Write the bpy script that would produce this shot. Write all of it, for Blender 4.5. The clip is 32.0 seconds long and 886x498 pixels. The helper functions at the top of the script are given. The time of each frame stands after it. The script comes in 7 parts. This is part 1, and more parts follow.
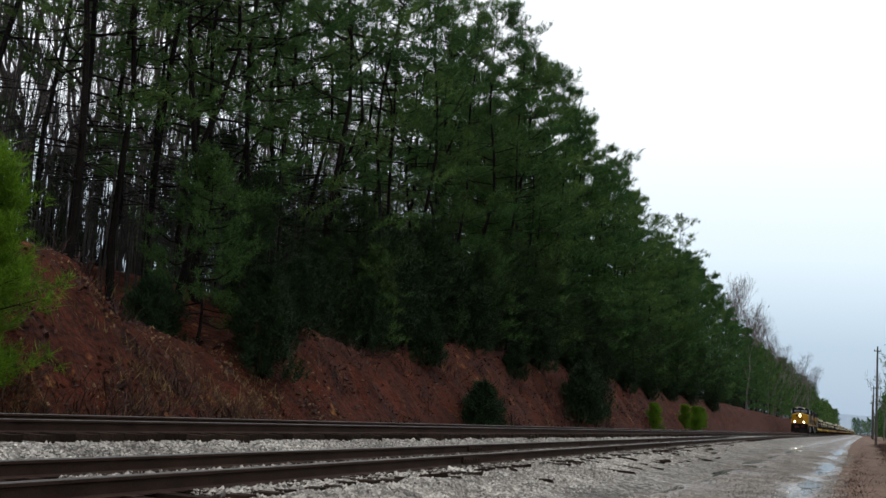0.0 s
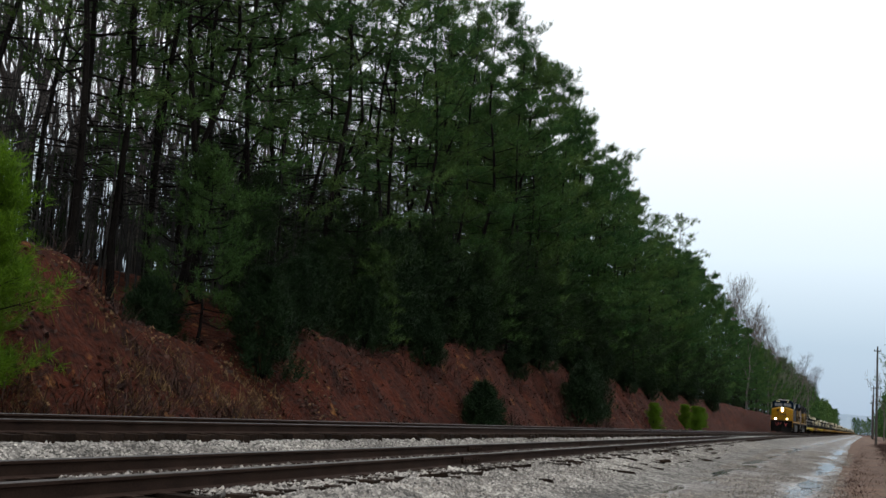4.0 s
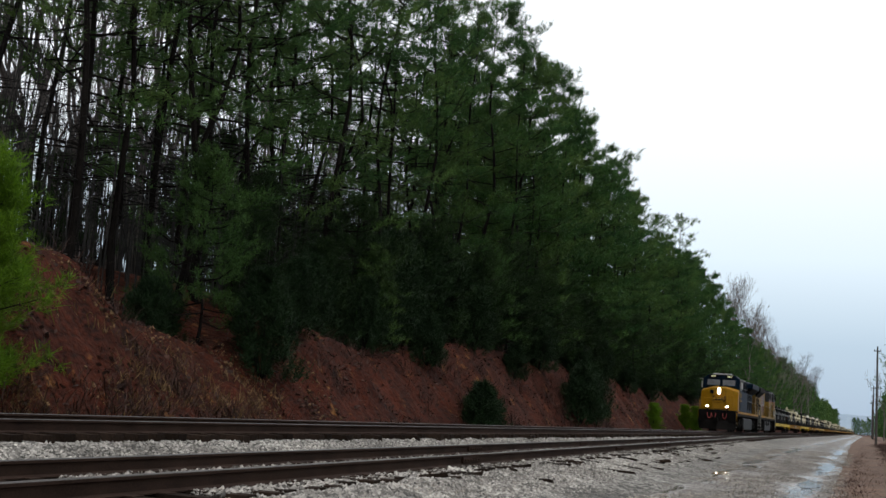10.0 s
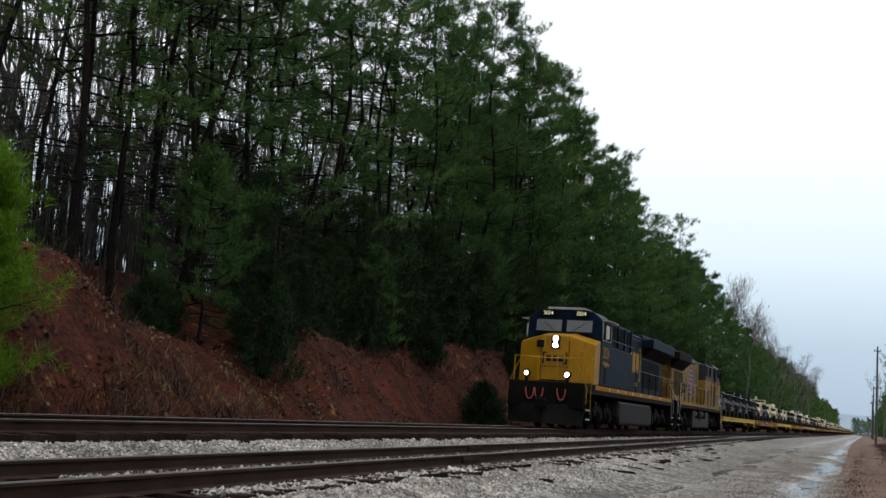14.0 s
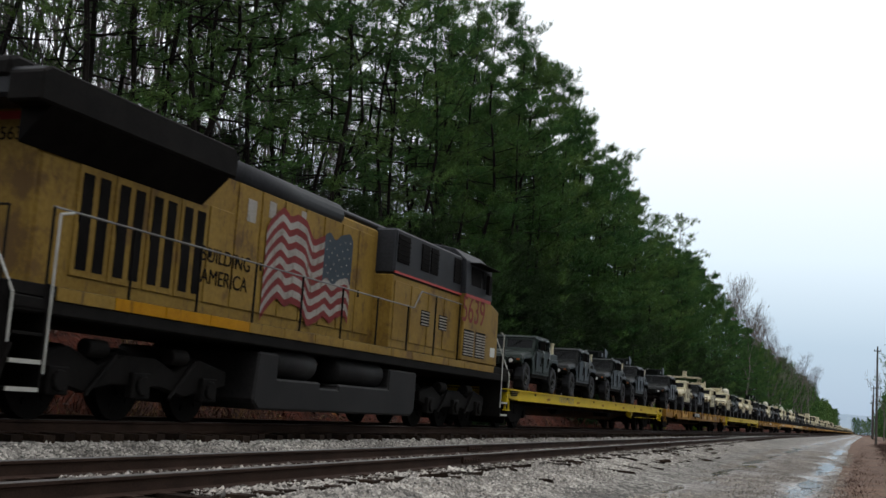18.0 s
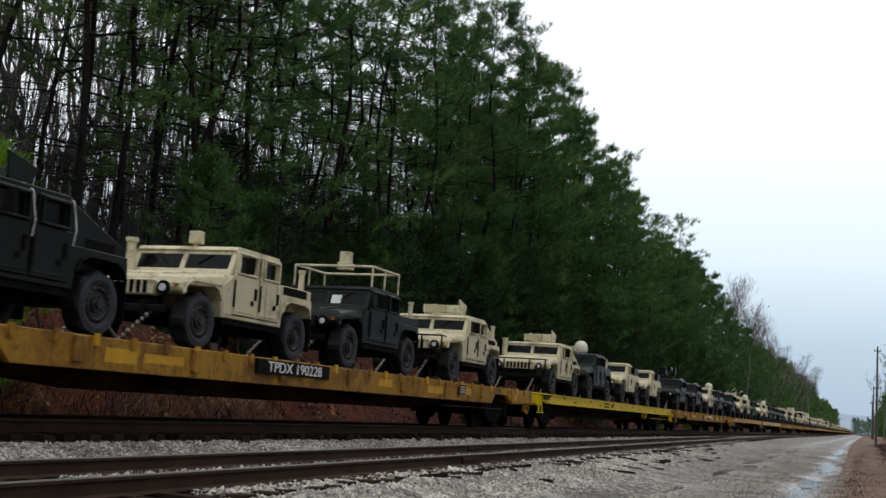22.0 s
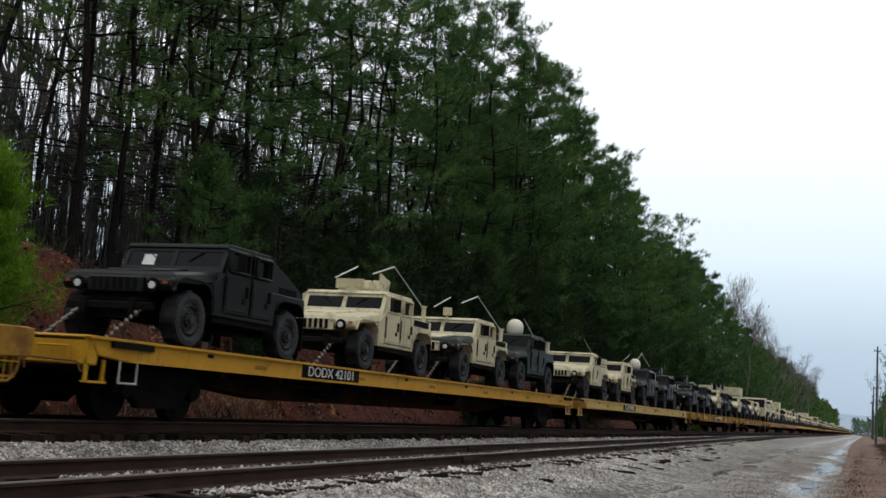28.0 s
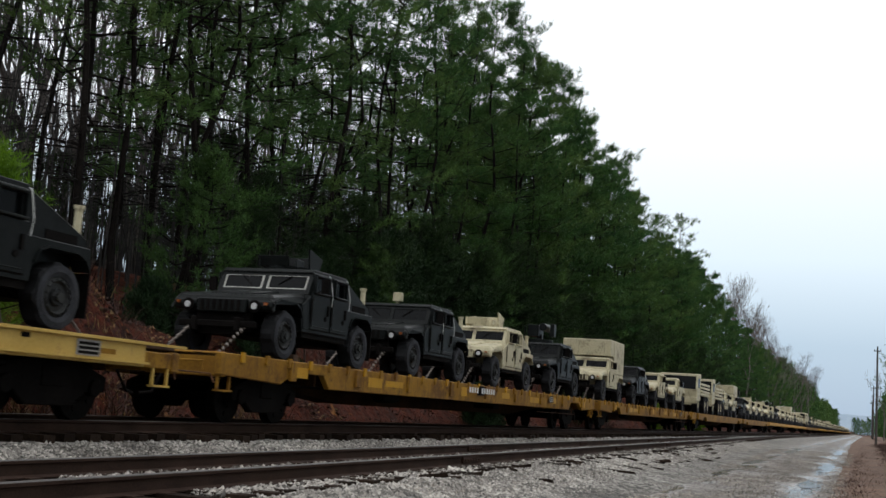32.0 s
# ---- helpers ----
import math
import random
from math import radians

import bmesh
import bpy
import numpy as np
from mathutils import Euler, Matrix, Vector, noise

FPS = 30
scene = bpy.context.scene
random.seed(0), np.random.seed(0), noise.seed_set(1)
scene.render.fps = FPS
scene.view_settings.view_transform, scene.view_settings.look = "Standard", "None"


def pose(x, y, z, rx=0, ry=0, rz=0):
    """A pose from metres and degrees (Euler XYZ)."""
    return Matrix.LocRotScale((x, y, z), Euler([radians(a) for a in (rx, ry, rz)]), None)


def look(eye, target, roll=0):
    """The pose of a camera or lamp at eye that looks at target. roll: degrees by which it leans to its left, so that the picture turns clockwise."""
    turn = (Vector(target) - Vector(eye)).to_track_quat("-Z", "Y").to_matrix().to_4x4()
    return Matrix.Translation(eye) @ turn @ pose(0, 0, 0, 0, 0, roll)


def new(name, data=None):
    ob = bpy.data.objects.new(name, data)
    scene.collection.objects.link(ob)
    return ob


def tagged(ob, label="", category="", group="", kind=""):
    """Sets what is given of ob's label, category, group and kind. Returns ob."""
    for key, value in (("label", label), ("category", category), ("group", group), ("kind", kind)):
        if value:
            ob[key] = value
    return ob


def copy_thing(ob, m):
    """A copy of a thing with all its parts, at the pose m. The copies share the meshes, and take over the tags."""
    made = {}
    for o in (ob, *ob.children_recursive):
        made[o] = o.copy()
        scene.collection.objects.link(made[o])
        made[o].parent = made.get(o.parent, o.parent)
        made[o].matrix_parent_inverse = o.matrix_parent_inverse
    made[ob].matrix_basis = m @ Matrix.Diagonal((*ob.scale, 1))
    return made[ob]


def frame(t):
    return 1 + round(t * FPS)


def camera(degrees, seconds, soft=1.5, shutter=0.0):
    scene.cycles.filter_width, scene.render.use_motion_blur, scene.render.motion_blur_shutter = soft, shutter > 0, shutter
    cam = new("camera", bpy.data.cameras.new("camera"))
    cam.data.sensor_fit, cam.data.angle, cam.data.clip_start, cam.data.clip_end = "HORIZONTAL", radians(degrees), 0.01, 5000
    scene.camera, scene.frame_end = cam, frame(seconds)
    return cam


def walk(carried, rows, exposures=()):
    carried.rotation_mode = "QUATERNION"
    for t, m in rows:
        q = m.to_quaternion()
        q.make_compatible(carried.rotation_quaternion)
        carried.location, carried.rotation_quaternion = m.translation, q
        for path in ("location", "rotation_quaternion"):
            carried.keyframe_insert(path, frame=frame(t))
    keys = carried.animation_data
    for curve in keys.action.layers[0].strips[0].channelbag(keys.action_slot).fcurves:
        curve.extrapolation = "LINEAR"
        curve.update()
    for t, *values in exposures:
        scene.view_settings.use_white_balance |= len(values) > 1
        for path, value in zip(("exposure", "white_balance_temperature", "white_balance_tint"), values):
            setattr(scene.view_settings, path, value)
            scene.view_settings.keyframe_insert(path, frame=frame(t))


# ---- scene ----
cam = camera(42.515, 32.0, soft=1.5, shutter=0.12)
EYE = look((0, 0, 0.559), (-3.49852, 9.26951, 1.91462 - 0.0006), 3.995)
walk(cam, [(0, EYE), (32, EYE)])

# world: even overcast, brightest overhead, bluish and dimmer towards the horizon
world = bpy.data.worlds.new("overcast")
scene.world = world
world.use_nodes = True
wn, wl = world.node_tree.nodes, world.node_tree.links
sky = wn.new("ShaderNodeTexSky")
sky.sky_type, sky.sun_disc = "NISHITA", False
sky.sun_elevation, sky.sun_rotation = radians(75), radians(150)
co = wn.new("ShaderNodeTexCoord")
sep = wn.new("ShaderNodeSeparateXYZ")
wl.new(co.outputs["Generated"], sep.inputs[0])
height = wn.new("ShaderNodeValToRGB")
height.color_ramp.elements[0].color = (4.4, 5.6, 7.2, 1)
height.color_ramp.elements[1].color = (15.5, 15.9, 16.4, 1)
for at, colour in ((0.07, (5.5, 6.9, 8.3, 1)), (0.14, (8.6, 9.9, 10.9, 1)), (0.24, (11.0, 11.5, 11.9, 1)), (0.5, (12.6, 13.0, 13.4, 1))):
    height.color_ramp.elements.new(at).color = colour
wl.new(sep.outputs[2], height.inputs[0])
cloud = wn.new("ShaderNodeMixRGB")
cloud.inputs[0].default_value = 0.92
wl.new(sky.outputs[0], cloud.inputs[1])
wl.new(height.outputs[0], cloud.inputs[2])
wl.new(cloud.outputs[0], wn["Background"].inputs[0])
wn["Background"].inputs[1].default_value = 0.1
sun = new("sun", bpy.data.lights.new("sun", "SUN"))
sun.data.energy, sun.data.angle, sun.data.color = 0.5, radians(50), (1, 0.98, 0.95)
sun.matrix_world = look((4, -7, 30), (0, 0, 0))

# ---- materials ----
def mat(name, a, b, rough=0.7, scale=3.0, fine=40.0, bump=0.15, metal=0.0, stain=None, stain_at=0.62, dist=0.02, spec=0.4, per_object=0.0, per_island=0.0, streak=None, streak_at=0.6, hue=0.0, cells=0.0):
    """Two base colours mixed by noise at two scales, an optional third colour in patches, fine relief."""
    m = bpy.data.materials.new(name)
    m.use_nodes = True
    n, l = m.node_tree.nodes, m.node_tree.links
    p = n["Principled BSDF"]
    co = n.new("ShaderNodeTexCoord")
    big = n.new("ShaderNodeTexNoise")
    big.inputs["Scale"].default_value, big.inputs["Detail"].default_value = scale, 6
    small = n.new("ShaderNodeTexNoise")
    small.inputs["Scale"].default_value, small.inputs["Detail"].default_value = fine, 4
    for t in (big, small):
        l.new(co.outputs["Object"], t.inputs["Vector"])
    add = n.new("ShaderNodeMath")
    add.operation = "MULTIPLY_ADD"
    add.inputs[1].default_value = 0.5
    l.new(small.outputs[0], add.inputs[0])
    half = n.new("ShaderNodeMath")
    half.operation = "MULTIPLY"
    half.inputs[1].default_value = 0.5
    l.new(big.outputs[0], half.inputs[0])
    l.new(half.outputs[0], add.inputs[2])
    ramp = n.new("ShaderNodeValToRGB")
    ramp.color_ramp.elements[0].position, ramp.color_ramp.elements[1].position = 0.36, 0.64
    ramp.color_ramp.elements[0].color, ramp.color_ramp.elements[1].color = (*a, 1), (*b, 1)
    l.new(add.outputs[0], ramp.inputs[0])
    out = ramp.outputs[0]
    if stain:
        sp = n.new("ShaderNodeTexNoise")
        sp.inputs["Scale"].default_value, sp.inputs["Detail"].default_value, sp.inputs["Roughness"].default_value = scale * 1.7, 8, 0.7
        l.new(co.outputs["Object"], sp.inputs["Vector"])
        sr = n.new("ShaderNodeValToRGB")
        sr.color_ramp.elements[0].position, sr.color_ramp.elements[1].position = stain_at, stain_at + 0.1
        l.new(sp.outputs[0], sr.inputs[0])
        mix = n.new("ShaderNodeMixRGB")
        mix.inputs[2].default_value = (*stain, 1)
        l.new(sr.outputs[0], mix.inputs[0])
        l.new(out, mix.inputs[1])
        out = mix.outputs[0]
    if streak:
        # run-off and scuffs, drawn out downwards
        mp = n.new("ShaderNodeMapping")
        mp.inputs["Scale"].default_value = (7.0, 7.0, 1.3)
        l.new(co.outputs["Object"], mp.inputs[0])
        ks = n.new("ShaderNodeTexNoise")
        ks.inputs["Scale"].default_value, ks.inputs["Detail"].default_value, ks.inputs["Roughness"].default_value = 1.0, 9, 0.72
        l.new(mp.outputs[0], ks.inputs["Vector"])
        kr = n.new("ShaderNodeValToRGB")
        kr.color_ramp.elements[0].position, kr.color_ramp.elements[1].position = streak_at, streak_at + 0.14
        l.new(ks.outputs[0], kr.inputs[0])
        km = n.new("ShaderNodeMixRGB")
        km.inputs[2].default_value = (*streak, 1)
        l.new(kr.outputs[0], km.inputs[0])
        l.new(out, km.inputs[1])
        out = km.outputs[0]
    for k, src in ((per_object, lambda: n.new("ShaderNodeObjectInfo").outputs["Random"]), (per_island, lambda: n.new("ShaderNodeNewGeometry").outputs["Random Per Island"])):
        if k:
            mr = n.new("ShaderNodeMapRange")
            mr.inputs[3].default_value, mr.inputs[4].default_value = 1 - k, 1 + k
            l.new(src(), mr.inputs[0])
            hv = n.new("ShaderNodeHueSaturation")
            l.new(mr.outputs[0], hv.inputs["Value"])
            if hue and k == per_object:
                mh = n.new("ShaderNodeMapRange")
                mh.inputs[3].default_value, mh.inputs[4].default_value = 0.5 + 0.2 * hue, 0.5 - hue
                l.new(mr.inputs[0].links[0].from_socket, mh.inputs[0])
                l.new(mh.outputs[0], hv.inputs["Hue"])
            l.new(out, hv.inputs["Color"])
            out = hv.outputs[0]
    height_ = add.outputs[0]
    if cells:
        # close-packed stones: each cell its own tone, with a domed top
        vo = n.new("ShaderNodeTexVoronoi")
        vo.inputs["Scale"].default_value = cells
        l.new(co.outputs["Object"], vo.inputs["Vector"])
        tone = n.new("ShaderNodeMapRange")
        tone.inputs[1].default_value, tone.inputs[2].default_value = 0.28, 0.72
        tone.inputs[3].default_value, tone.inputs[4].default_value = 0.35, 1.65
        l.new(vo.outputs["Color"], tone.inputs[0])
        cv = n.new("ShaderNodeHueSaturation")
        l.new(tone.outputs[0], cv.inputs["Value"])
        l.new(out, cv.inputs["Color"])
        out = cv.outputs[0]
        dome = n.new("ShaderNodeMath")
        dome.operation = "MULTIPLY_ADD"
        dome.inputs[1].default_value = -1.6
        l.new(vo.outputs["Distance"], dome.inputs[0])
        l.new(add.outputs[0], dome.inputs[2])
        height_ = dome.outputs[0]
    l.new(out, p.inputs["Base Color"])
    rr = n.new("ShaderNodeMapRange")
    rr.inputs[3].default_value, rr.inputs[4].default_value = max(0.05, rough - 0.12), min(1, rough + 0.12)
    l.new(small.outputs[0], rr.inputs[0])
    l.new(rr.outputs[0], p.inputs["Roughness"])
    p.inputs["Metallic"].default_value = metal
    p.inputs["Specular IOR Level"].default_value = spec
    if bump:
        bp = n.new("ShaderNodeBump")
        bp.inputs["Strength"].default_value, bp.inputs["Distance"].default_value = bump, dist
        l.new(height_, bp.inputs["Height"])
        l.new(bp.outputs[0], p.inputs["Normal"])
    return m


def glow(name, colour, strength):
    m = bpy.data.materials.new(name)
    m.use_nodes = True
    p = m.node_tree.nodes["Principled BSDF"]
    p.inputs["Base Color"].default_value = (*colour, 1)
    p.inputs["Emission Color"].default_value = (*colour, 1)
    p.inputs["Emission Strength"].default_value = strength
    return m


M_STONE = mat("ballast_stone", (0.11, 0.098, 0.086), (0.42, 0.39, 0.35), 0.8, 0.9, 30, 0.5, dist=0.02, per_island=0.75)
M_GRAVEL = mat("wet_road_gravel", (0.075, 0.063, 0.053), (0.34, 0.30, 0.255), 0.6, 0.9, 30, 0.4, dist=0.01, per_island=0.6)
M_BED = mat("ballast_bed", (0.07, 0.062, 0.054), (0.30, 0.28, 0.25), 0.9, 0.7, 15, 1.0, dist=0.05, cells=14, stain=(0.13, 0.09, 0.06), stain_at=0.66)
M_RAIL = mat("rail_steel", (0.020, 0.011, 0.008), (0.048, 0.028, 0.020), 0.8, 2, 60, 0.1, spec=0.1)
M_HEAD = mat("rail_head", (0.055, 0.05, 0.045), (0.11, 0.10, 0.095), 0.5, 1, 40, 0.03, metal=0.5)
M_TIE = mat("creosoted_tie", (0.008, 0.005, 0.004), (0.032, 0.021, 0.015), 0.9, 3, 30, 0.5, per_object=0.4, spec=0.06)
M_TIES = mat("creosoted_ties", (0.008, 0.005, 0.004), (0.032, 0.021, 0.015), 0.9, 3, 30, 0.5, per_island=0.4, spec=0.06)
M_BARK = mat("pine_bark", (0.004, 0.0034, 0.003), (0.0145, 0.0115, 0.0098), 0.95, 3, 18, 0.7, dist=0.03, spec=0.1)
M_NEEDLE = mat("pine_needles", (0.017, 0.058, 0.014), (0.060, 0.146, 0.034), 0.6, 0.35, 2.5, 0, per_island=0.4, per_object=0.3, hue=0.045, spec=0.15)
M_NEEDLE2 = mat("young_pine_needles", (0.07, 0.15, 0.008), (0.13, 0.235, 0.016), 0.6, 1.0, 9, 0, per_island=0.4, spec=0.15)
# Shaded copy of the pine needles: the wood's shade is in the colour.
M_SHADEPINE = mat("juniper_needles", (0.010, 0.024, 0.007), (0.030, 0.056, 0.016), 0.65, 0.35, 2.5, 0, per_island=0.5, per_object=0.3, spec=0.1)
M_CEDAR = mat("cedar_foliage", (0.007, 0.018, 0.006), (0.020, 0.044, 0.014), 0.65, 0.8, 9, 0, per_island=0.4, spec=0.15)
M_TWIG = mat("grey_twigs", (0.075, 0.062, 0.058), (0.15, 0.13, 0.12), 0.9, 3, 20, 0.2)
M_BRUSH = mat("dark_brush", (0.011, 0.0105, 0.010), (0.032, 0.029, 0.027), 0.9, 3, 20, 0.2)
M_DRY = mat("dry_grass", (0.085, 0.05, 0.022), (0.20, 0.13, 0.058), 0.85, 1, 8, 0, per_island=0.5)
M_LEAF = mat("dead_leaves", (0.024, 0.0105, 0.008), (0.070, 0.033, 0.022), 0.9, 1, 12, 0, per_island=0.5)
M_RUBBLE = mat("ochre_rock", (0.075, 0.038, 0.015), (0.20, 0.125, 0.062), 0.9, 1.5, 18, 0.4, per_island=0.6)
M_POLE = mat("weathered_pole", (0.035, 0.030, 0.028), (0.08, 0.07, 0.062), 0.9, 2, 20, 0.3)


def leafy(m, share=0.35):
    """Lets part of the light through the needles."""
    n, l = m.node_tree.nodes, m.node_tree.links
    p = n["Principled BSDF"]
    tr = n.new("ShaderNodeBsdfTranslucent")
    l.new(p.inputs["Base Color"].links[0].from_socket, tr.inputs[0])
    mx = n.new("ShaderNodeMixShader")
    mx.inputs[0].default_value = share
    l.new(p.outputs[0], mx.inputs[1])
    l.new(tr.outputs[0], mx.inputs[2])
    l.new(mx.outputs[0], n["Material Output"].inputs[0])


for m, share in ((M_NEEDLE, 0.30), (M_NEEDLE2, 0.42), (M_DRY, 0.42)):
    leafy(m, share)

# ---- ground, track beds, road ----
XM, XS, ZS = -11.1085, -6.947, -0.2334


def siding_x(y):
    """Centre of the siding, which swings over to the main line far up."""
    return max(XS - 0.025 * (min(y, 130) - 15), XM + 1.2)


def part(name, bm, material, parent=None, label="", smooth=False):
    me = bpy.data.meshes.new(name)
    if smooth:
        for f in bm.faces:
            f.smooth = True
    bm.to_mesh(me)
    bm.free()
    for m in (material if isinstance(material, (list, tuple)) else [material]):
        me.materials.append(m)
    ob = new(name, me)
    if parent is not None:
        ob.parent = parent
    if label:
        ob["label"] = label
    return ob


def raw(name, verts, faces, material, parent=None, smooth=False):
    me = bpy.data.meshes.new(name)
    me.from_pydata([tuple(v) for v in verts], [], [tuple(f) for f in faces])
    me.materials.append(material)
    if smooth:
        me.polygons.foreach_set("use_smooth", [True] * len(me.polygons))
    ob = new(name, me)
    if parent is not None:
        ob.parent = parent
    return ob


def step(a, b, x):
    u = min(1, max(0, (x - a) / (b - a)))
    return u * u * (3 - 2 * u)


CREST = ((-60, 3.4), (14, 3.6), (22, 3.5), (25, 2.1), (29, 1.7), (34, 2.9), (40, 2.5), (55, 3.6), (70, 3.7), (97, 3.2), (155, 3.4), (400, 2.5), (4500, 2.5))


def bank_top(y):
    """Height of the cut bank's crest along the line."""
    for (y0, z0), (y1, z1) in zip(CREST, CREST[1:]):
        if y <= y1:
            break
    return z0 + (z1 - z0) * step(y0, y1, y) + 0.22 * noise.noise((7.7, y * 0.16, 1.5))


def ground_z(x, y):
    bank = bank_top(y)
    foot = -14.7 + 0.5 * noise.noise((1.2, y * 0.11, 0))
    crest = -18.2 + 0.9 * noise.noise((9.2, y * 0.09, 2))
    z = -0.78
    if x < foot:
        u = min(1, (foot - x) / (foot - crest))
        z += (bank + 0.78) * (0.5 * step(0, 1, u) + 0.5 * u)
        rough = 0.28 * (1 - abs(2 * u - 1)) if u < 1 else 0.1
        z += rough * (1.3 * noise.noise((x * 0.6, y * 0.55, 4)) + 0.8 * noise.noise((x * 1.2, y * 2.1, 8)) + 0.45 * noise.noise((x * 2.6, y * 3.9, 5)))
        z -= 0.9 * rough * max(0, noise.noise((x * 0.25, y * 0.9, 15)))
        z += 0.15 * min(40, max(0, crest - 1.5 - x)) + (3.6 - bank) * step(crest - 1, crest - 6, x) * 1.0
    elif x > 0.2:
        z += 0.35 * step(0.2, 3.0, x) + 0.06 * noise.noise((x * 0.9, y * 0.5, 3)) + 0.02 * max(0, x - 4)
    else:
        z += 0.03 * noise.noise((x * 0.8, y * 0.3, 2))
    return z


def lines(lo, hi, steps):
    return [lo + (hi - lo) * i / steps for i in range(steps + 1)]


xs = sorted(set([-1500, -700, -300, -150, -90, -60, -45, -36, -30] + lines(-26, -19, 20) + lines(-18.8, -13.5, 38) + [-12, -10, -8, -6, -4.5] + lines(-4, 5, 24) + [7, 10, 15, 25, 45, 90, 200, 500, 1500]))
ys = sorted(set([-1200, -500, -200, -90, -45, -25, -12] + lines(-5, 12, 12) + lines(12.3, 50, 200) + lines(50.4, 90, 90) + lines(91, 160, 70) + lines(164, 400, 50) + [430, 480, 560, 700, 900, 1300, 2000, 3000, 4500]))
verts = [(x, y, ground_z(x, y)) for y in ys for x in xs]
nx = len(xs)
faces = [(j * nx + i, j * nx + i + 1, (j + 1) * nx + i + 1, (j + 1) * nx + i) for j in range(len(ys) - 1) for i in range(nx - 1)]
M_GROUND = mat("clay_and_leaf_litter", (0.010, 0.0042, 0.003), (0.078, 0.019, 0.0095), 0.95, 0.8, 7, 1.0, dist=0.25, stain=(0.19, 0.085, 0.027), stain_at=0.59, spec=0.12)
tagged(raw("ground", verts, faces, M_GROUND, smooth=True), "red clay ground with leaf litter and a cut bank", "ground", kind="structure")


def bed(name, centre, top, half, foot_half, base, y0, y1, n, label):
    """A ballast bed: a flat crown with sloping shoulders, uneven along its edges."""
    v, f = [], []
    prof = [(-foot_half, base), (-foot_half * 0.8 - half * 0.2, base + 0.15), (-half, top - 0.02), (-half * 0.5, top), (0, top - 0.02), (half * 0.5, top), (half, top - 0.02), (foot_half * 0.8 + half * 0.2, base + 0.15), (foot_half, base)]
    for j in range(n + 1):
        y = y0 + (y1 - y0) * (j / n) ** 1.8
        for k, (dx, z) in enumerate(prof):
            j2 = 0.12 * noise.noise((k * 3.3, y * 0.8, top)) if k in (0, 1, 7, 8) else 0
            v.append((centre(y) + dx + j2, y, z + 0.025 * noise.noise((k * 1.7, y * 1.3, 5))))
    m = len(prof)
    for j in range(n):
        for k in range(m - 1):
            f.append((j * m + k, j * m + k + 1, (j + 1) * m + k + 1, (j + 1) * m + k))
    return tagged(raw(name, v, f, M_BED, smooth=True), label, "ballast", kind="structure")


bed("ballast_main", lambda y: XM, -0.25, 1.25, 3.3, -0.85, -40, 1400, 260, "grey crushed stone ballast under the main track")
bed("ballast_siding", siding_x, ZS - 0.225, 1.7, 4.0, -0.86, -40, 1400, 260, "pale grey crushed stone ballast under the siding")
RAIL_PROFILE = [(-0.076, -0.178), (0.076, -0.178), (0.076, -0.166), (0.012, -0.148), (0.009, -0.05), (0.037, -0.036), (0.037, -0.008), (0.028, 0), (-0.028, 0), (-0.037, -0.008), (-0.037, -0.036), (-0.009, -0.05), (-0.012, -0.148), (-0.076, -0.166)]


def rail(parent, centre, side, z):
    v, f, bright = [], [], []
    stations = [-40 + 4 * i for i in range(0, 45)] + [150, 180, 220, 300, 450, 700, 1000, 1400]
    m = len(RAIL_PROFILE)
    for y in stations:
        for px, pz in RAIL_PROFILE:
            v.append((centre(y) + side * 0.7525 + px, y, z + pz))
    for j in range(len(stations) - 1):
        for k in range(m):
            a, b = j * m + k, j * m + (k + 1) % m
            f.append((a, b, b + m, a + m))
            bright.append(1 if k in (6, 7, 8) else 0)
    ob = raw("rail", v, f, M_RAIL, parent)
    ob.data.materials.append(M_HEAD)
    ob.data.polygons.foreach_set("material_index", bright)
    return ob


def tie_mesh():
    bm = bmesh.new()
    bmesh.ops.create_cube(bm, size=1)
    bmesh.ops.scale(bm, vec=(2.6, 0.22, 0.17), verts=bm.verts)
    bmesh.ops.bevel(bm, geom=[e for e in bm.edges], offset=0.012, segments=1)
    me = bpy.data.meshes.new("tie")
    bm.to_mesh(me)
    bm.free()
    me.materials.append(M_TIE)
    return me


TIE = tie_mesh()


def box_geo(v, f, x0, x1, y0, y1, z0, z1):
    b = len(v)
    v += [(x0, y0, z0), (x1, y0, z0), (x1, y1, z0), (x0, y1, z0), (x0, y0, z1), (x1, y0, z1), (x1, y1, z1), (x0, y1, z1)]
    f += [(b, b + 3, b + 2, b + 1), (b + 4, b + 5, b + 6, b + 7), (b, b + 1, b + 5, b + 4), (b + 1, b + 2, b + 6, b + 5), (b + 2, b + 3, b + 7, b + 6), (b + 3, b, b + 4, b + 7)]


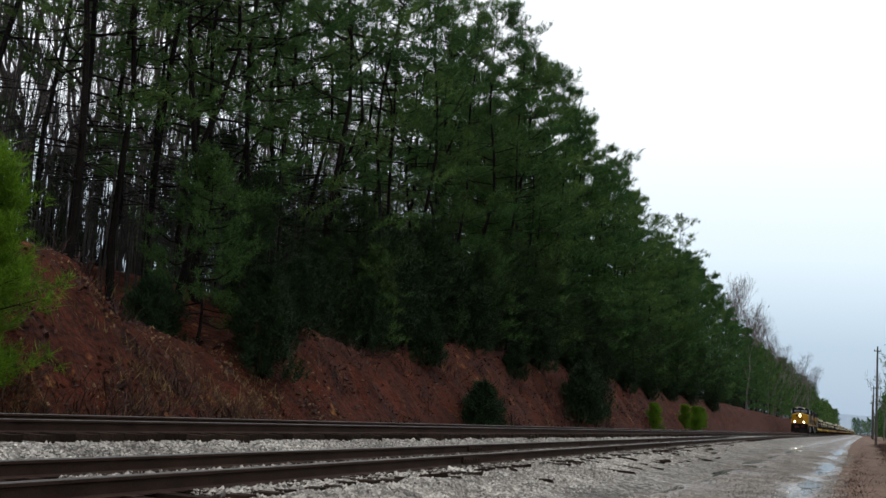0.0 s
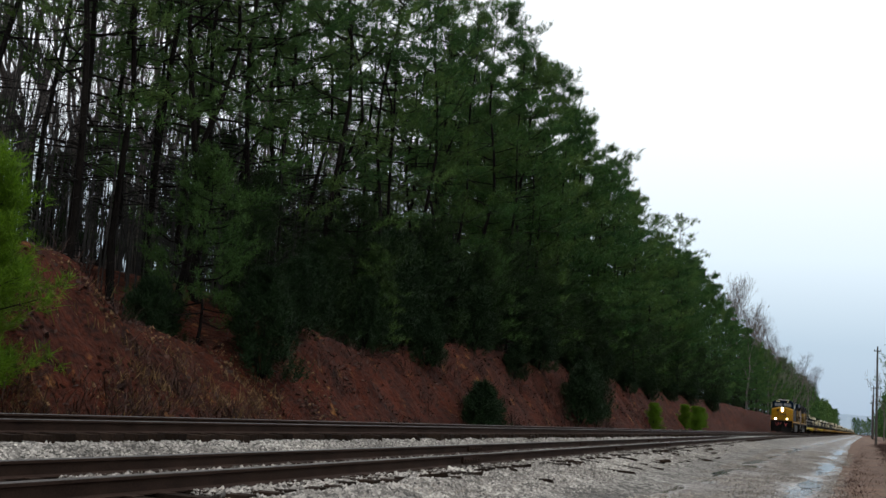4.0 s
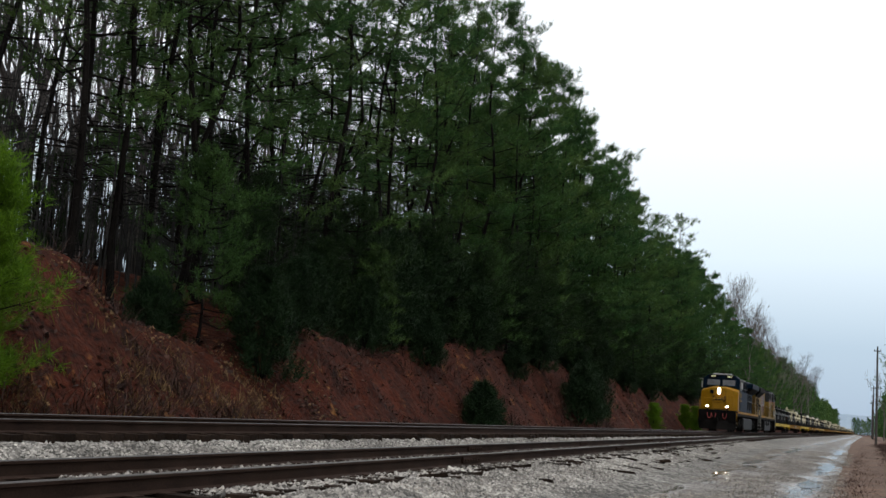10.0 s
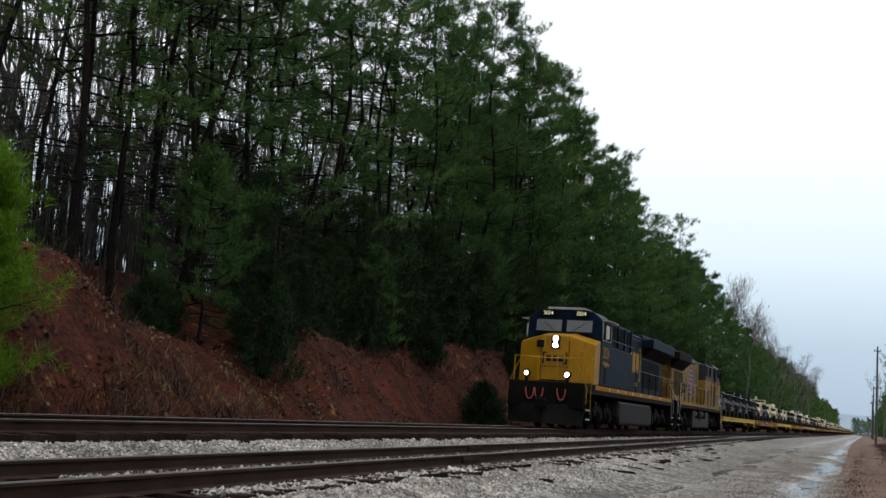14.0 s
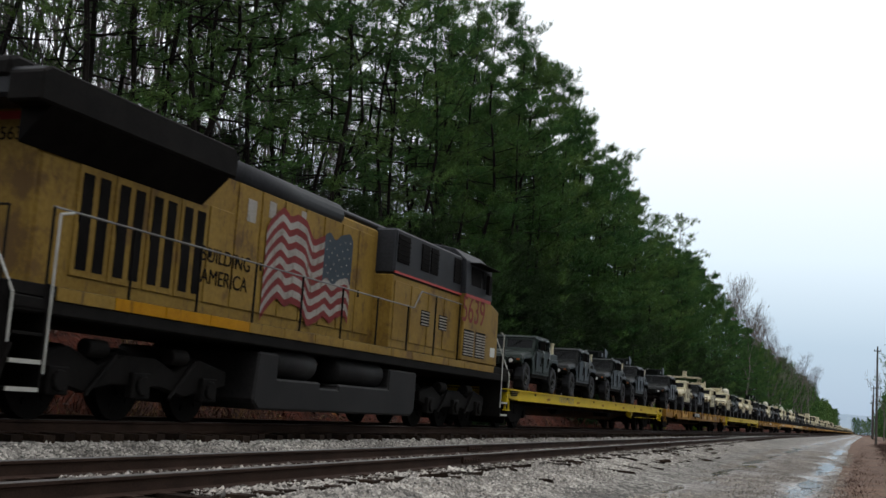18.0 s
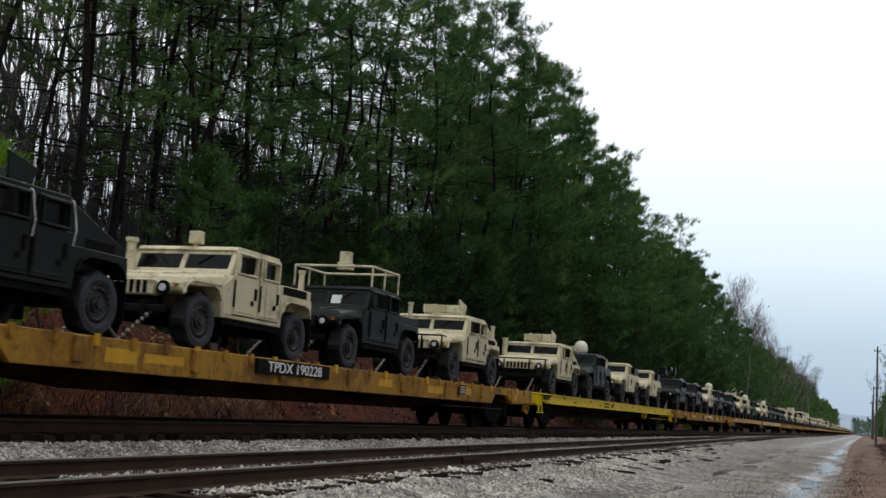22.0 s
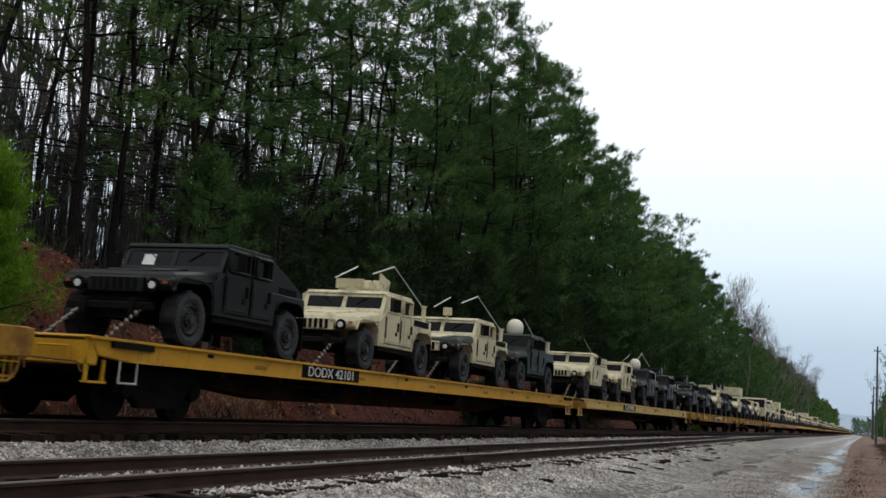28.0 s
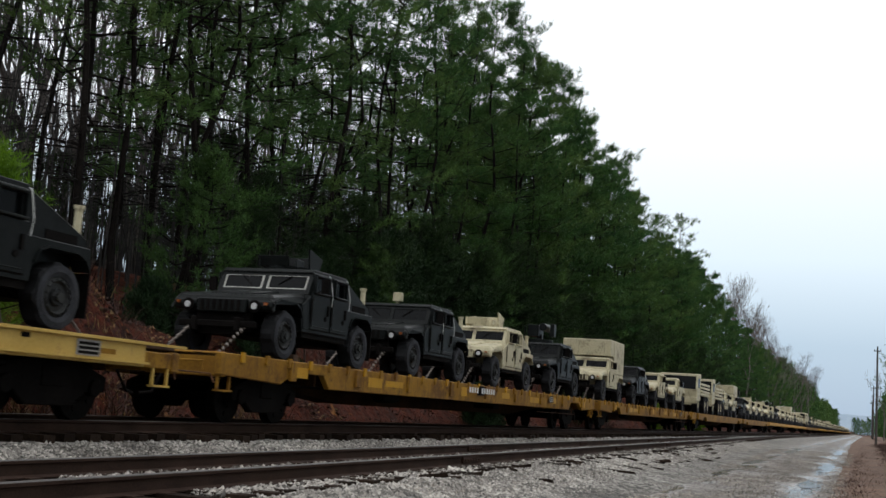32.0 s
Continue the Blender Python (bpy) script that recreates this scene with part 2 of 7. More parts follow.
def track(name, centre, z, label, rng):
    t = new(name)
    tagged(t, label, "railway track", group="railway tracks")
    for side in (-1, 1):
        rail(t, centre, side, z)
    # ties near the camera are single pieces, the far ones are joined
    y = 8.0
    while y < 95:
        ob = new("tie", TIE)
        ob.parent = t
        ob.matrix_basis = pose(centre(y) + rng.uniform(-0.16, 0.16), y, z - 0.178 - 0.078, rng.uniform(-0.6, 0.6), rng.uniform(-0.5, 0.5), rng.uniform(-1.2, 1.2))
        y += 0.53 + rng.uniform(-0.03, 0.03)
    v, f = [], []
    while y < 420:
        c = centre(y) + rng.uniform(-0.08, 0.08)
        box_geo(v, f, c - 1.3, c + 1.3, y - 0.11, y + 0.11, z - 0.34, z - 0.176)
        y += 0.53
    raw("far_ties", v, f, M_TIES, t)["kind"] = "stuff"
    # tie plates and joint bars
    v, f = [], []
    y = 8.0
    while y < 95:
        for s in (-0.7525, 0.7525):
            c = centre(y) + s
            box_geo(v, f, c - 0.17, c + 0.17, y - 0.09, y + 0.09, z - 0.182, z - 0.164)
        y += 0.53
    raw("tie_plating", v, f, M_RAIL, t)["kind"] = "stuff"
    return t


trk = random.Random(4)
track("main_track", lambda y: XM, 0.0, "rusty steel rails on dark wooden ties, main line", trk)
siding = track("siding_track", siding_x, ZS, "rusty rails with bolted joint bars on weathered ties", trk)
for side, y in ((-1, 23.7), (1, 18.6), (-1, 35.2), (1, 33.0), (1, 43.5), (-1, 49.0), (1, 62.0)):
    bm = bmesh.new()
    bmesh.ops.create_cube(bm, size=1)
    bmesh.ops.scale(bm, vec=(0.10, 0.92, 0.10), verts=bm.verts)
    bmesh.ops.bevel(bm, geom=list(bm.edges), offset=0.015, segments=1)
    for k in range(6):
        r = bmesh.ops.create_cone(bm, segments=6, radius1=0.022, radius2=0.022, depth=0.16, cap_ends=True)
        bmesh.ops.rotate(bm, verts=r["verts"], matrix=Euler((0, radians(90), 0)).to_matrix())
        bmesh.ops.translate(bm, verts=r["verts"], vec=(0, -0.38 + 0.15 * k, 0))
    jb = part("joint_bar", bm, M_RAIL, siding, "bolted steel joint bar")
    jb.matrix_basis = pose(siding_x(y) + side * 0.7525, y, ZS - 0.09, 0, 0, 1.4)

# road of wet mud and gravel
v, f = [], []


def road_edges(y):
    y = min(y, 140)
    return -5.4 - 0.006 * y, -0.25 - 0.008 * y


for j in range(190):
    y = -30 + 830 * (j / 189) ** 1.9
    left, right = road_edges(y)
    for k in range(21):
        u = k / 20
        x = left + (right - left) * u + 0.25 * noise.noise((u * 9, y * 0.3, 1)) * (1 if k in (0, 20) else 0)
        a = x + 0.007 * min(y, 140)
        rut = -0.05 * (math.exp(-((a + 3.6) / 0.45) ** 2) + math.exp(-((a + 1.0) / 0.4) ** 2))
        v.append((x, y, -0.70 + rut + 0.025 * noise.noise((x * 1.5, y * 0.6, 6)) - (0.10 if k in (0, 20) else 0)))
for j in range(189):
    for k in range(20):
        a = j * 21 + k
        f.append((a, a + 1, a + 22, a + 21))
M_ROAD = mat("wet_gravel_road", (0.088, 0.076, 0.067), (0.29, 0.262, 0.235), 0.68, 0.9, 34, 1.0, dist=0.03, cells=24, stain=(0.085, 0.062, 0.045), stain_at=0.56)


def puddled(m):
    """Standing water in the two ruts: smooth where a stretched noise is high."""
    n, l = m.node_tree.nodes, m.node_tree.links
    p = n["Principled BSDF"]

    def math_(op, a, b=None, c=None):
        q = n.new("ShaderNodeMath")
        q.operation = op
        for i, val in enumerate((a, b, c)):
            if val is None:
                continue
            if isinstance(val, (int, float)):
                q.inputs[i].default_value = val
            else:
                l.new(val, q.inputs[i])
        return q.outputs[0]
    co = n.new("ShaderNodeTexCoord")
    sp = n.new("ShaderNodeSeparateXYZ")
    l.new(co.outputs["Object"], sp.inputs[0])
    a = math_("MULTIPLY_ADD", math_("MINIMUM", sp.outputs[1], 140.0), 0.007, sp.outputs[0])
    ruts = []
    for at, wide in ((3.6, 1.0), (1.0, 0.8)):
        d = math_("ABSOLUTE", math_("ADD", a, at))
        ruts.append(math_("SUBTRACT", 1.0, math_("DIVIDE", d, wide)))
    rut = math_("MAXIMUM", math_("MAXIMUM", ruts[0], ruts[1]), 0.0)
    mp = n.new("ShaderNodeMapping")
    mp.inputs["Scale"].default_value = (1.1, 0.30, 1)
    l.new(co.outputs["Object"], mp.inputs[0])
    ns = n.new("ShaderNodeTexNoise")
    ns.inputs["Scale"].default_value, ns.inputs["Detail"].default_value, ns.inputs["Roughness"].default_value = 1.0, 7, 0.62
    l.new(mp.outputs[0], ns.inputs[0])
    wet = math_("MULTIPLY_ADD", rut, 0.17, ns.outputs[0])
    r = n.new("ShaderNodeValToRGB")
    r.color_ramp.elements[0].position, r.color_ramp.elements[1].position = 0.585, 0.68
    l.new(wet, r.inputs[0])
    old = p.inputs["Roughness"].links[0].from_socket
    mx = n.new("ShaderNodeMix")
    l.new(r.outputs[0], mx.inputs[0])
    l.new(old, mx.inputs[2])
    mx.inputs[3].default_value = 0.07
    l.new(mx.outputs[0], p.inputs["Roughness"])
    bp = p.inputs["Normal"].links[0].from_node
    l.new(math_("MULTIPLY_ADD", r.outputs[0], -0.96, 1.0), bp.inputs["Strength"])


puddled(M_ROAD)
tagged(raw("road", v, f, M_ROAD, smooth=True), "wet muddy gravel road with puddles in the ruts", "road", kind="structure")

# verge beyond the road: a strip of dead leaves and weeds over the clay
M_VERGE = mat("leaf_littered_verge", (0.052, 0.028, 0.018), (0.160, 0.092, 0.058), 0.92, 0.8, 14, 0.9, dist=0.06)
v, f = [], []
for j in range(150):
    y = -30 + 830 * (j / 149) ** 1.9
    edge = road_edges(y)[1] - 0.15 + 0.3 * noise.noise((4.2, y * 0.4, 2))
    for k in range(14):
        x = edge + 13 * (k / 13) ** 1.6
        v.append((x, y, max(ground_z(x, y) + 0.015, -0.70 + 0.10 * step(0, 1.2, x - edge)) + 0.05 * noise.noise((x * 1.6, y * 0.9, 3)) * step(0, 0.5, x - edge)))
for j in range(149):
    for k in range(13):
        a = j * 14 + k
        f.append((a, a + 1, a + 15, a + 14))
tagged(raw("verge", v, f, M_VERGE, smooth=True), "brown leaf-littered verge beside the road", "verge", kind="structure")

# rainwater standing between the siding's rails and in the road's wheel tracks
M_WATER = mat("standing_water", (0.02, 0.02, 0.02), (0.03, 0.03, 0.03), 0.08, 1, 5, 0, spec=0.5)


def puddle(x, y, z, wide, long, seed, label):
    bm = bmesh.new()
    c = bm.verts.new((0, 0, 0))
    ring = [bm.verts.new((wide * (1 + 0.35 * noise.noise((k, 3, seed))) * math.cos(k * 0.3927), long * (1 + 0.35 * noise.noise((k, 5, seed))) * math.sin(k * 0.3927), 0)) for k in range(16)]
    for k in range(16):
        bm.faces.new((c, ring[k], ring[(k + 1) % 16]))
    ob = tagged(part("puddle", bm, M_WATER), label, "puddle", kind="structure")
    ob.matrix_basis = pose(x, y, z)


puddle(siding_x(112), 112, ZS - 0.16, 0.42, 9, 1, "shallow rain puddle between the siding rails")
for rut, y, wide, long in ((-1.0, 16.5, 0.55, 2.6), (-0.75, 20.5, 0.40, 1.8), (-1.1, 30, 0.40, 2.5), (-1.0, 44, 0.45, 5), (-3.5, 33, 0.40, 2.2), (-3.6, 48, 0.5, 7), (-3.4, 75, 0.5, 9), (-1.0, 80, 0.45, 10)):
    puddle(rut - 0.007 * y, y, -0.735, wide, long, y, "shallow rain puddle in the road's wheel track")


def bed_z(x, y):
    """Height of the crushed stone at a place between and beside the tracks."""
    def prof(d, top, half, foot, base):
        d = abs(d)
        if d <= half:
            return top
        if d >= foot:
            return -9
        return top + (base - top) * (d - half) / (foot - half)
    return max(prof(x - XM, -0.25, 1.25, 3.3, -0.85), prof(x - siding_x(y), ZS - 0.225, 1.7, 4.0, -0.86))


def scatter_stones():
    """Single angular stones on the near stretch of the beds."""
    rng = np.random.default_rng(5)
    octa = np.array([(1, 0, 0), (-1, 0, 0), (0, 1, 0), (0, -1, 0), (0, 0, 1), (0, 0, -1)], float)
    tri = np.array([(0, 2, 4), (2, 1, 4), (1, 3, 4), (3, 0, 4)])
    vs, fs = [], []
    n = 0
    for _ in range(230000):
        y = 9.5 + 70 * rng.random() ** 1.75
        x = -10.25 + 7.35 * rng.random()
        z = bed_z(x, y)
        if z < -0.83 or abs(abs(x - siding_x(y)) - 0.7525) < 0.10:
            continue
        r = 0.014 + 0.027 * rng.random() ** 2.2
        q = octa * (r * rng.uniform(0.7, 1.3, 3) * (1, 1, 0.75)) + rng.normal(0, r * 0.16, (6, 3))
        t = rng.uniform(0, 6.28)
        c, s = math.cos(t), math.sin(t)
        q[:, :2] = q[:, :2] @ np.array([[c, s], [-s, c]])
        vs.append(q + (x, y, z + r * 0.35 + (0.04 * rng.random() if abs(x - siding_x(y)) < 1.25 else -0.05 if x < XM + 1.36 else 0)))
        fs.append(tri + n)
        n += 6
    v, f = np.concatenate(vs), np.concatenate(fs)
    me = bpy.data.meshes.new("ballast_stones")
    me.from_pydata(v.tolist(), [], f.tolist())
    me.materials.append(M_STONE)
    tagged(new("ballast_stones", me), "pale grey angular crushed stones between and beside the tracks", "ballast", kind="stuff")


scatter_stones()


def pebbles():
    """Small gravel strewn over the road and the mud beside it, thinning out towards the wheel tracks."""
    rng = np.random.default_rng(9)
    octa = np.array([(1, 0, 0), (-1, 0, 0), (0, 1, 0), (0, -1, 0), (0, 0, 1), (0, 0, -1)], float)
    tri = np.array([(0, 2, 4), (2, 1, 4), (1, 3, 4), (3, 0, 4)])
    vs, fs, n = [], [], 0
    for _ in range(110000):
        y = 13 + 62 * rng.random() ** 1.7
        x = -5.5 + 5.2 * rng.random() ** 1.5
        bare = 0.55 * math.exp(-((x + 0.007 * y + 3.4) / 0.5) ** 2) + 0.6 * math.exp(-((x + 0.007 * y + 1.0) / 0.45) ** 2)
        if noise.noise((x * 0.9, y * 0.35, 12)) < -0.45 + 0.35 * rng.random() + bare - 0.3 * (x < -4.2):
            continue
        r = 0.007 + 0.021 * rng.random() ** 3
        q = octa * (r * rng.uniform(0.6, 1.3, 3)) + rng.normal(0, r * 0.2, (6, 3))
        vs.append(q + (x, y, max(-0.695, bed_z(x, y)) + r * 0.1))
        fs.append(tri + n)
        n += 6
    me = bpy.data.meshes.new("road_gravel")
    me.from_pydata(np.concatenate(vs).tolist(), [], np.concatenate(fs).tolist())
    me.materials.append(M_GRAVEL)
    tagged(new("road_gravel", me), "loose grey-brown gravel strewn over the muddy road", "gravel", kind="stuff")


pebbles()

# splinters of old ties lying on the shoulder
rng = random.Random(61)
for k in range(46):
    y = 15 + 45 * rng.random() ** 1.2
    x = siding_x(y) + rng.choice((rng.uniform(1.25, 1.7), rng.uniform(1.4, 2.8)))
    bm = bmesh.new()
    ln = rng.uniform(0.15, 0.7)
    bmesh.ops.create_cube(bm, size=1, matrix=Matrix.Diagonal((ln, rng.uniform(0.04, 0.09), rng.uniform(0.03, 0.06), 1)))
    for w in bm.verts:
        w.co += Vector((rng.gauss(0, 0.03), rng.gauss(0, 0.012), rng.gauss(0, 0.008)))
    ob = tagged(part("wood_splinter", bm, M_TIE), "dark rotten splinter of an old tie on the ballast", "wood splinter", group="wood splinters")
    ob.matrix_basis = pose(x, y, max(bed_z(x, y), -0.7) + 0.03, 0, rng.uniform(-8, 8), rng.uniform(-35, 60))

# ---- trees ----
def tube(v, f, pts, radii, sides=6):
    """A tapered tube along points."""
    base = len(v)
    for i, (p, r) in enumerate(zip(pts, radii)):
        d = (pts[min(i + 1, len(pts) - 1)] - pts[max(i - 1, 0)]).normalized()
        a = d.orthogonal().normalized()
        b = d.cross(a)
        for k in range(sides):
            t = 2 * math.pi * k / sides
            v.append(p + a * (r * math.cos(t)) + b * (r * math.sin(t)))
    for i in range(len(pts) - 1):
        for k in range(sides):
            q = base + i * sides
            f.append((q + k, q + (k + 1) % sides, q + sides + (k + 1) % sides, q + sides + k))


def tuft(v, f, p, d, size, rng, blades, wide):
    """A bottle brush of needles round a twig's upturned end; each blade is one slim triangle."""
    axis = (d + Vector((0, 0, 0.75))).normalized()
    for _ in range(blades):
        w = Vector((rng.gauss(0, 1), rng.gauss(0, 1), rng.gauss(0, 1))).normalized() + axis * rng.uniform(0.2, 1.3)
        w.normalize()
        s = w.orthogonal().normalized()
        s.rotate(Matrix.Rotation(rng.uniform(0, 6.28), 3, w))
        ln = size * rng.uniform(0.5, 1.0)
        o = p + axis * size * rng.uniform(-0.55, 0.45)
        b = len(v)
        v.append(o + s * ln * wide)
        v.append(o + w * ln)
        v.append(o - s * ln * wide)
        f.append((b, b + 1, b + 2))


def pine(name, height, clear, spread, limbs, seed, needle, size=0.40, subs=4, tufts=4, blades=11, wide=0.06, lean=0.7, dead=10, thick=1.0, inner=0.45, clump=0.55, rise=0.7):
    """A pine: slim tapered trunk, whorled limbs with forked twigs, needle brushes in clumps at their ends, dead stubs below."""
    rng = random.Random(seed)
    t = new(name)
    v, f, lv, lf = [], [], [], []
    pts = [Vector((lean * noise.noise((seed, i * 0.35, 0)), lean * noise.noise((seed, i * 0.35, 9)), height * i / 9)) for i in range(10)]
    r0 = (0.0058 * height + 0.025) * thick

    def at(z):
        q = min(8.999, max(0, z / height * 9))
        return pts[int(q)].lerp(pts[int(q) + 1], q - int(q))
    tube(v, f, pts, [r0 * (1 - 0.88 * (i / 9)) * (1.25 if i == 0 else 1) for i in range(10)], 7)
    for k in range(dead):
        z = rng.uniform(0.15 * height, max(0.2 * height, clear))
        a = rng.uniform(0, 6.28)
        ln = rng.uniform(0.7, 3.0) * min(1, height / 15)
        p = at(z)
        e = p + Vector((math.cos(a), math.sin(a), rng.uniform(-0.2, 0.25))) * ln
        tube(v, f, [p, p.lerp(e, 0.5) + Vector((0, 0, 0.08)), e], [0.022, 0.015, 0.006], 3)
    for k in range(limbs):
        u = (k + rng.uniform(0, 0.9)) / limbs
        z = clear + (height * 0.97 - clear) * u ** 0.9
        p = at(z)
        ang = k * 2.4 + rng.uniform(-0.7, 0.7)
        reach = spread * (0.45 + 0.55 * math.sin(math.pi * min(1, 0.30 + 0.70 * u))) * rng.uniform(0.45, 1.25) * (1 - 0.5 * u ** 3)
        d = Vector((math.cos(ang), math.sin(ang), 0.02 + 0.65 * u * u + rng.uniform(-0.15, 0.2))).normalized()
        mid = p + d * reach * 0.5 - Vector((0, 0, 0.05 * reach))
        end = p + d * reach + Vector((0, 0, 0.12 * reach))
        tube(v, f, [p, mid, end], [0.038 * (1 - 0.6 * u) + 0.010, 0.022, 0.007], 4)
        side = Vector((-d.y, d.x, 0))
        for j in range(subs):
            s = 1.0 if j == 0 else rng.uniform(inner, 0.95)
            q = mid.lerp(end, (s - 0.5) / 0.5) if s > 0.5 else p.lerp(mid, s / 0.5)
            tw = (d * rng.uniform(0.4, 1) + side * rng.uniform(-1, 1) + Vector((0, 0, rng.uniform(-0.1, rise)))).normalized()
            tip = q + tw * reach * rng.uniform(0.12, 0.32)
            if j:
                tube(v, f, [q, tip], [0.012, 0.005], 3)
            for _ in range(tufts):
                c = tip + Vector((rng.gauss(0, 1), rng.gauss(0, 1), rng.gauss(0, 0.3 + 0.3 * rise))) * size * clump
                tuft(lv, lf, c, tw, size * rng.uniform(0.75, 1.2), rng, blades, wide)
    for j in range(8):
        tuft(lv, lf, pts[9] - Vector((rng.uniform(-0.25, 0.25), rng.uniform(-0.25, 0.25), rng.uniform(0, 0.9))), Vector((0, 0, 1)), size, rng, blades, wide)
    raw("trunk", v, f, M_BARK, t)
    raw("crown", lv, lf, needle, t)
    return t


def bare_tree(name, height, seed, spread=0.30, deep=7):
    """A leafless broadleaf: a forking skeleton of limbs and twigs."""
    rng = random.Random(seed)
    t = new(name)
    v, f, tv, tf = [], [], [], []

    def grow(p, d, ln, r, depth):
        q = p + d * ln
        m = p.lerp(q, 0.5) + Vector((rng.gauss(0, 0.04), rng.gauss(0, 0.04), 0)) * ln
        if depth < 3:
            tube(v, f, [p, m, q], [r, r * 0.85, r * 0.7], 5)
        else:
            tube(tv, tf, [p, m, q], [r, r * 0.8, r * 0.5], 3)
        if depth >= deep:
            return
        for _ in range(2 if depth < 2 else rng.choice((2, 3, 3))):
            e = (d + Vector((rng.gauss(0, spread), rng.gauss(0, spread), rng.uniform(0, 0.35)))).normalized()
            grow(q if rng.random() < 0.7 else m, e, ln * rng.uniform(0.6, 0.85), max(0.010, r * 0.6), depth + 1)

    grow(Vector((0, 0, -0.2)), Vector((0, 0, 1)), height * 0.30, height * 0.010, 0)
    raw("trunk", v, f, M_TWIG, t)
    raw("twig_crown", tv, tf, M_TWIG, t)
    return t


def shrub(name, height, wide_, seed, needle, n=620):
    """A dense evergreen bush: short stems and an uneven cone of foliage brushes."""
    rng = random.Random(seed)
    t = new(name)
    v, f, lv, lf = [], [], [], []
    for k in range(7):
        a = rng.uniform(0, 6.28)
        e = Vector((math.cos(a) * wide_ * 0.3, math.sin(a) * wide_ * 0.3, height * rng.uniform(0.5, 0.9)))
        tube(v, f, [Vector((0, 0, -0.1)), e * 0.5 + Vector((0, 0, 0.1)), e], [0.05, 0.03, 0.01], 4)
    for k in range(n):
        u = rng.random() ** 0.8
        a = rng.uniform(0, 6.28)
        lobe = 0.78 + 0.62 * noise.noise((math.cos(a) * 1.6 + seed, math.sin(a) * 1.6, u * 4))
        r = wide_ * 0.5 * lobe * (1 - 0.75 * u ** 1.6) * rng.uniform(0.5, 1.1)
        p = Vector((r * math.cos(a), r * math.sin(a), height * (0.02 + 0.96 * u)))
        tuft(lv, lf, p, Vector((math.cos(a) * 0.7, math.sin(a) * 0.7, 0.6)).normalized(), 0.30, rng, 20, 0.05)
    raw("stem", v, f, M_BARK, t)
    raw("foliage", lv, lf, needle, t)
    return t
G = "pines on the bank"
TALL = [
    tagged(pine("pine_tree", 22.5, 5.8, 3.9, 34, 11, M_NEEDLE, dead=26, size=0.36, subs=5, tufts=4, blades=20, wide=0.048, clump=0.62, inner=0.55, rise=0.4, thick=0.82), "tall pine with a bare lower trunk and loose green crown", "pine tree", group=G),
    tagged(pine("pine_tree", 21.5, 10.5, 3.2, 26, 12, M_NEEDLE, dead=34, size=0.36, subs=5, tufts=4, blades=19, wide=0.048, clump=0.62, inner=0.55, rise=0.4, thick=0.82), "slender tall pine with a high thin crown and dead stubs", "pine tree", group=G),
    tagged(pine("pine_tree", 21.0, 3.5, 4.2, 38, 13, M_NEEDLE, dead=20, size=0.36, subs=5, tufts=4, blades=20, wide=0.048, clump=0.62, inner=0.55, rise=0.4, thick=0.82), "tall pine with drooping green limbs and a dark trunk", "pine tree", group=G),
    tagged(pine("pine_tree", 23.0, 7.4, 3.5, 30, 16, M_NEEDLE, lean=1.4, dead=32, size=0.36, subs=5, tufts=4, blades=19, wide=0.048, clump=0.62, inner=0.55, rise=0.4, thick=0.82), "tall leaning pine with an open crown", "pine tree", group=G),
]
EDGE = [
    tagged(pine("edge_pine_tree", 21.0, 0.8, 4.3, 40, 14, M_NEEDLE, size=0.40, subs=10, tufts=5, blades=18, wide=0.05, inner=0.4, clump=0.7, rise=0.3), "dense pine at the wood's edge, green almost to the ground", "pine tree", group=G),
    tagged(pine("edge_pine_tree", 19.5, 0.6, 4.1, 38, 15, M_NEEDLE, size=0.40, subs=10, tufts=5, blades=18, wide=0.05, inner=0.4, clump=0.7, rise=0.3), "dense dark green pine with low limbs", "pine tree", group=G),
]
FAR = [
    tagged(pine("edge_pine_tree", 22.0, 0.5, 4.6, 34, 17, M_NEEDLE, size=0.44, tufts=6, subs=9, blades=13, wide=0.06, inner=0.4, clump=0.7, rise=0.3), "dense tall pine in the tree line", "pine tree", group=G),
    tagged(pine("edge_pine_tree", 20.5, 0.8, 4.4, 32, 18, M_NEEDLE, size=0.44, tufts=6, subs=9, blades=13, wide=0.06, inner=0.4, clump=0.7, rise=0.3), "dark green pine in the tree line", "pine tree", group=G),
    tagged(pine("edge_pine_tree", 23.0, 4.0, 4.0, 27, 19, M_NEEDLE, size=0.44, tufts=6, subs=9, blades=13, wide=0.06, inner=0.45, clump=0.7, rise=0.3), "tall pine rising over the tree line", "pine tree", group=G),
]
DISTANT = [
    tagged(pine("edge_pine_tree", 21.0, 0.5, 3.8, 60, 27, M_NEEDLE, size=1.0, tufts=2, subs=3, blades=6, wide=0.16, inner=0.2, dead=0), "dark green pine far up the line", "pine tree", group=G),
    tagged(pine("edge_pine_tree", 19.0, 1.0, 3.6, 56, 28, M_NEEDLE, size=1.0, tufts=2, subs=3, blades=6, wide=0.16, inner=0.2, dead=0), "pine far up the line", "pine tree", group=G),
]
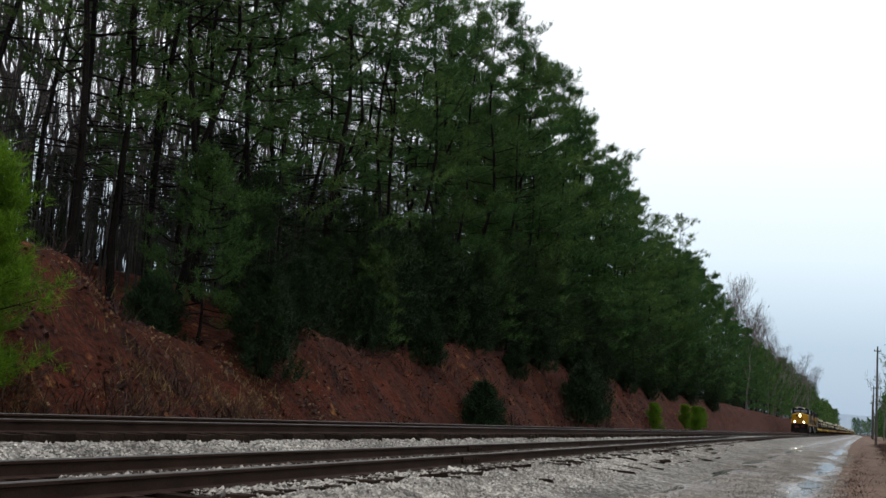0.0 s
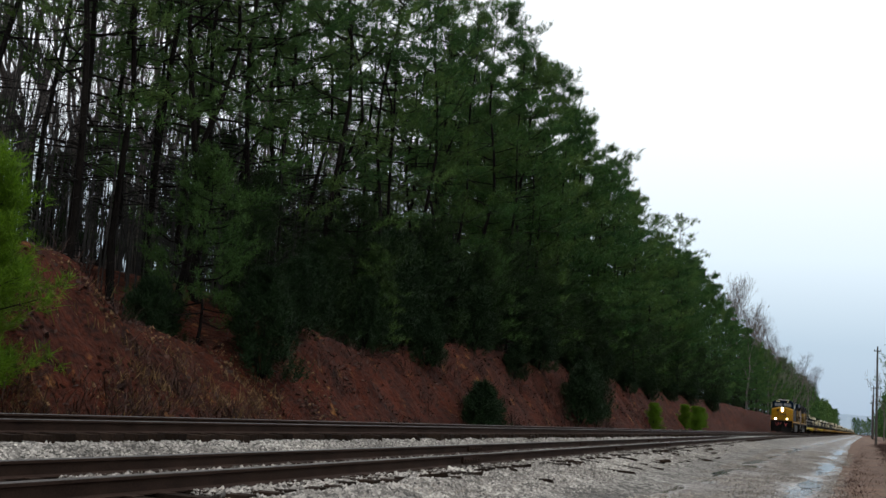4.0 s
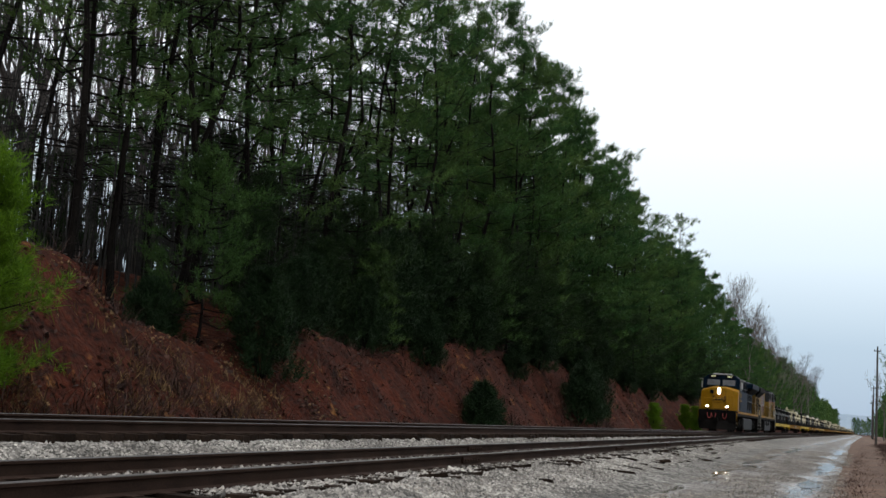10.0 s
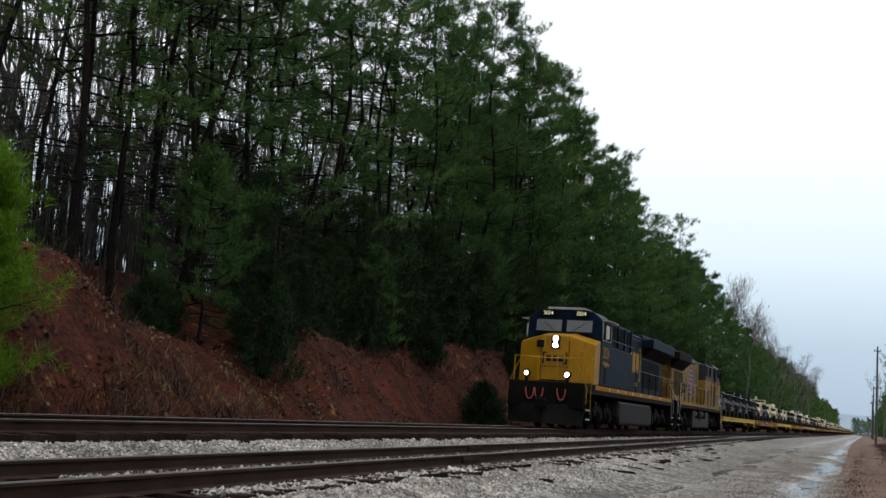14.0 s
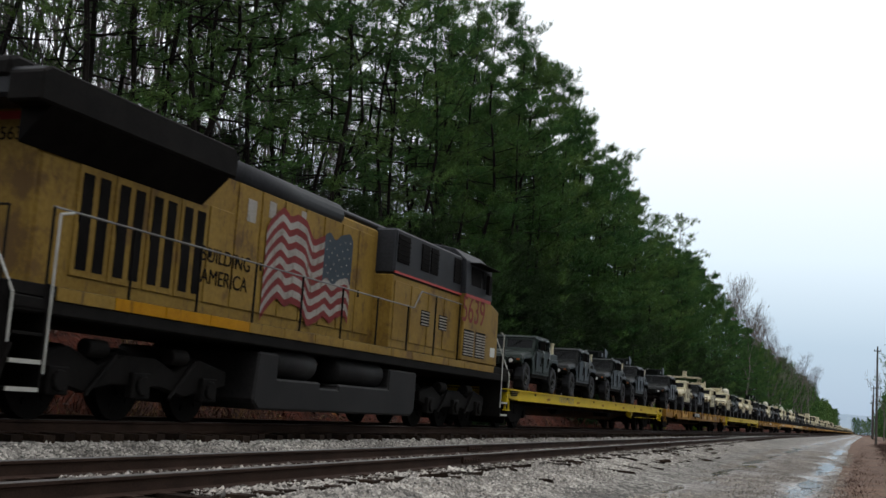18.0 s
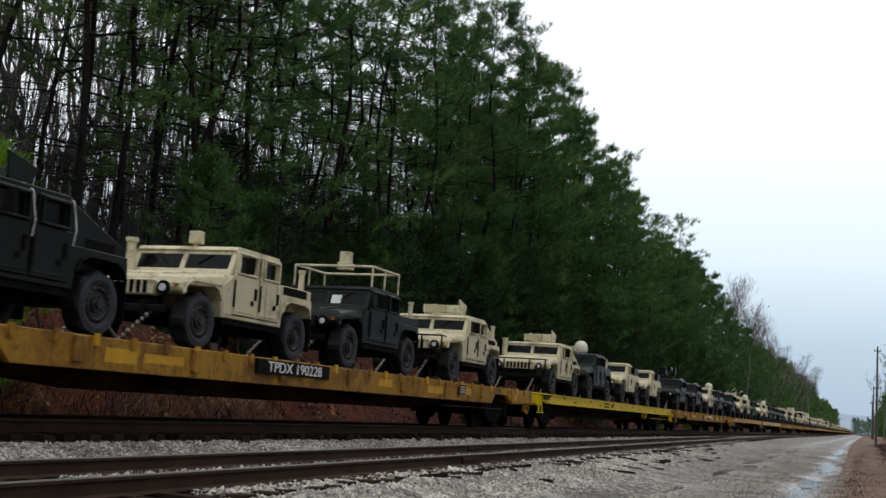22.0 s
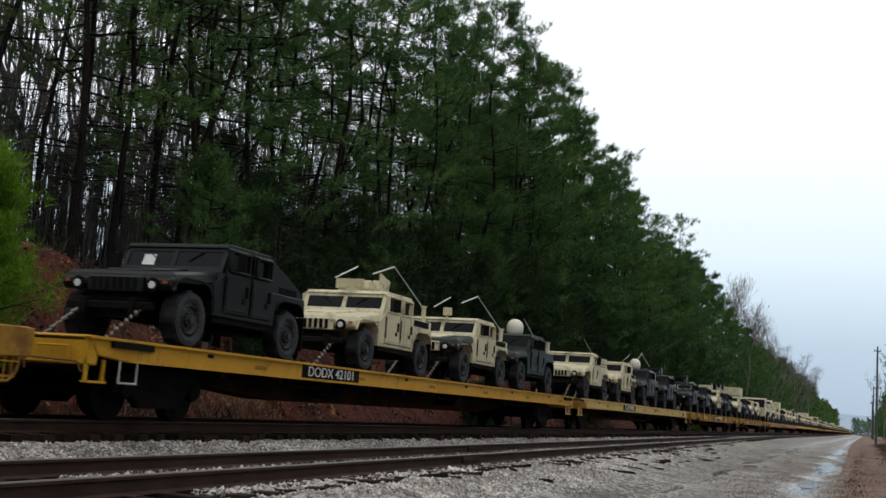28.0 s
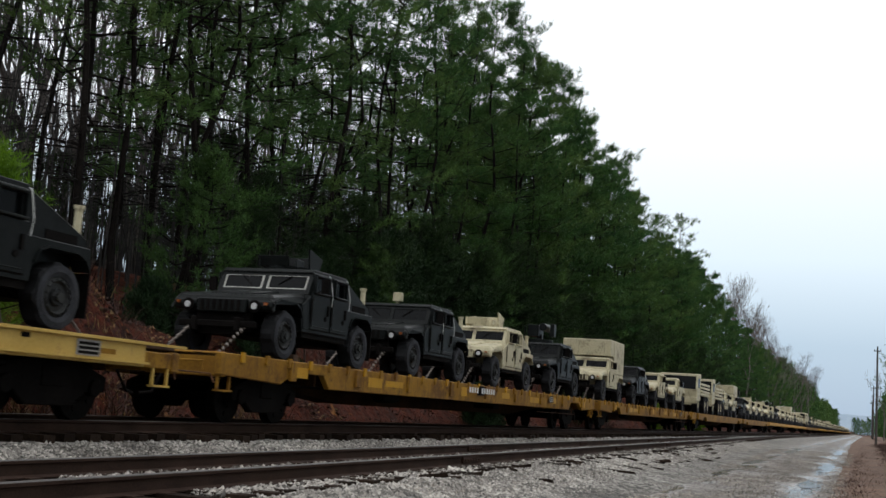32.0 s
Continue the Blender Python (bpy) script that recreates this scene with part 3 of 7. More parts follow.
YOUNG = [
    tagged(pine("young_pine_tree", 5.2, 0.2, 1.6, 62, 31, M_NEEDLE2, size=0.34, subs=6, tufts=6, blades=26, wide=0.035, clump=0.7, lean=0.2, dead=0, inner=0.25), "young bright green pine on the bank", "pine tree", group="young pines"),
    tagged(pine("young_pine_tree", 6.5, 0.3, 2.1, 50, 32, M_SHADEPINE, size=0.30, subs=5, tufts=5, blades=14, wide=0.042, clump=0.7, lean=0.2, dead=0, inner=0.4), "young dark green pine at the bank's crest", "pine tree", group="young pines"),
    tagged(pine("young_pine_tree", 7.0, 1.0, 2.3, 34, 33, M_NEEDLE, size=0.30, subs=6, tufts=6, blades=15, wide=0.04, clump=0.7, lean=0.3, dead=4, inner=0.45), "young green pine with layered limbs at the bank's crest", "pine tree", group="young pines"),
]
BUSH = [
    tagged(shrub("evergreen_bush", 2.3, 2.4, 41, M_CEDAR), "dark evergreen bush on the clay bank", "bush", group="bushes on the bank"),
    tagged(shrub("evergreen_bush", 3.2, 2.6, 42, M_CEDAR, 780), "tall dark cedar bush on the clay bank", "bush", group="bushes on the bank"),
]
BARE = [
    tagged(bare_tree("bare_tree", 19.0, 51), "leafless grey broadleaf tree", "bare tree", group="bare trees"),
    tagged(bare_tree("bare_tree", 15.0, 52, deep=6), "slim leafless tree with grey twigs", "bare tree", group="bare trees"),
]
woods = random.Random(21)


def plant(proto, x, y, scale=1.0, sink=0.15, turn=None):
    m = pose(x, y, ground_z(x, y) - sink, woods.uniform(-1.2, 1.2), woods.uniform(-1.2, 1.2), woods.uniform(0, 360) if turn is None else turn)
    ob = copy_thing(proto, m)
    ob.scale = (scale,) * 3
    return ob


# heights of the tree tops along the line
TOPS = ((10, 25.6), (66, 25.4), (78, 24.8), (84, 23.6), (97, 22.9), (108, 22.4), (116, 20.9), (140, 20.6), (149, 22.9), (172, 22.4), (188, 20.3), (199, 18.2), (250, 18.2), (350, 19.2), (500, 19.6), (900, 17.5))


def stand(proto, tall, x, y, vary=0.05):
    """Plants a pine whose tip reaches the tree line."""
    for (y0, z0), (y1, z1) in zip(TOPS, TOPS[1:]):
        if y <= y1:
            break
    top = z0 + (z1 - z0) * min(1, max(0, (y - y0) / (y1 - y0)))
    return plant(proto, x, y, (top - ground_z(x, y)) / tall * (1 + woods.uniform(-vary * 1.6, vary * 0.4)))


FAR_TALL = (22.0, 20.5, 23.0)
TALLS = (22.5, 21.5, 21.0, 23.0)
y, k = 22.4, 0
while y < 330:
    x = -21.0 + woods.uniform(-1.0, 0.6)
    if y < 60 or (y < 74 and k % 2):
        j = (3, 0, 1, 2)[k % 4]
        stand(TALL[j], TALLS[j], x, y)
    elif y < 70:
        stand(EDGE[k % 2], (21.0, 19.5)[k % 2], x, y)
    else:
        stand(FAR[(k * 7) % 3], FAR_TALL[(k * 7) % 3], x, y)
    y += woods.uniform(2.2, 3.4) * (1 if y < 150 else 1.4)
    k += 1
# one open crown stands clear above its neighbours
plant(TALL[1], -20.6, 131, (24.7 - ground_z(-20.6, 131)) / 21.5)
# tall stand behind the edge, thinner towards the near end
for k in range(3, 30):
    y = 15 + 2.6 * k + woods.uniform(-0.9, 0.9)
    j = k % 4
    if 26 < y < 31:
        continue
    stand(TALL[j] if y < 74 else FAR[2], TALLS[j] if y < 74 else 23.0, -24.5 + woods.uniform(-1.6, 1.2), y)
for k in range(22):
    y = 21 + 3.2 * k + woods.uniform(-1, 1)
    j = (1, 3, 0)[k % 3]
    if y < 37:
        continue
    stand(TALL[j], TALLS[j], -30 + woods.uniform(-2.5, 2.5), y)
# close ranks behind the edge
for k in range(40):
    y = 67 + 2.7 * k
    stand(FAR[(k * 5) % 3], FAR_TALL[(k * 5) % 3], -25.5 - 4.5 * (k % 2) + woods.uniform(-1.2, 1.2), y, 0.08)
for x, y, j in ((-22.4, 27.6, 2), (-22.0, 31.2, 0), (-22.8, 35.0, 2), (-22.5, 39.5, 2), (-27, 23.5, 2), (-28, 33, 2)):
    stand(TALL[j], TALLS[j], x, y)
for x, y, s in ((-27.5, 20.5, 0.9), (-28.5, 25, 1.0), (-31, 28, 1.0), (-32, 31.5, 1.1), (-30, 35, 1.0), (-33, 37, 1.0)):
    plant(BARE[1], x, y, s)
for k in range(26):
    plant(BARE[0], -35 + woods.uniform(-6, 5), 25 + 1.0 * k, woods.uniform(0.85, 1.2))
# leafless trees deeper in
for k in range(44):
    plant(BARE[k % 2], -36 + woods.uniform(-5, 5), 22 + 1.7 * k + woods.uniform(-1.2, 1.2), woods.uniform(0.8, 1.15))
for k in range(36):
    plant(FAR[k % 3] if k % 4 == 0 and k > 12 else BARE[k % 2], -50 + woods.uniform(-7, 7), 34 + 3.1 * k, woods.uniform(0.75, 1.0))
for k in range(26):
    stand(FAR[k % 3], FAR_TALL[k % 3], -26.5 + woods.uniform(-2, 2), 84 + 9 * k)
# low evergreens closing the wood's foot
for k in range(60):
    y = 29 + 1.4 * k * (1 + 0.02 * k)
    if y < 58 and k % 4:
        continue
    plant(YOUNG[1] if k % 3 else BUSH[k % 2], -20.3 + woods.uniform(-1.0, 0.9), y, woods.uniform(0.6, 1.0))
for x, y, s in ((-27.5, 33, 0.6), (-30, 38, 0.8), (-31, 45, 0.9), (-33, 52, 1.0), (-29, 50, 0.8), (-35, 60, 1.0)):
    plant(YOUNG[1], x, y, s)
# young pines in shade-toned needles, added to darken the gaps between the trunks
for k in range(9):
    plant(YOUNG[1], -24 - 6 * woods.random(), 43 + 2.6 * k, woods.uniform(0.7, 1.15))
# bare trees over the far edge
for k in range(26):
    plant(BARE[k % 2], -20.4 + woods.uniform(-2.5, 1.5), 205 + 10.5 * k, woods.uniform(0.85, 1.1) * (1.0 if k % 2 == 0 else 1.25))
for x, y, s in ((-23.5, 196, 1.08), (-23, 204, 1.12), (-24.5, 212, 1.12), (-23, 224, 1.02), (-22.5, 248, 1.02), (-22.5, 258, 1.05), (-22, 272, 1.0), (-22, 290, 0.95), (-22, 310, 0.95)):
    plant(BARE[0], x, y, s)
# far line on both sides
for k in range(90):
    plant(DISTANT[k % 2], -20.5 - woods.uniform(0, 6), 335 + 7.5 * k, woods.uniform(0.72, 0.93) * (1 if k < 30 else 0.85))
for k in range(90):
    y = 300 + 8 * k
    plant(DISTANT[k % 2], 4.2 + 0.005 * y + woods.uniform(0, 8), y, woods.uniform(0.62, 0.95))
plant(TALL[0], 4.9, 212, 0.86)
for k in range(12):
    plant(DISTANT[k % 2], -13 + 2.2 * k + woods.uniform(-1, 1), 1430 + woods.uniform(0, 90), woods.uniform(0.75, 1.15))
for x, y in ((3.5, 176), (3.9, 190), (4.3, 214), (3.3, 228)):
    plant(BARE[1], x, y, 0.9)
# unseen pines added beside and behind the camera to cut the low sky light
for k in range(44):
    plant(FAR[k % 3], 11 + woods.uniform(0, 8), -70 + 4.6 * k, woods.uniform(0.9, 1.1))
for k in range(10):
    plant(FAR[k % 3], -30 + 5.0 * k, -38 + woods.uniform(-4, 4), woods.uniform(0.9, 1.1))
# young pines and bushes on the bank
plant(YOUNG[0], -15.65, 16.4, 0.86)
for x, y, s in ((-18.7, 29.3, 0.85), (-18.6, 41.8, 0.6), (-18.8, 57.5, 0.8)):
    plant(YOUNG[2], x, y, s)
for x, y, s in ((-19.6, 33.5, 0.6), (-19.0, 38.5, 0.6), (-19.2, 50.0, 0.9), (-18.6, 55.5, 0.8), (-18.5, 60, 0.95), (-18.1, 65, 0.8), (-18.4, 70, 0.9), (-17.9, 76, 0.8), (-18.2, 84, 0.85), (-17.8, 93, 0.9), (-18.1, 104, 0.9), (-18, 118, 0.9), (-18, 134, 0.9), (-18, 150, 0.9)):
    plant(YOUNG[1], x, y, s)
# The last eight cedars are added dark to stand in for the wood's shade.
for x, y, s, j in ((-17.0, 30.4, 1.05, 1), (-15.1, 45.9, 1.0, 0), (-15.3, 47.2, 0.85, 0), (-15.4, 65, 1.4, 0), (-15.6, 68.0, 1.35, 0), (-16.4, 70.5, 1.2, 0), (-17.6, 45.5, 0.9, 0), (-17.6, 33.2, 0.8, 1), (-17.9, 52.5, 1.0, 1), (-17.4, 58, 0.8, 0), (-17.5, 63, 1.0, 1), (-17.6, 72, 1.1, 0), (-17.4, 79, 1.0, 1), (-17.4, 88, 1.0, 0), (-17.2, 97, 0.9, 1), (-17.3, 109, 0.9, 0), (-17.2, 122, 1.0, 1), (-17.2, 140, 1.0, 0), (-18.6, 36, 0.9, 1), (-18.4, 40.5, 0.9, 1), (-18.9, 27, 0.7, 0), (-19.6, 43.6, 1.5, 1), (-19.9, 46.6, 1.6, 1), (-19.6, 49.4, 1.5, 1), (-19.8, 52.6, 1.6, 1), (-19.4, 55.6, 1.4, 1), (-19.5, 38.6, 1.2, 1), (-19.2, 61.5, 1.5, 1), (-19.3, 66.5, 1.5, 1)):
    plant(BUSH[j], x, y, s)
for x, y, s in ((-15.4, 89.5, 0.4), (-15.5, 107, 0.42), (-15.3, 113, 0.5), (-15.6, 119, 0.4)):
    plant(YOUNG[0], x, y, s)
for p in TALL + EDGE + FAR + DISTANT + YOUNG + BUSH + BARE:
    for o in [*p.children_recursive, p]:
        bpy.data.objects.remove(o)


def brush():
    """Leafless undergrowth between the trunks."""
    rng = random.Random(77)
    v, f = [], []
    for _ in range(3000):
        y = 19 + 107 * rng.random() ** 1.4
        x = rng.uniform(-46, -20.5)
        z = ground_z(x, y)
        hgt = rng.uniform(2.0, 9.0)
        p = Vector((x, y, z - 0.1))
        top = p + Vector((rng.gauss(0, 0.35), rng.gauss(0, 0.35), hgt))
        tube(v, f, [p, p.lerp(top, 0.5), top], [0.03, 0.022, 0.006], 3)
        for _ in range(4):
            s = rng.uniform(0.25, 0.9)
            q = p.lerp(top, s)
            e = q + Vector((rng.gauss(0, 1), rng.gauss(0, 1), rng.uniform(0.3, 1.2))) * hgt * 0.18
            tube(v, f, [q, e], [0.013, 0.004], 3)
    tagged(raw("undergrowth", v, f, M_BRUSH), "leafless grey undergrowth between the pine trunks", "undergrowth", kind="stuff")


def grass(name, label, n, place, material, ln, seed):
    rng = random.Random(seed)
    v, f = [], []
    for _ in range(n):
        x, y = place(rng)
        z = ground_z(x, y) - 0.02
        for _ in range(6):
            h = ln * rng.uniform(0.45, 1.3)
            a = rng.uniform(0, 6.28)
            w = 0.007 + 0.006 * rng.random()
            d = Vector((math.cos(a), math.sin(a), 0))
            o = Vector((x + rng.gauss(0, 0.10), y + rng.gauss(0, 0.14), z))
            e = o + d * h * rng.uniform(0.1, 1.7) + Vector((0, 0, h * rng.uniform(0.5, 1.0)))
            s = Vector((-d.y, d.x, 0)) * w
            m = o.lerp(e, 0.55) + Vector((0, 0, h * 0.12))
            b = len(v)
            v += [o - s, o + s, m + s * 0.8, m - s * 0.8, e]
            f += [(b, b + 1, b + 2, b + 3), (b + 3, b + 2, b + 4)]
    tagged(raw(name, v, f, material), label, "dry weeds", kind="stuff")


brush()
def clumped(lo_x, reach, lo_y, hi_y, seed):
    """Places in uneven patches over the bank."""
    def place(r):
        while True:
            x, y = lo_x - abs(r.gauss(0, reach)), lo_y + (hi_y - lo_y) * r.random() ** 1.3
            if noise.noise((x * 0.7, y * 0.5, seed)) > 0.35 * r.random():
                return x, y
    return place


grass("dry_grass", "dry straw-coloured grass on the clay bank", 560, clumped(-14.5, 1.5, 14, 30, 3.3), M_DRY, 0.36, 3)
grass("bramble_stems", "thin reddish bramble stems trailing over the clay bank", 1300, clumped(-14.4, 1.8, 14, 75, 8.1), M_LEAF, 0.55, 5)
def litter(n, seed):
    """Dead leaves and bits of bark caught on the bank."""
    rng = random.Random(seed)
    v, f = [], []
    for _ in range(n):
        y = 14 + 80 * rng.random() ** 1.5
        x = -14.0 - 5.5 * rng.random()
        if noise.noise((x * 0.9, y * 0.6, 2.2)) < -0.1:
            continue
        z = ground_z(x, y) + 0.03
        r = rng.uniform(0.04, 0.12)
        c = Vector((x, y, z))
        a = Vector((rng.gauss(0, 1), rng.gauss(0, 1), rng.gauss(0, 0.5))).normalized() * r
        b = Vector((rng.gauss(0, 1), rng.gauss(0, 1), rng.gauss(0, 0.7))).normalized() * r * 0.7
        k = len(v)
        v += [c - a, c - b, c + a, c + b]
        f.append((k, k + 1, k + 2, k + 3))
    tagged(raw("leaf_litter", v, f, M_LEAF), "dead brown leaves caught on the clay bank", "leaf litter", kind="stuff")


litter(9000, 12)


def rubble(n, seed):
    """Pale weathered rock and ochre clods working out of the steep near face of the bank."""
    rng = random.Random(seed)
    v, f = [], []
    tri = ((0, 2, 4), (2, 1, 4), (1, 3, 4), (3, 0, 4), (2, 0, 5), (1, 2, 5), (3, 1, 5), (0, 3, 5))
    for _ in range(n):
        y = 16 + 17 * rng.random() ** 0.8
        x = -15.2 - 3.2 * rng.random()
        if noise.noise((x * 0.9, y * 0.7, 6.6)) < 0.05:
            continue
        r = 0.018 + 0.06 * rng.random() ** 3
        c = Vector((x, y, ground_z(x, y) + r * 0.2))
        b = len(v)
        for d in ((1, 0, 0), (-1, 0, 0), (0, 1, 0), (0, -1, 0), (0, 0, 1), (0, 0, -1)):
            v.append(c + Vector(d) * r * rng.uniform(0.5, 1.3) + Vector((rng.gauss(0, 1), rng.gauss(0, 1), rng.gauss(0, 1))) * r * 0.2)
        f += [(b + i, b + j, b + k) for i, j, k in tri]
    tagged(raw("bank_rubble", v, f, M_RUBBLE), "pale ochre rock fragments on the clay bank", "rubble", kind="stuff")


rubble(2600, 31)
grass("bank_weeds", "thin brown weeds along the foot of the bank", 1300, lambda r: (-14.2 - abs(r.gauss(0, 0.8)), 14 + 90 * r.random() ** 1.4), M_LEAF, 0.42, 4)
grass("verge_weeds", "brown dead weeds on the road verge", 9000, lambda r: (-0.3 + abs(r.gauss(0, 1.8)), 22 + 130 * r.random() ** 1.5), M_LEAF, 0.2, 6)

# line poles beside the road
for x, y, hgt in ((1.35, 158, 12.9), (1.75, 285, 12.8), (1.95, 345, 12.8), (2.2, 430, 12.8)):
    t = new("utility_pole")
    tagged(t, "weathered wooden line pole with a short crossarm", "utility pole", group="line poles")
    bm = bmesh.new()
    bmesh.ops.create_cone(bm, segments=10, radius1=0.17, radius2=0.11, depth=hgt, cap_ends=True, matrix=Matrix.Translation((0, 0, hgt / 2 - 0.3)))
    part("post", bm, M_POLE, t)
    bm = bmesh.new()
    bmesh.ops.create_cube(bm, size=1, matrix=Matrix.Translation((0, -0.15, hgt - 0.9)) @ Matrix.Diagonal((0.9, 0.1, 0.12, 1)))
    part("crossarm", bm, M_POLE, t)
    for dx in (-0.38, 0.38):
        bm = bmesh.new()
        bmesh.ops.create_cone(bm, segments=8, radius1=0.05, radius2=0.03, depth=0.16, cap_ends=True, matrix=Matrix.Translation((dx, -0.15, hgt - 0.76)))
        part("insulator", bm, M_POLE, t)
    t.matrix_basis = pose(x, y, ground_z(x, y))

# a ridge closing the view up the line, distance haze painted into its colour
v, f = [], []
for j in range(61):
    x = -900 + 30 * j
    h = 34 + 16 * noise.noise((x * 0.004, 1.7, 0)) + 5 * noise.noise((x * 0.02, 4.2, 0))
    v += [(x, 2600, -3), (x, 2640, h), (x, 2900, -3)]
for j in range(60):
    for k in range(2):
        a = j * 3 + k
        f.append((a, a + 1, a + 4, a + 3))
tagged(raw("backdrop", v, f, mat("far_wooded_ridge", (0.27, 0.34, 0.41), (0.33, 0.40, 0.47), 1.0, 0.01, 0.1, 0)), "distant blue-grey wooded ridge", "ridge", kind="structure")

# ---- train: shapes ----
def prism(bm, prof, x0, x1):
    """A side outline (y, z) carried across from x0 to x1."""
    a = [bm.verts.new((x0, y, z)) for y, z in prof]
    b = [bm.verts.new((x1, y, z)) for y, z in prof]
    n = len(prof)
    fs = [bm.faces.new(a), bm.faces.new(b)]
    for i in range(n):
        fs.append(bm.faces.new((a[i], a[(i + 1) % n], b[(i + 1) % n], b[i])))
    bmesh.ops.recalc_face_normals(bm, faces=fs)
    return fs


def bx(bm, x0, x1, y0, y1, z0, z1):
    return prism(bm, [(y0, z0), (y1, z0), (y1, z1), (y0, z1)], x0, x1)


def cyl(bm, c, r, depth, axis="x", seg=16, r2=None):
    m = Matrix.Translation(c)
    if axis == "x":
        m = m @ Matrix.Rotation(radians(90), 4, "Y")
    elif axis == "y":
        m = m @ Matrix.Rotation(radians(90), 4, "X")
    return bmesh.ops.create_cone(bm, segments=seg, radius1=r, radius2=r if r2 is None else r2, depth=depth, cap_ends=True, matrix=m)


def rod(bm, p, q, r=0.024, seg=6):
    p, q = Vector(p), Vector(q)
    d = q - p
    m = Matrix.Translation((p + q) / 2) @ d.to_track_quat("Z", "Y").to_matrix().to_4x4()
    return bmesh.ops.create_cone(bm, segments=seg, radius1=r, radius2=r, depth=d.length, cap_ends=True, matrix=m)


def soften(bm, w, seg=1, angle=35):
    es = [e for e in bm.edges if len(e.link_faces) == 2 and e.calc_face_angle(0) > radians(angle)]
    bmesh.ops.bevel(bm, geom=es, offset=w, segments=seg, affect="EDGES", clamp_overlap=True)


def piece(name, material, parent, draw, label="", bevel=0.0, smooth=False):
    """One mesh part, drawn by a function on a fresh bmesh."""
    bm = bmesh.new()
    draw(bm)
    if bevel:
        soften(bm, bevel)
    return part(name, bm, material, parent, label, smooth)


def box_part(name, material, parent, dims, label="", bevel=0.015):
    return piece(name, material, parent, lambda bm: bx(bm, *dims), label, bevel)


def lettering(name, text, size, material, parent, m, label="", squeeze=1.0):
    cu = bpy.data.curves.new(name, "FONT")
    cu.body, cu.size, cu.extrude, cu.align_x, cu.align_y = text, size, 0.003, "CENTER", "CENTER"
    tmp = new("tmp", cu)
    me = bpy.data.meshes.new_from_object(tmp)
    bpy.data.objects.remove(tmp)
    me.name = name
    me.materials.clear()
    me.materials.append(material)
    ob = new(name, me)
    ob.parent = parent
    ob.matrix_basis = m @ Matrix.Diagonal((squeeze, 1, 1, 1))
    if label:
        ob["label"] = label
    return ob


def on_side(x, y, z, flip=False):
    """Writing on a side wall that faces +x (or -x when flipped), read by someone who stands there."""
    return Matrix.Translation((x, y, z)) @ Matrix.Rotation(radians(-90 if flip else 90), 4, "Z") @ Matrix.Rotation(radians(90), 4, "X")


def on_front(x, y, z):
    return Matrix.Translation((x, y, z)) @ Matrix.Rotation(radians(90), 4, "X")


M_BLUE = mat("dark_blue_paint", (0.0016, 0.0066, 0.0155), (0.0033, 0.0125, 0.027), 0.5, 0.8, 20, 0.04, stain=(0.004, 0.0075, 0.013), stain_at=0.58, streak=(0.006, 0.007, 0.0085), streak_at=0.66, spec=0.05)
M_NOSE = mat("golden_yellow_paint", (0.26, 0.128, 0.004), (0.34, 0.172, 0.007), 0.4, 1.5, 25, 0.04, stain=(0.20, 0.11, 0.02), stain_at=0.62, spec=0.15, streak=(0.07, 0.038, 0.012), streak_at=0.59)
M_STRIPE = mat("yellow_stripe_paint", (0.29, 0.13, 0.003), (0.38, 0.18, 0.005), 0.5, 2, 25, 0.04, spec=0.06, streak=(0.05, 0.03, 0.015), streak_at=0.58, stain=(0.12, 0.07, 0.03), stain_at=0.64)
M_ARMOUR = mat("weathered_yellow_paint", (0.165, 0.098, 0.019), (0.255, 0.162, 0.038), 0.5, 0.7, 14, 0.05, stain=(0.115, 0.066, 0.024), stain_at=0.53, spec=0.08, streak=(0.07, 0.045, 0.025), streak_at=0.56)
M_GREYROOF = mat("grey_roof_paint", (0.013, 0.0135, 0.0155), (0.027, 0.028, 0.032), 0.55, 1.5, 20, 0.05, spec=0.15)
M_BLACK = mat("grimy_black_steel", (0.003, 0.0026, 0.0024), (0.010, 0.0085, 0.0078), 0.75, 2, 20, 0.15, spec=0.04)
M_GRIME = mat("dusty_dark_steel", (0.0025, 0.0021, 0.002), (0.0105, 0.009, 0.008), 0.75, 1.5, 20, 0.12, spec=0.08)
M_TANK = mat("dusty_grey_tank", (0.010, 0.0093, 0.0095), (0.022, 0.0205, 0.0205), 0.6, 1.2, 20, 0.1, spec=0.12, streak=(0.007, 0.006, 0.0055), streak_at=0.58)
M_RED = mat("red_paint", (0.28, 0.022, 0.018), (0.36, 0.035, 0.028), 0.5, 3, 30, 0.03)
M_WHITE = mat("white_paint", (0.55, 0.55, 0.54), (0.70, 0.70, 0.68), 0.5, 3, 30, 0.03)
M_NAVY = mat("flag_blue_paint", (0.004, 0.012, 0.022), (0.010, 0.024, 0.038), 0.5, 3, 30, 0.03)
M_EMBLEM = mat("faded_yellow_emblem", (0.26, 0.13, 0.006), (0.36, 0.19, 0.01), 0.5, 2, 25, 0.04, spec=0.1, streak=(0.03, 0.025, 0.03), streak_at=0.63)
M_FADEDWHITE = mat("faded_white_stripe", (0.20, 0.185, 0.165), (0.33, 0.31, 0.28), 0.6, 2, 25, 0.03, spec=0.1, streak=(0.12, 0.085, 0.05), streak_at=0.54)
M_FADEDRED = mat("faded_red_stripe", (0.11, 0.017, 0.017), (0.18, 0.032, 0.03), 0.6, 2, 25, 0.03, spec=0.1, streak=(0.10, 0.055, 0.03), streak_at=0.58)
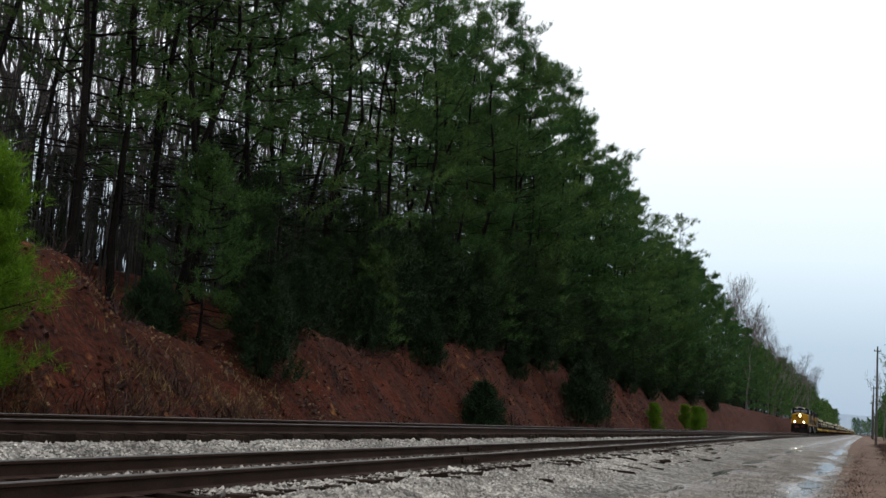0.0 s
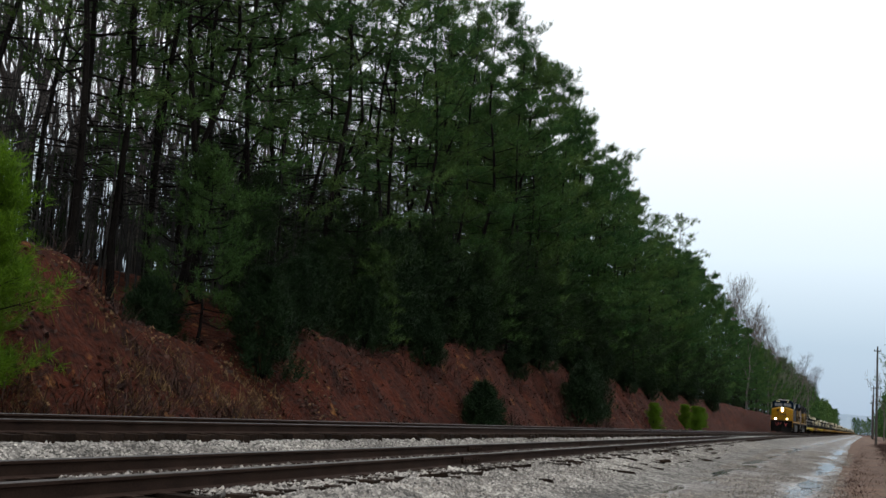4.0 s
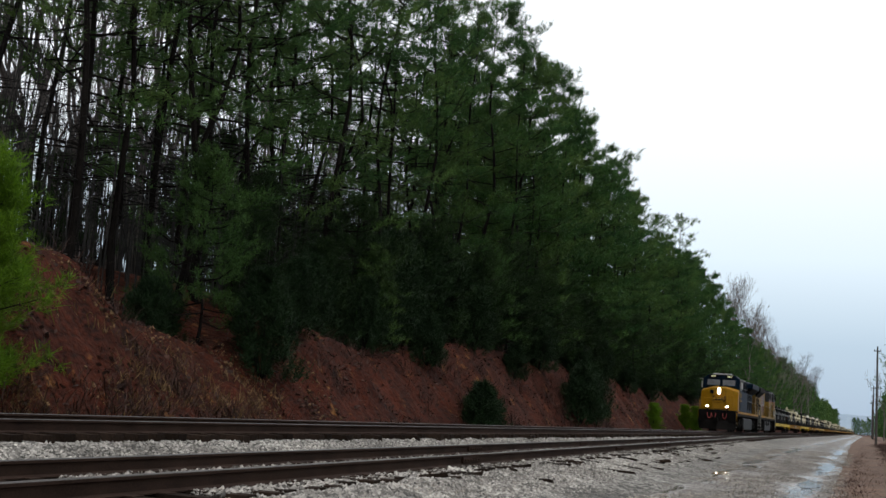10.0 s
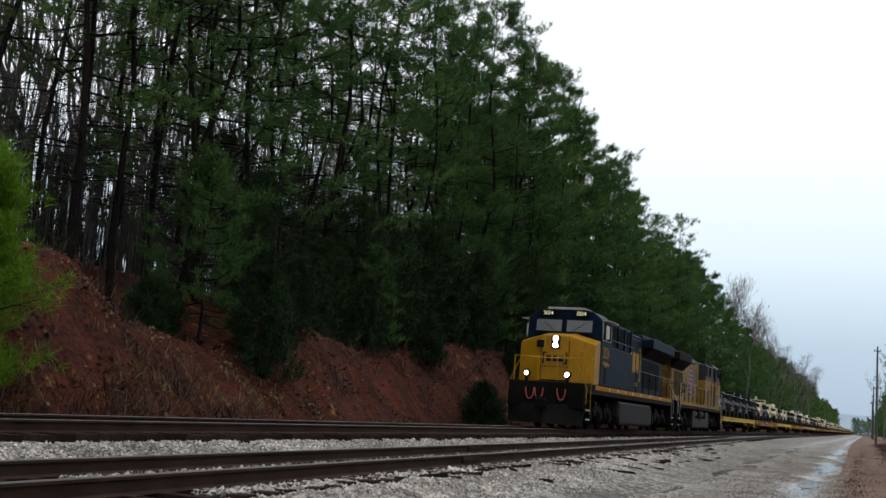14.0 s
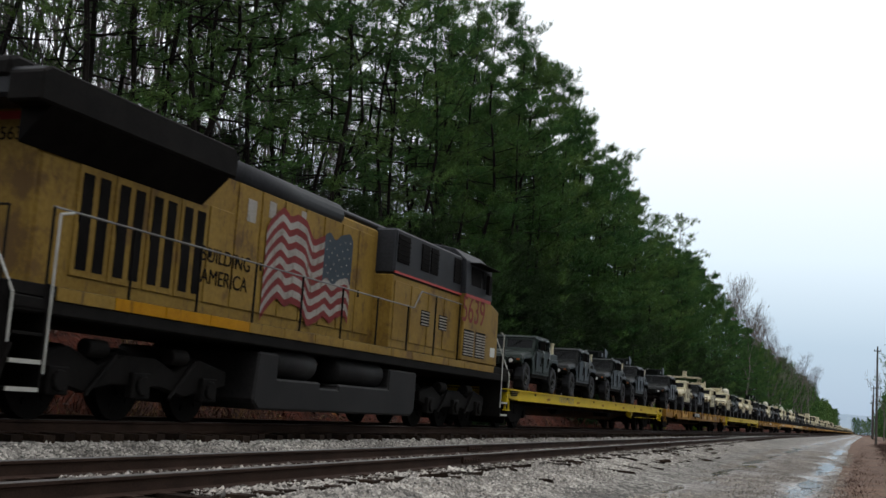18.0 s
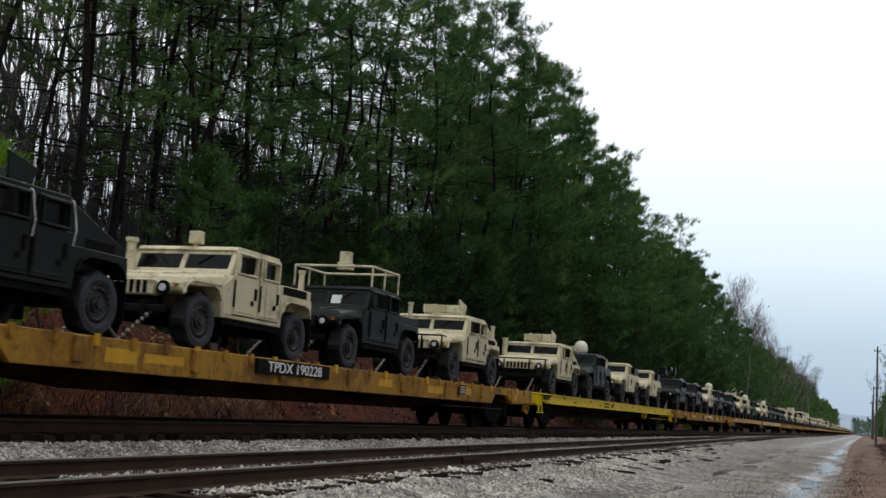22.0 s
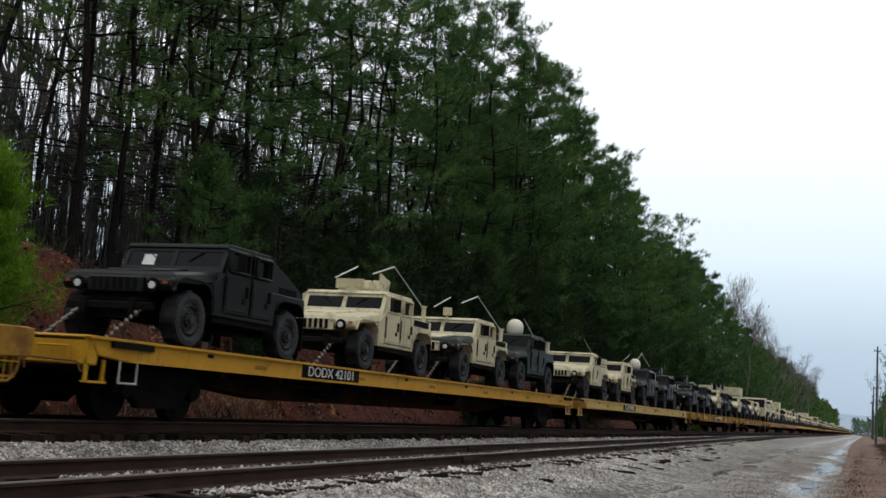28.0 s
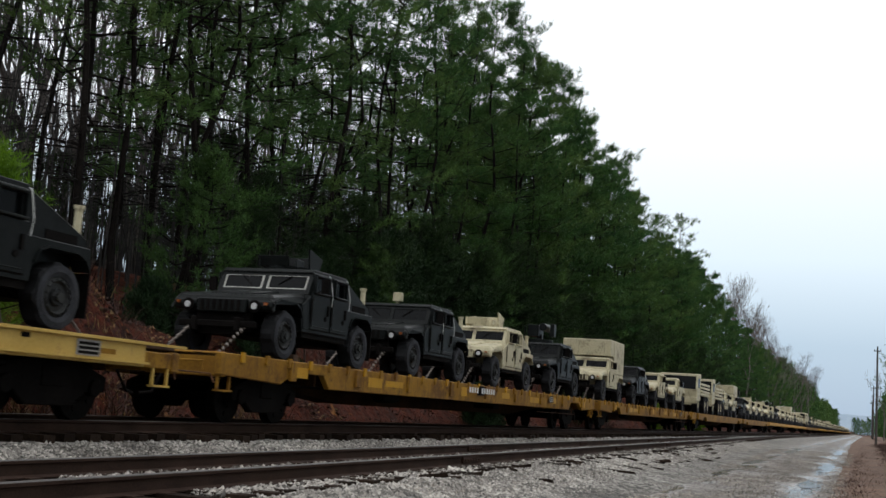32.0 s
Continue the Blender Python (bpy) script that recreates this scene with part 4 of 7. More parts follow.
M_DULLRAIL = mat("dull_handrail_paint", (0.10, 0.10, 0.10), (0.19, 0.185, 0.175), 0.6, 3, 30, 0.03)
M_RAILW = mat("pale_handrail_paint", (0.30, 0.29, 0.26), (0.45, 0.44, 0.40), 0.5, 3, 30, 0.03)
M_HOSE = mat("red_air_hose", (0.30, 0.05, 0.05), (0.42, 0.09, 0.08), 0.6, 3, 30, 0.03)
M_GLASS = mat("dark_window_glass", (0.002, 0.0025, 0.003), (0.004, 0.0045, 0.005), 0.1, 2, 10, 0, spec=0.1)
M_CABGLASS = mat("cab_windshield_glass", (0.002, 0.0025, 0.003), (0.004, 0.0045, 0.005), 0.12, 2, 10, 0, spec=0.9)
M_BOARD = glow("lit_number", (0.8, 0.8, 0.45), 0.6)
M_LAMP = glow("headlamp_glow", (1.0, 0.86, 0.62), 140)
M_YEL = mat("bright_yellow_paint", (0.45, 0.315, 0.006), (0.57, 0.42, 0.010), 0.5, 1.2, 25, 0.06, spec=0.15, stain=(0.24, 0.12, 0.014), stain_at=0.62, streak=(0.13, 0.06, 0.015), streak_at=0.6)
M_ORANGE = mat("orange_yellow_paint", (0.38, 0.19, 0.012), (0.48, 0.26, 0.02), 0.5, 1.2, 25, 0.06, spec=0.15, stain=(0.20, 0.085, 0.02), stain_at=0.58, streak=(0.09, 0.042, 0.016), streak_at=0.57)
M_RUSTY = mat("rusting_yellow_paint", (0.18, 0.085, 0.012), (0.31, 0.162, 0.018), 0.65, 1.0, 20, 0.12, spec=0.15, stain=(0.13, 0.06, 0.014), stain_at=0.50, streak=(0.07, 0.032, 0.012), streak_at=0.545)
M_UNDER = mat("grimy_brown_underframe", (0.014, 0.0075, 0.0035), (0.050, 0.024, 0.010), 0.85, 1.5, 20, 0.15, spec=0.05)
M_RUST = mat("dark_rust", (0.035, 0.015, 0.008), (0.12, 0.05, 0.02), 0.85, 1.5, 20, 0.2, stain=(0.2, 0.1, 0.02), stain_at=0.66)
M_DECK = mat("deck_planks", (0.03, 0.02, 0.014), (0.085, 0.05, 0.03), 0.85, 2, 20, 0.3, spec=0.2)
M_OLIVE = mat("dark_olive_paint", (0.0036, 0.0044, 0.0044), (0.009, 0.0108, 0.0103), 0.34, 1.1, 25, 0.05, stain=(0.0025, 0.0028, 0.003), stain_at=0.53, spec=0.13, streak=(0.02, 0.019, 0.017), streak_at=0.68)
M_CAMO = mat("green_camouflage_paint", (0.009, 0.0145, 0.0125), (0.020, 0.0285, 0.0245), 0.38, 0.9, 25, 0.05, stain=(0.0035, 0.0035, 0.004), stain_at=0.5, spec=0.12, streak=(0.045, 0.04, 0.033), streak_at=0.66)
M_TAN = mat("desert_tan_paint", (0.41, 0.365, 0.235), (0.54, 0.485, 0.325), 0.55, 1.5, 25, 0.05, stain=(0.24, 0.205, 0.135), stain_at=0.53, spec=0.35, streak=(0.10, 0.083, 0.056), streak_at=0.56)
M_TYRE = mat("tyre_rubber", (0.012, 0.013, 0.0155), (0.042, 0.044, 0.051), 0.85, 4, 40, 0.2, spec=0.2)
M_FRAME = mat("pale_green_frame_paint", (0.13, 0.135, 0.095), (0.22, 0.22, 0.16), 0.6, 3, 30, 0.04)
M_RIM = mat("dusty_rim_paint", (0.009, 0.010, 0.010), (0.026, 0.027, 0.027), 0.6, 4, 40, 0.1, spec=0.3)
# Wet tread, darkened further by the wheel-arch shade put into its colour.
M_TREAD = mat("wet_tread_rubber", (0.004, 0.004, 0.0045), (0.014, 0.0145, 0.016), 0.8, 4, 40, 0.2, spec=0.15)
M_CHAIN = mat("tie_down_chain", (0.10, 0.085, 0.075), (0.20, 0.17, 0.15), 0.6, 4, 40, 0.1, metal=0.4)
M_DOME = mat("cream_radome", (0.52, 0.49, 0.38), (0.60, 0.57, 0.46), 0.5, 3, 30, 0.02)
M_PAPER = mat("white_paper", (0.45, 0.46, 0.44), (0.58, 0.59, 0.56), 0.8, 3, 30, 0)
M_AMBER = mat("amber_lens", (0.22, 0.055, 0.008), (0.27, 0.075, 0.01), 0.3, 3, 30, 0)
M_LENS = mat("clear_lens", (0.42, 0.42, 0.42), (0.58, 0.58, 0.58), 0.2, 3, 30, 0, spec=0.8)
TRAIN = []   # things of the train and the place of their front ends at 20 s
WHEELS = []  # turning wheelsets and their radii


def wheelset(parent, y, r, seg=20, turning=True, name="wheelset"):
    def draw(bm):
        cyl(bm, (0, 0, 0), 0.08, 1.6, seg=8)
        for s in (-1, 1):
            cyl(bm, (s * 0.76, 0, 0), r, 0.13, seg=seg)
            cyl(bm, (s * 0.69, 0, 0), r + 0.03, 0.03, seg=seg)
            cyl(bm, (s * 0.84, 0, 0), 0.16, 0.12, seg=10)
            for k in range(5):
                a = k * 1.2566
                cyl(bm, (s * 0.835, r * 0.62 * math.cos(a), r * 0.62 * math.sin(a)), 0.05, 0.02, seg=6)
    ob = piece(name, M_BLACK, parent, draw)
    ob.matrix_basis = pose(0, y, r)
    if turning:
        WHEELS.append((ob, y, r))
    return ob


# ---- locomotives ----
def truck(parent, yc, name="truck"):
    """Three-axle locomotive truck: heavy side frames, springs, brake gear, three wheelsets."""
    t = new(name)
    t.parent = parent
    t.matrix_basis = pose(0, yc, 0)

    def frame_(bm):
        for s in (-1, 1):
            x0, x1 = (0.98, 1.16) if s > 0 else (-1.16, -0.98)
            prism(bm, [(-2.45, 0.62), (-2.45, 0.85), (-1.6, 1.0), (-0.95, 0.78), (-0.4, 0.95), (0.4, 0.95), (0.95, 0.78), (1.6, 1.0), (2.45, 0.85), (2.45, 0.62), (1.9, 0.52), (1.25, 0.40), (0.6, 0.52), (-0.6, 0.52), (-1.25, 0.40), (-1.9, 0.52)], x0, x1)
            for y in (-1.85, 0, 1.85):
                bx(bm, *( (1.1, 1.24) if s > 0 else (-1.24, -1.1)), y - 0.22, y + 0.22, 0.34, 0.72)
                cyl(bm, (s * 1.25, y, 0.53), 0.15, 0.08, seg=12)
            for y in (-1.05, 0.95):
                rod(bm, (s * 1.2, y - 0.35, 0.95), (s * 1.2, y + 0.3, 0.35), 0.04)
                cyl(bm, (s * 1.16, y + 0.15, 1.0), 0.13, 0.45, axis="y", seg=10)
        bx(bm, -0.98, 0.98, -0.5, 0.5, 0.6, 0.95)
    piece("side_frame", M_GRIME, t, frame_, bevel=0.02)
    for y in (-1.85, 0, 1.85):
        wheelset(t, y, 0.52)
    return t


def hand_rail(parent, side, pts, posts, material=M_GRIME, z0=1.72, name="handrail"):
    def draw(bm):
        for a, b in zip(pts, pts[1:]):
            rod(bm, (side * a[0], a[1], a[2]), (side * b[0], b[1], b[2]), 0.015, 6)
        for y in posts:
            z = pts[0][2]
            for a, b in zip(pts, pts[1:]):
                if min(a[1], b[1]) <= y <= max(a[1], b[1]) and abs(a[1] - b[1]) > 0.01:
                    z = a[2] + (b[2] - a[2]) * (y - a[1]) / (b[1] - a[1])
            ends.append((y, z))
    ends = []
    rail_ = piece(name, M_DULLRAIL, parent, draw, "pale pipe handrail")
    for y, z in ends:
        piece("rail_post", material, parent, lambda bm: rod(bm, (side * 1.47, y, z0 - 0.25), (side * 1.47, y, z), 0.02, 6))
    return rail_


def stairs(parent, side, y, out, rails=None):
    """Corner steps: side plates, four treads and a looped grab rail."""
    def draw(bm):
        x0, x1 = (0.85, 1.5) if side > 0 else (-1.5, -0.85)
        for k in range(4):
            bx(bm, x0, x1, y - 0.28, y + 0.28, 0.38 + 0.34 * k, 0.42 + 0.34 * k)
        bx(bm, x0, x1, y + 0.30 * -out, y + 0.33 * -out, 0.35, 1.72)
    s = piece("corner_steps", M_GRIME, parent, draw)
    piece("grab_rail", rails or M_RAILW, s, lambda bm: [rod(bm, (side * 1.5, y + 0.36 * -out, 0.6), (side * 1.5, y + 0.36 * -out, 2.62), 0.018), rod(bm, (side * 1.5, y + 0.36 * -out, 2.62), (side * 1.5, y + 0.62 * -out, 2.68), 0.018), rod(bm, (side * 1.0, y + 0.5 * out, 2.6), (side * 1.5, y + 0.34 * out, 1.55), 0.018), rod(bm, (side * 1.5, y + 0.34 * out, 1.55), (side * 1.5, y + 0.34 * out, 0.95), 0.018)], "pale looped grab rail")
    piece("step_edge", M_RAILW, s, lambda bm: [bx(bm, *((1.49, 1.52) if side > 0 else (-1.52, -1.49)), y - 0.28, y + 0.28, 0.37 + 0.34 * k, 0.425 + 0.34 * k) for k in range(2)])
    return s


def locomotive(label, body, nose, roof, stripe, lit, wing0, number, scheme):
    """Six-axle road diesel; its cab stands at the y = 2 end, its radiators at the y = 21 end."""
    L = new("locomotive")
    tagged(L, label, "locomotive", group="locomotives of the train")
    # platform, pilot, plow
    box_part("underframe", M_GRIME, L, (-1.48, 1.48, 1.0, 21.5, 1.34, 1.54), bevel=0.02)
    for s in (-1, 1):
        x = (1.485, 1.50) if s > 0 else (-1.50, -1.485)
        for k in range(15):
            box_part("sill_stripe", stripe if lit or k in (11, 12, 13) else M_ARMOUR, L, (*x, 2.4 + 1.22 * k, 2.4 + 1.22 * k + 1.205, 1.53, 1.70), bevel=0.004)
        if lit:
            for y in (4.9, 6.6, 8.2, 9.8, 11.7, 14.2, 17.0):
                box_part("reflector", M_WHITE, L, ((1.501, 1.508) if s > 0 else (-1.508, -1.501)) + (y, y + 0.1, 1.57, 1.68), bevel=0)
    box_part("walkway", M_GRIME, L, (-1.47, 1.47, 0.9, 21.5, 1.55, 1.71), bevel=0.01)
    for end, y0 in ((1, 0.95), (-1, 21.45)):
        d = -end
        piece("pilot", M_BLACK, L, lambda bm: [prism(bm, [(y0, 0.75), (y0, 1.7), (y0 - 0.2 * end, 1.7), (y0 - 0.2 * end, 0.75)], -1.45, 1.45), bx(bm, -0.35, 0.35, min(y0, y0 + 0.3 * d), max(y0, y0 + 0.3 * d), 0.7, 1.15)], bevel=0.02)

        def plow(bm):
            vs = [(-1.5, y0, 0.95), (0, y0 + 0.45 * d, 0.85), (1.5, y0, 0.95), (-1.4, y0 + 0.15 * d, 0.16), (0, y0 + 0.62 * d, 0.16), (1.4, y0 + 0.15 * d, 0.16)]
            q = [bm.verts.new(p) for p in vs] + [bm.verts.new((p[0], p[1] - 0.06 * d, p[2])) for p in vs]
            for a, b, c, e in ((0, 1, 4, 3), (1, 2, 5, 4), (6, 7, 10, 9), (7, 8, 11, 10), (0, 1, 7, 6), (1, 2, 8, 7), (3, 4, 10, 9), (4, 5, 11, 10), (0, 3, 9, 6), (2, 5, 11, 8)):
                bm.faces.new((q[a], q[b], q[c], q[e]))
            bmesh.ops.recalc_face_normals(bm, faces=bm.faces)
        piece("snow_plow", M_GRIME, L, plow)
        c = piece("coupler", M_BLACK, L, lambda bm: [bx(bm, -0.12, 0.12, min(y0 + 0.1 * d, y0 + 0.75 * d), max(y0 + 0.1 * d, y0 + 0.75 * d), 0.78, 1.0), bx(bm, -0.2, 0.17, min(y0 + 0.6 * d, y0 + 0.92 * d), max(y0 + 0.6 * d, y0 + 0.92 * d), 0.72, 1.05)], bevel=0.03)
        for x in (-0.75, -0.4, 0.45):
            def hose(bm, x=x):
                prev = None
                for k in range(9):
                    a = math.pi * k / 8
                    p = (x + 0.16 * (1 - math.cos(a)), y0 + 0.28 * d, 1.45 - 0.42 * math.sin(a))
                    if prev:
                        rod(bm, prev, p, 0.022, 5)
                    prev = p
            piece("air_hose", M_HOSE if lit and end == 1 else M_BLACK, L, hose, "red looped air hose" if lit and end == 1 else "")
        for s in (-1, 1):
            stairs(L, s, y0 + 0.30 * end, d, M_EMBLEM if lit and end == 1 else M_DULLRAIL if lit else None)
        for x0, x1 in ((-1.3, -0.35), (0.35, 1.3)):
            piece("end_handrail", M_EMBLEM if lit else M_GRIME, L, lambda bm: [rod(bm, (x0, y0 + 0.05 * d, 2.62), (x1, y0 + 0.05 * d, 2.62), 0.017)] + [rod(bm, (x, y0 + 0.05 * d, 1.6), (x, y0 + 0.05 * d, 2.63), 0.017) for x in (x0, x1)])
    # nose
    def nose_(bm):
        n = [(-1.47, 2.12), (-0.55, 1.82), (0.55, 1.82), (1.47, 2.12)]
        lo = [bm.verts.new((x, y, 1.72)) for x, y in n] + [bm.verts.new((1.47, 3.1, 1.72)), bm.verts.new((-1.47, 3.1, 1.72))]
        tops = (3.22, 3.50, 3.50, 3.22)
        hi = [bm.verts.new((x, y + 0.06, z)) for (x, y), z in zip(n, tops)] + [bm.verts.new((1.47, 3.12, 3.42)), bm.verts.new((-1.47, 3.12, 3.42))]
        for i in range(6):
            bm.faces.new((lo[i], lo[(i + 1) % 6], hi[(i + 1) % 6], hi[i]))
        bm.faces.new(lo)
        m0, m1 = bm.verts.new((0.5, 2.95, 3.66)), bm.verts.new((-0.5, 2.95, 3.66))
        bm.faces.new((hi[1], hi[2], m0, m1))
        bm.faces.new((hi[2], hi[3], hi[4], m0))
        bm.faces.new((hi[0], hi[1], m1, hi[5]))
        bm.faces.new((m0, hi[4], hi[5], m1))
        bmesh.ops.recalc_face_normals(bm, faces=bm.faces)
    nz = piece("nose", nose, L, nose_, bevel=0.03)
    # cab
    def cab_(bm):
        prof = [(-1.50, 1.72), (1.50, 1.72), (1.50, 3.45), (1.46, 4.28), (1.12, 4.56), (0.6, 4.66), (-0.6, 4.66), (-1.12, 4.56), (-1.46, 4.28), (-1.50, 3.45)]
        a = [bm.verts.new((x, 3.08 if z < 3.5 else 3.02 + 0.10 * (z - 3.4), z)) for x, z in prof]
        b = [bm.verts.new((x, 5.15, z)) for x, z in prof]
        bm.faces.new(a)
        bm.faces.new(b)
        for i in range(len(prof)):
            j = (i + 1) % len(prof)
            bm.faces.new((a[i], a[j], b[j], b[i]))
        bmesh.ops.recalc_face_normals(bm, faces=bm.faces)
    cab = piece("cab", body if scheme == "blue" else nose, L, cab_, bevel=0.03)
    if scheme == "blue":
        # Pale plate added: the sky's highlight on the cab roof, put into colour.
        piece("roof_panel", M_DULLRAIL, cab, lambda bm: prism(bm, [(3.06, 4.60), (3.12, 4.70), (3.4, 4.73), (5.1, 4.73), (5.1, 4.60)], -0.72, 0.72), "pale grey roof panel", bevel=0.02)
    else:
        def cap(bm):
            prof = [(1.515, 3.42), (1.475, 4.29), (1.13, 4.58), (0.6, 4.68), (-0.6, 4.68), (-1.13, 4.58), (-1.475, 4.29), (-1.515, 3.42)]
            a = [bm.verts.new((x, 3.0, z)) for x, z in prof]
            b = [bm.verts.new((x, 5.17, z)) for x, z in prof]
            for i in range(7):
                bm.faces.new((a[i], a[i + 1], b[i + 1], b[i]))
            bm.faces.new(a)
            bm.faces.new(b)
            bmesh.ops.recalc_face_normals(bm, faces=bm.faces)
        piece("cab_roof", roof, cab, cap, "grey painted roof", bevel=0.02)
    for s in (-1, 1):
        w = piece("windshield", M_CABGLASS, cab, lambda bm: prism(bm, [(2.965, 3.74), (3.055, 4.22), (3.08, 4.22), (2.99, 3.74)], *((0.1, 1.12) if s > 0 else (-1.12, -0.1))))
        piece("wiper", M_BLACK, w, lambda bm: rod(bm, (s * 0.3, 2.955, 3.72), (s * 0.85, 3.03, 4.1), 0.012, 5))
        piece("window_frame", roof, cab, lambda bm: [bx(bm, *((0.05, 1.2) if s > 0 else (-1.2, -0.05)), 2.992, 3.02, 3.66, 3.735), bx(bm, *((0.05, 1.2) if s > 0 else (-1.2, -0.05)), 2.992, 3.03, 4.225, 4.28)])
        nb = box_part("number_board", M_BLACK, cab, ((0.32, 1.0) if s > 0 else (-1.0, -0.32)) + (2.97, 3.02, 4.34, 4.56), bevel=0.008)
        lettering("number", number, 0.2, M_BOARD if lit else M_WHITE, nb, on_front(s * 0.66, 2.966, 4.45))
        for y0, y1 in ((3.25, 3.85), (3.92, 4.75)):
            sw = box_part("side_window", M_BLACK, cab, ((1.478, 1.503) if s > 0 else (-1.503, -1.478)) + (y0, y1, 3.5, 4.16), bevel=0.01)
            if scheme == "blue":
                for ya, yb, za, zb in ((y0 - 0.02, y0 + 0.015, 3.5, 4.16), (y1 - 0.015, y1 + 0.02, 3.5, 4.16), (y0, y1, 3.475, 3.505)):
                    box_part("window_bar", M_RAILW, sw, ((1.49, 1.515) if s > 0 else (-1.515, -1.49)) + (ya, yb, za, zb), bevel=0)
        piece("sun_visor", M_RAILW if scheme == "blue" else M_BLACK, cab, lambda bm: prism(bm, [(3.2, 4.22), (4.85, 4.22), (4.85, 4.25), (3.2, 4.25)], *((1.44, 1.78) if s > 0 else (-1.78, -1.44))))
        piece("mirror", M_WHITE if scheme == "blue" else M_BLACK, cab, lambda bm: bx(bm, *((1.56, 1.66) if s > 0 else (-1.66, -1.56)), 3.5, 3.72, 3.55, 4.05), bevel=0.01)
        lettering("road_number", number, 0.62 if scheme == "blue" else 0.95, M_EMBLEM if scheme == "blue" else M_FADEDRED, cab, on_side(s * 1.502, 4.0 if scheme == "blue" else 4.4, 3.0, s < 0), squeeze=0.92 if scheme == "blue" else 0.98)
        if scheme == "blue":
            def flash(bm):
                for pts in ([(3.3, 2.70), (3.9, 2.62), (3.85, 2.70), (4.7, 2.60), (4.55, 2.50), (4.05, 2.56), (4.1, 2.46), (3.55, 2.56)],):
                    prism(bm, pts, *((1.500, 1.506) if s > 0 else (-1.506, -1.500)))
            piece("painted_flash", M_EMBLEM, cab, flash)
        if scheme == "blue":
            piece("vent_louvre", M_BLACK, cab, lambda bm: [bx(bm, *((1.500, 1.512) if s > 0 else (-1.512, -1.500)), 3.7, 4.12, 1.86 + 0.07 * k, 1.90 + 0.07 * k) for k in range(9)])
        else:
            for y0 in (3.35, 4.3):
                vent = box_part("vent_panel", M_BLACK, cab, ((1.500, 1.506) if s > 0 else (-1.506, -1.500)) + (y0, y0 + 0.8, 1.84, 2.52), bevel=0)
                piece("vent_louvre", M_FADEDWHITE, vent, lambda bm: [bx(bm, *((1.506, 1.522) if s > 0 else (-1.522, -1.506)), y0 + 0.03, y0 + 0.77, 1.87 + 0.07 * k, 1.905 + 0.07 * k) for k in range(9)], "pale weathered louvres")
            box_part("placard", M_PAPER, nz, ((1.471, 1.476) if s > 0 else (-1.476, -1.471)) + (2.35, 2.75, 1.95, 2.2), bevel=0)
    piece("roof_gear", M_GRIME, cab, lambda bm: [bx(bm, -0.25, 0.25, 3.4, 3.9, 4.66, 4.78), rod(bm, (0.5, 4.2, 4.62), (0.5, 4.2, 4.98), 0.02), cyl(bm, (-0.5, 4.4, 4.72), 0.07, 0.4, axis="y", seg=8)], "horn and antennas")
    # headlamps and ditch lamps
    hb = piece("headlamp_housing", M_BLACK, nz, lambda bm: bx(bm, -0.17, 0.17, 1.80, 1.90, 2.98, 3.48), bevel=0.02)
    for z in (3.12, 3.36):
        piece("headlamp", M_LAMP if lit else M_LENS, hb, lambda bm: cyl(bm, (0, 1.79, z), 0.09, 0.03, axis="y", seg=16), "glowing sealed beam" if lit else "")
    for s in (-1, 1):
        d = piece("ditch_lamp", M_BLACK, L, lambda bm: [cyl(bm, (s * 0.78, 0.80, 1.98), 0.15, 0.14, axis="y", seg=14), bx(bm, s * 0.78 - 0.05, s * 0.78 + 0.05, 0.78, 0.9, 1.7, 1.9)])
        piece("ditch_lens", M_LAMP if lit else M_LENS, d, lambda bm: cyl(bm, (s * 0.78, 0.725, 1.98), 0.07, 0.03, axis="y", seg=14))
    piece("nose_door", nose, nz, lambda bm: bx(bm, 0.45, 1.1, 1.86, 1.93, 1.75, 2.95), bevel=0.02).matrix_basis = pose(0, 0.13, 0, 0, 0, 0)
    piece("nose_window", M_GLASS, nz, lambda bm: bx(bm, -0.75, -0.45, 1.83, 1.88, 3.02, 3.3), bevel=0.02)
    if scheme == "blue":
        for x0, x1, z0, z1 in ((-0.545, -0.53, 1.75, 3.3), (0.53, 0.545, 1.75, 3.3), (-0.53, 0.53, 2.30, 2.315)):
            box_part("nose_seam", M_BLACK, nz, (x0, x1, 1.806 + 0.03 * (z0 - 1.75), 1.87, z0, z1), bevel=0)
        box_part("nose_step", M_GRIME, nz, (-0.5, 0.5, 1.60, 1.83, 1.76, 1.80), bevel=0.01)
        piece("nose_handrail", M_EMBLEM, nz, lambda bm: [rod(bm, (-0.95, 1.62, 2.62), (0.95, 1.62, 2.62), 0.016), rod(bm, (-0.6, 1.62, 2.62), (-0.6, 1.62, 1.74), 0.016), rod(bm, (0.6, 1.62, 2.62), (0.6, 1.62, 1.74), 0.016)], "yellow pipe handrail")
        piece("emblem", M_BLUE, nz, lambda bm: [bx(bm, x, x + w, 1.808, 1.815, z, z + h) for x, w, z, h in ((-0.48, 0.06, 2.4, 0.45), (-0.48, 0.16, 2.8, 0.05), (0.42, 0.06, 2.4, 0.45), (0.32, 0.16, 2.4, 0.05), (-0.34, 0.2, 2.5, 0.22), (-0.08, 0.18, 2.5, 0.22), (0.14, 0.2, 2.5, 0.22))], "plain dark emblem bars")
    # auxiliary cabinet, hood behind it
    hood = piece("long_hood", body if scheme == "blue" else nose, L, lambda bm: prism(bm, [(5.15, 1.72), (20.6, 1.72), (20.6, 4.3), (5.15, 4.3)], -0.92, 0.92), bevel=0.05)
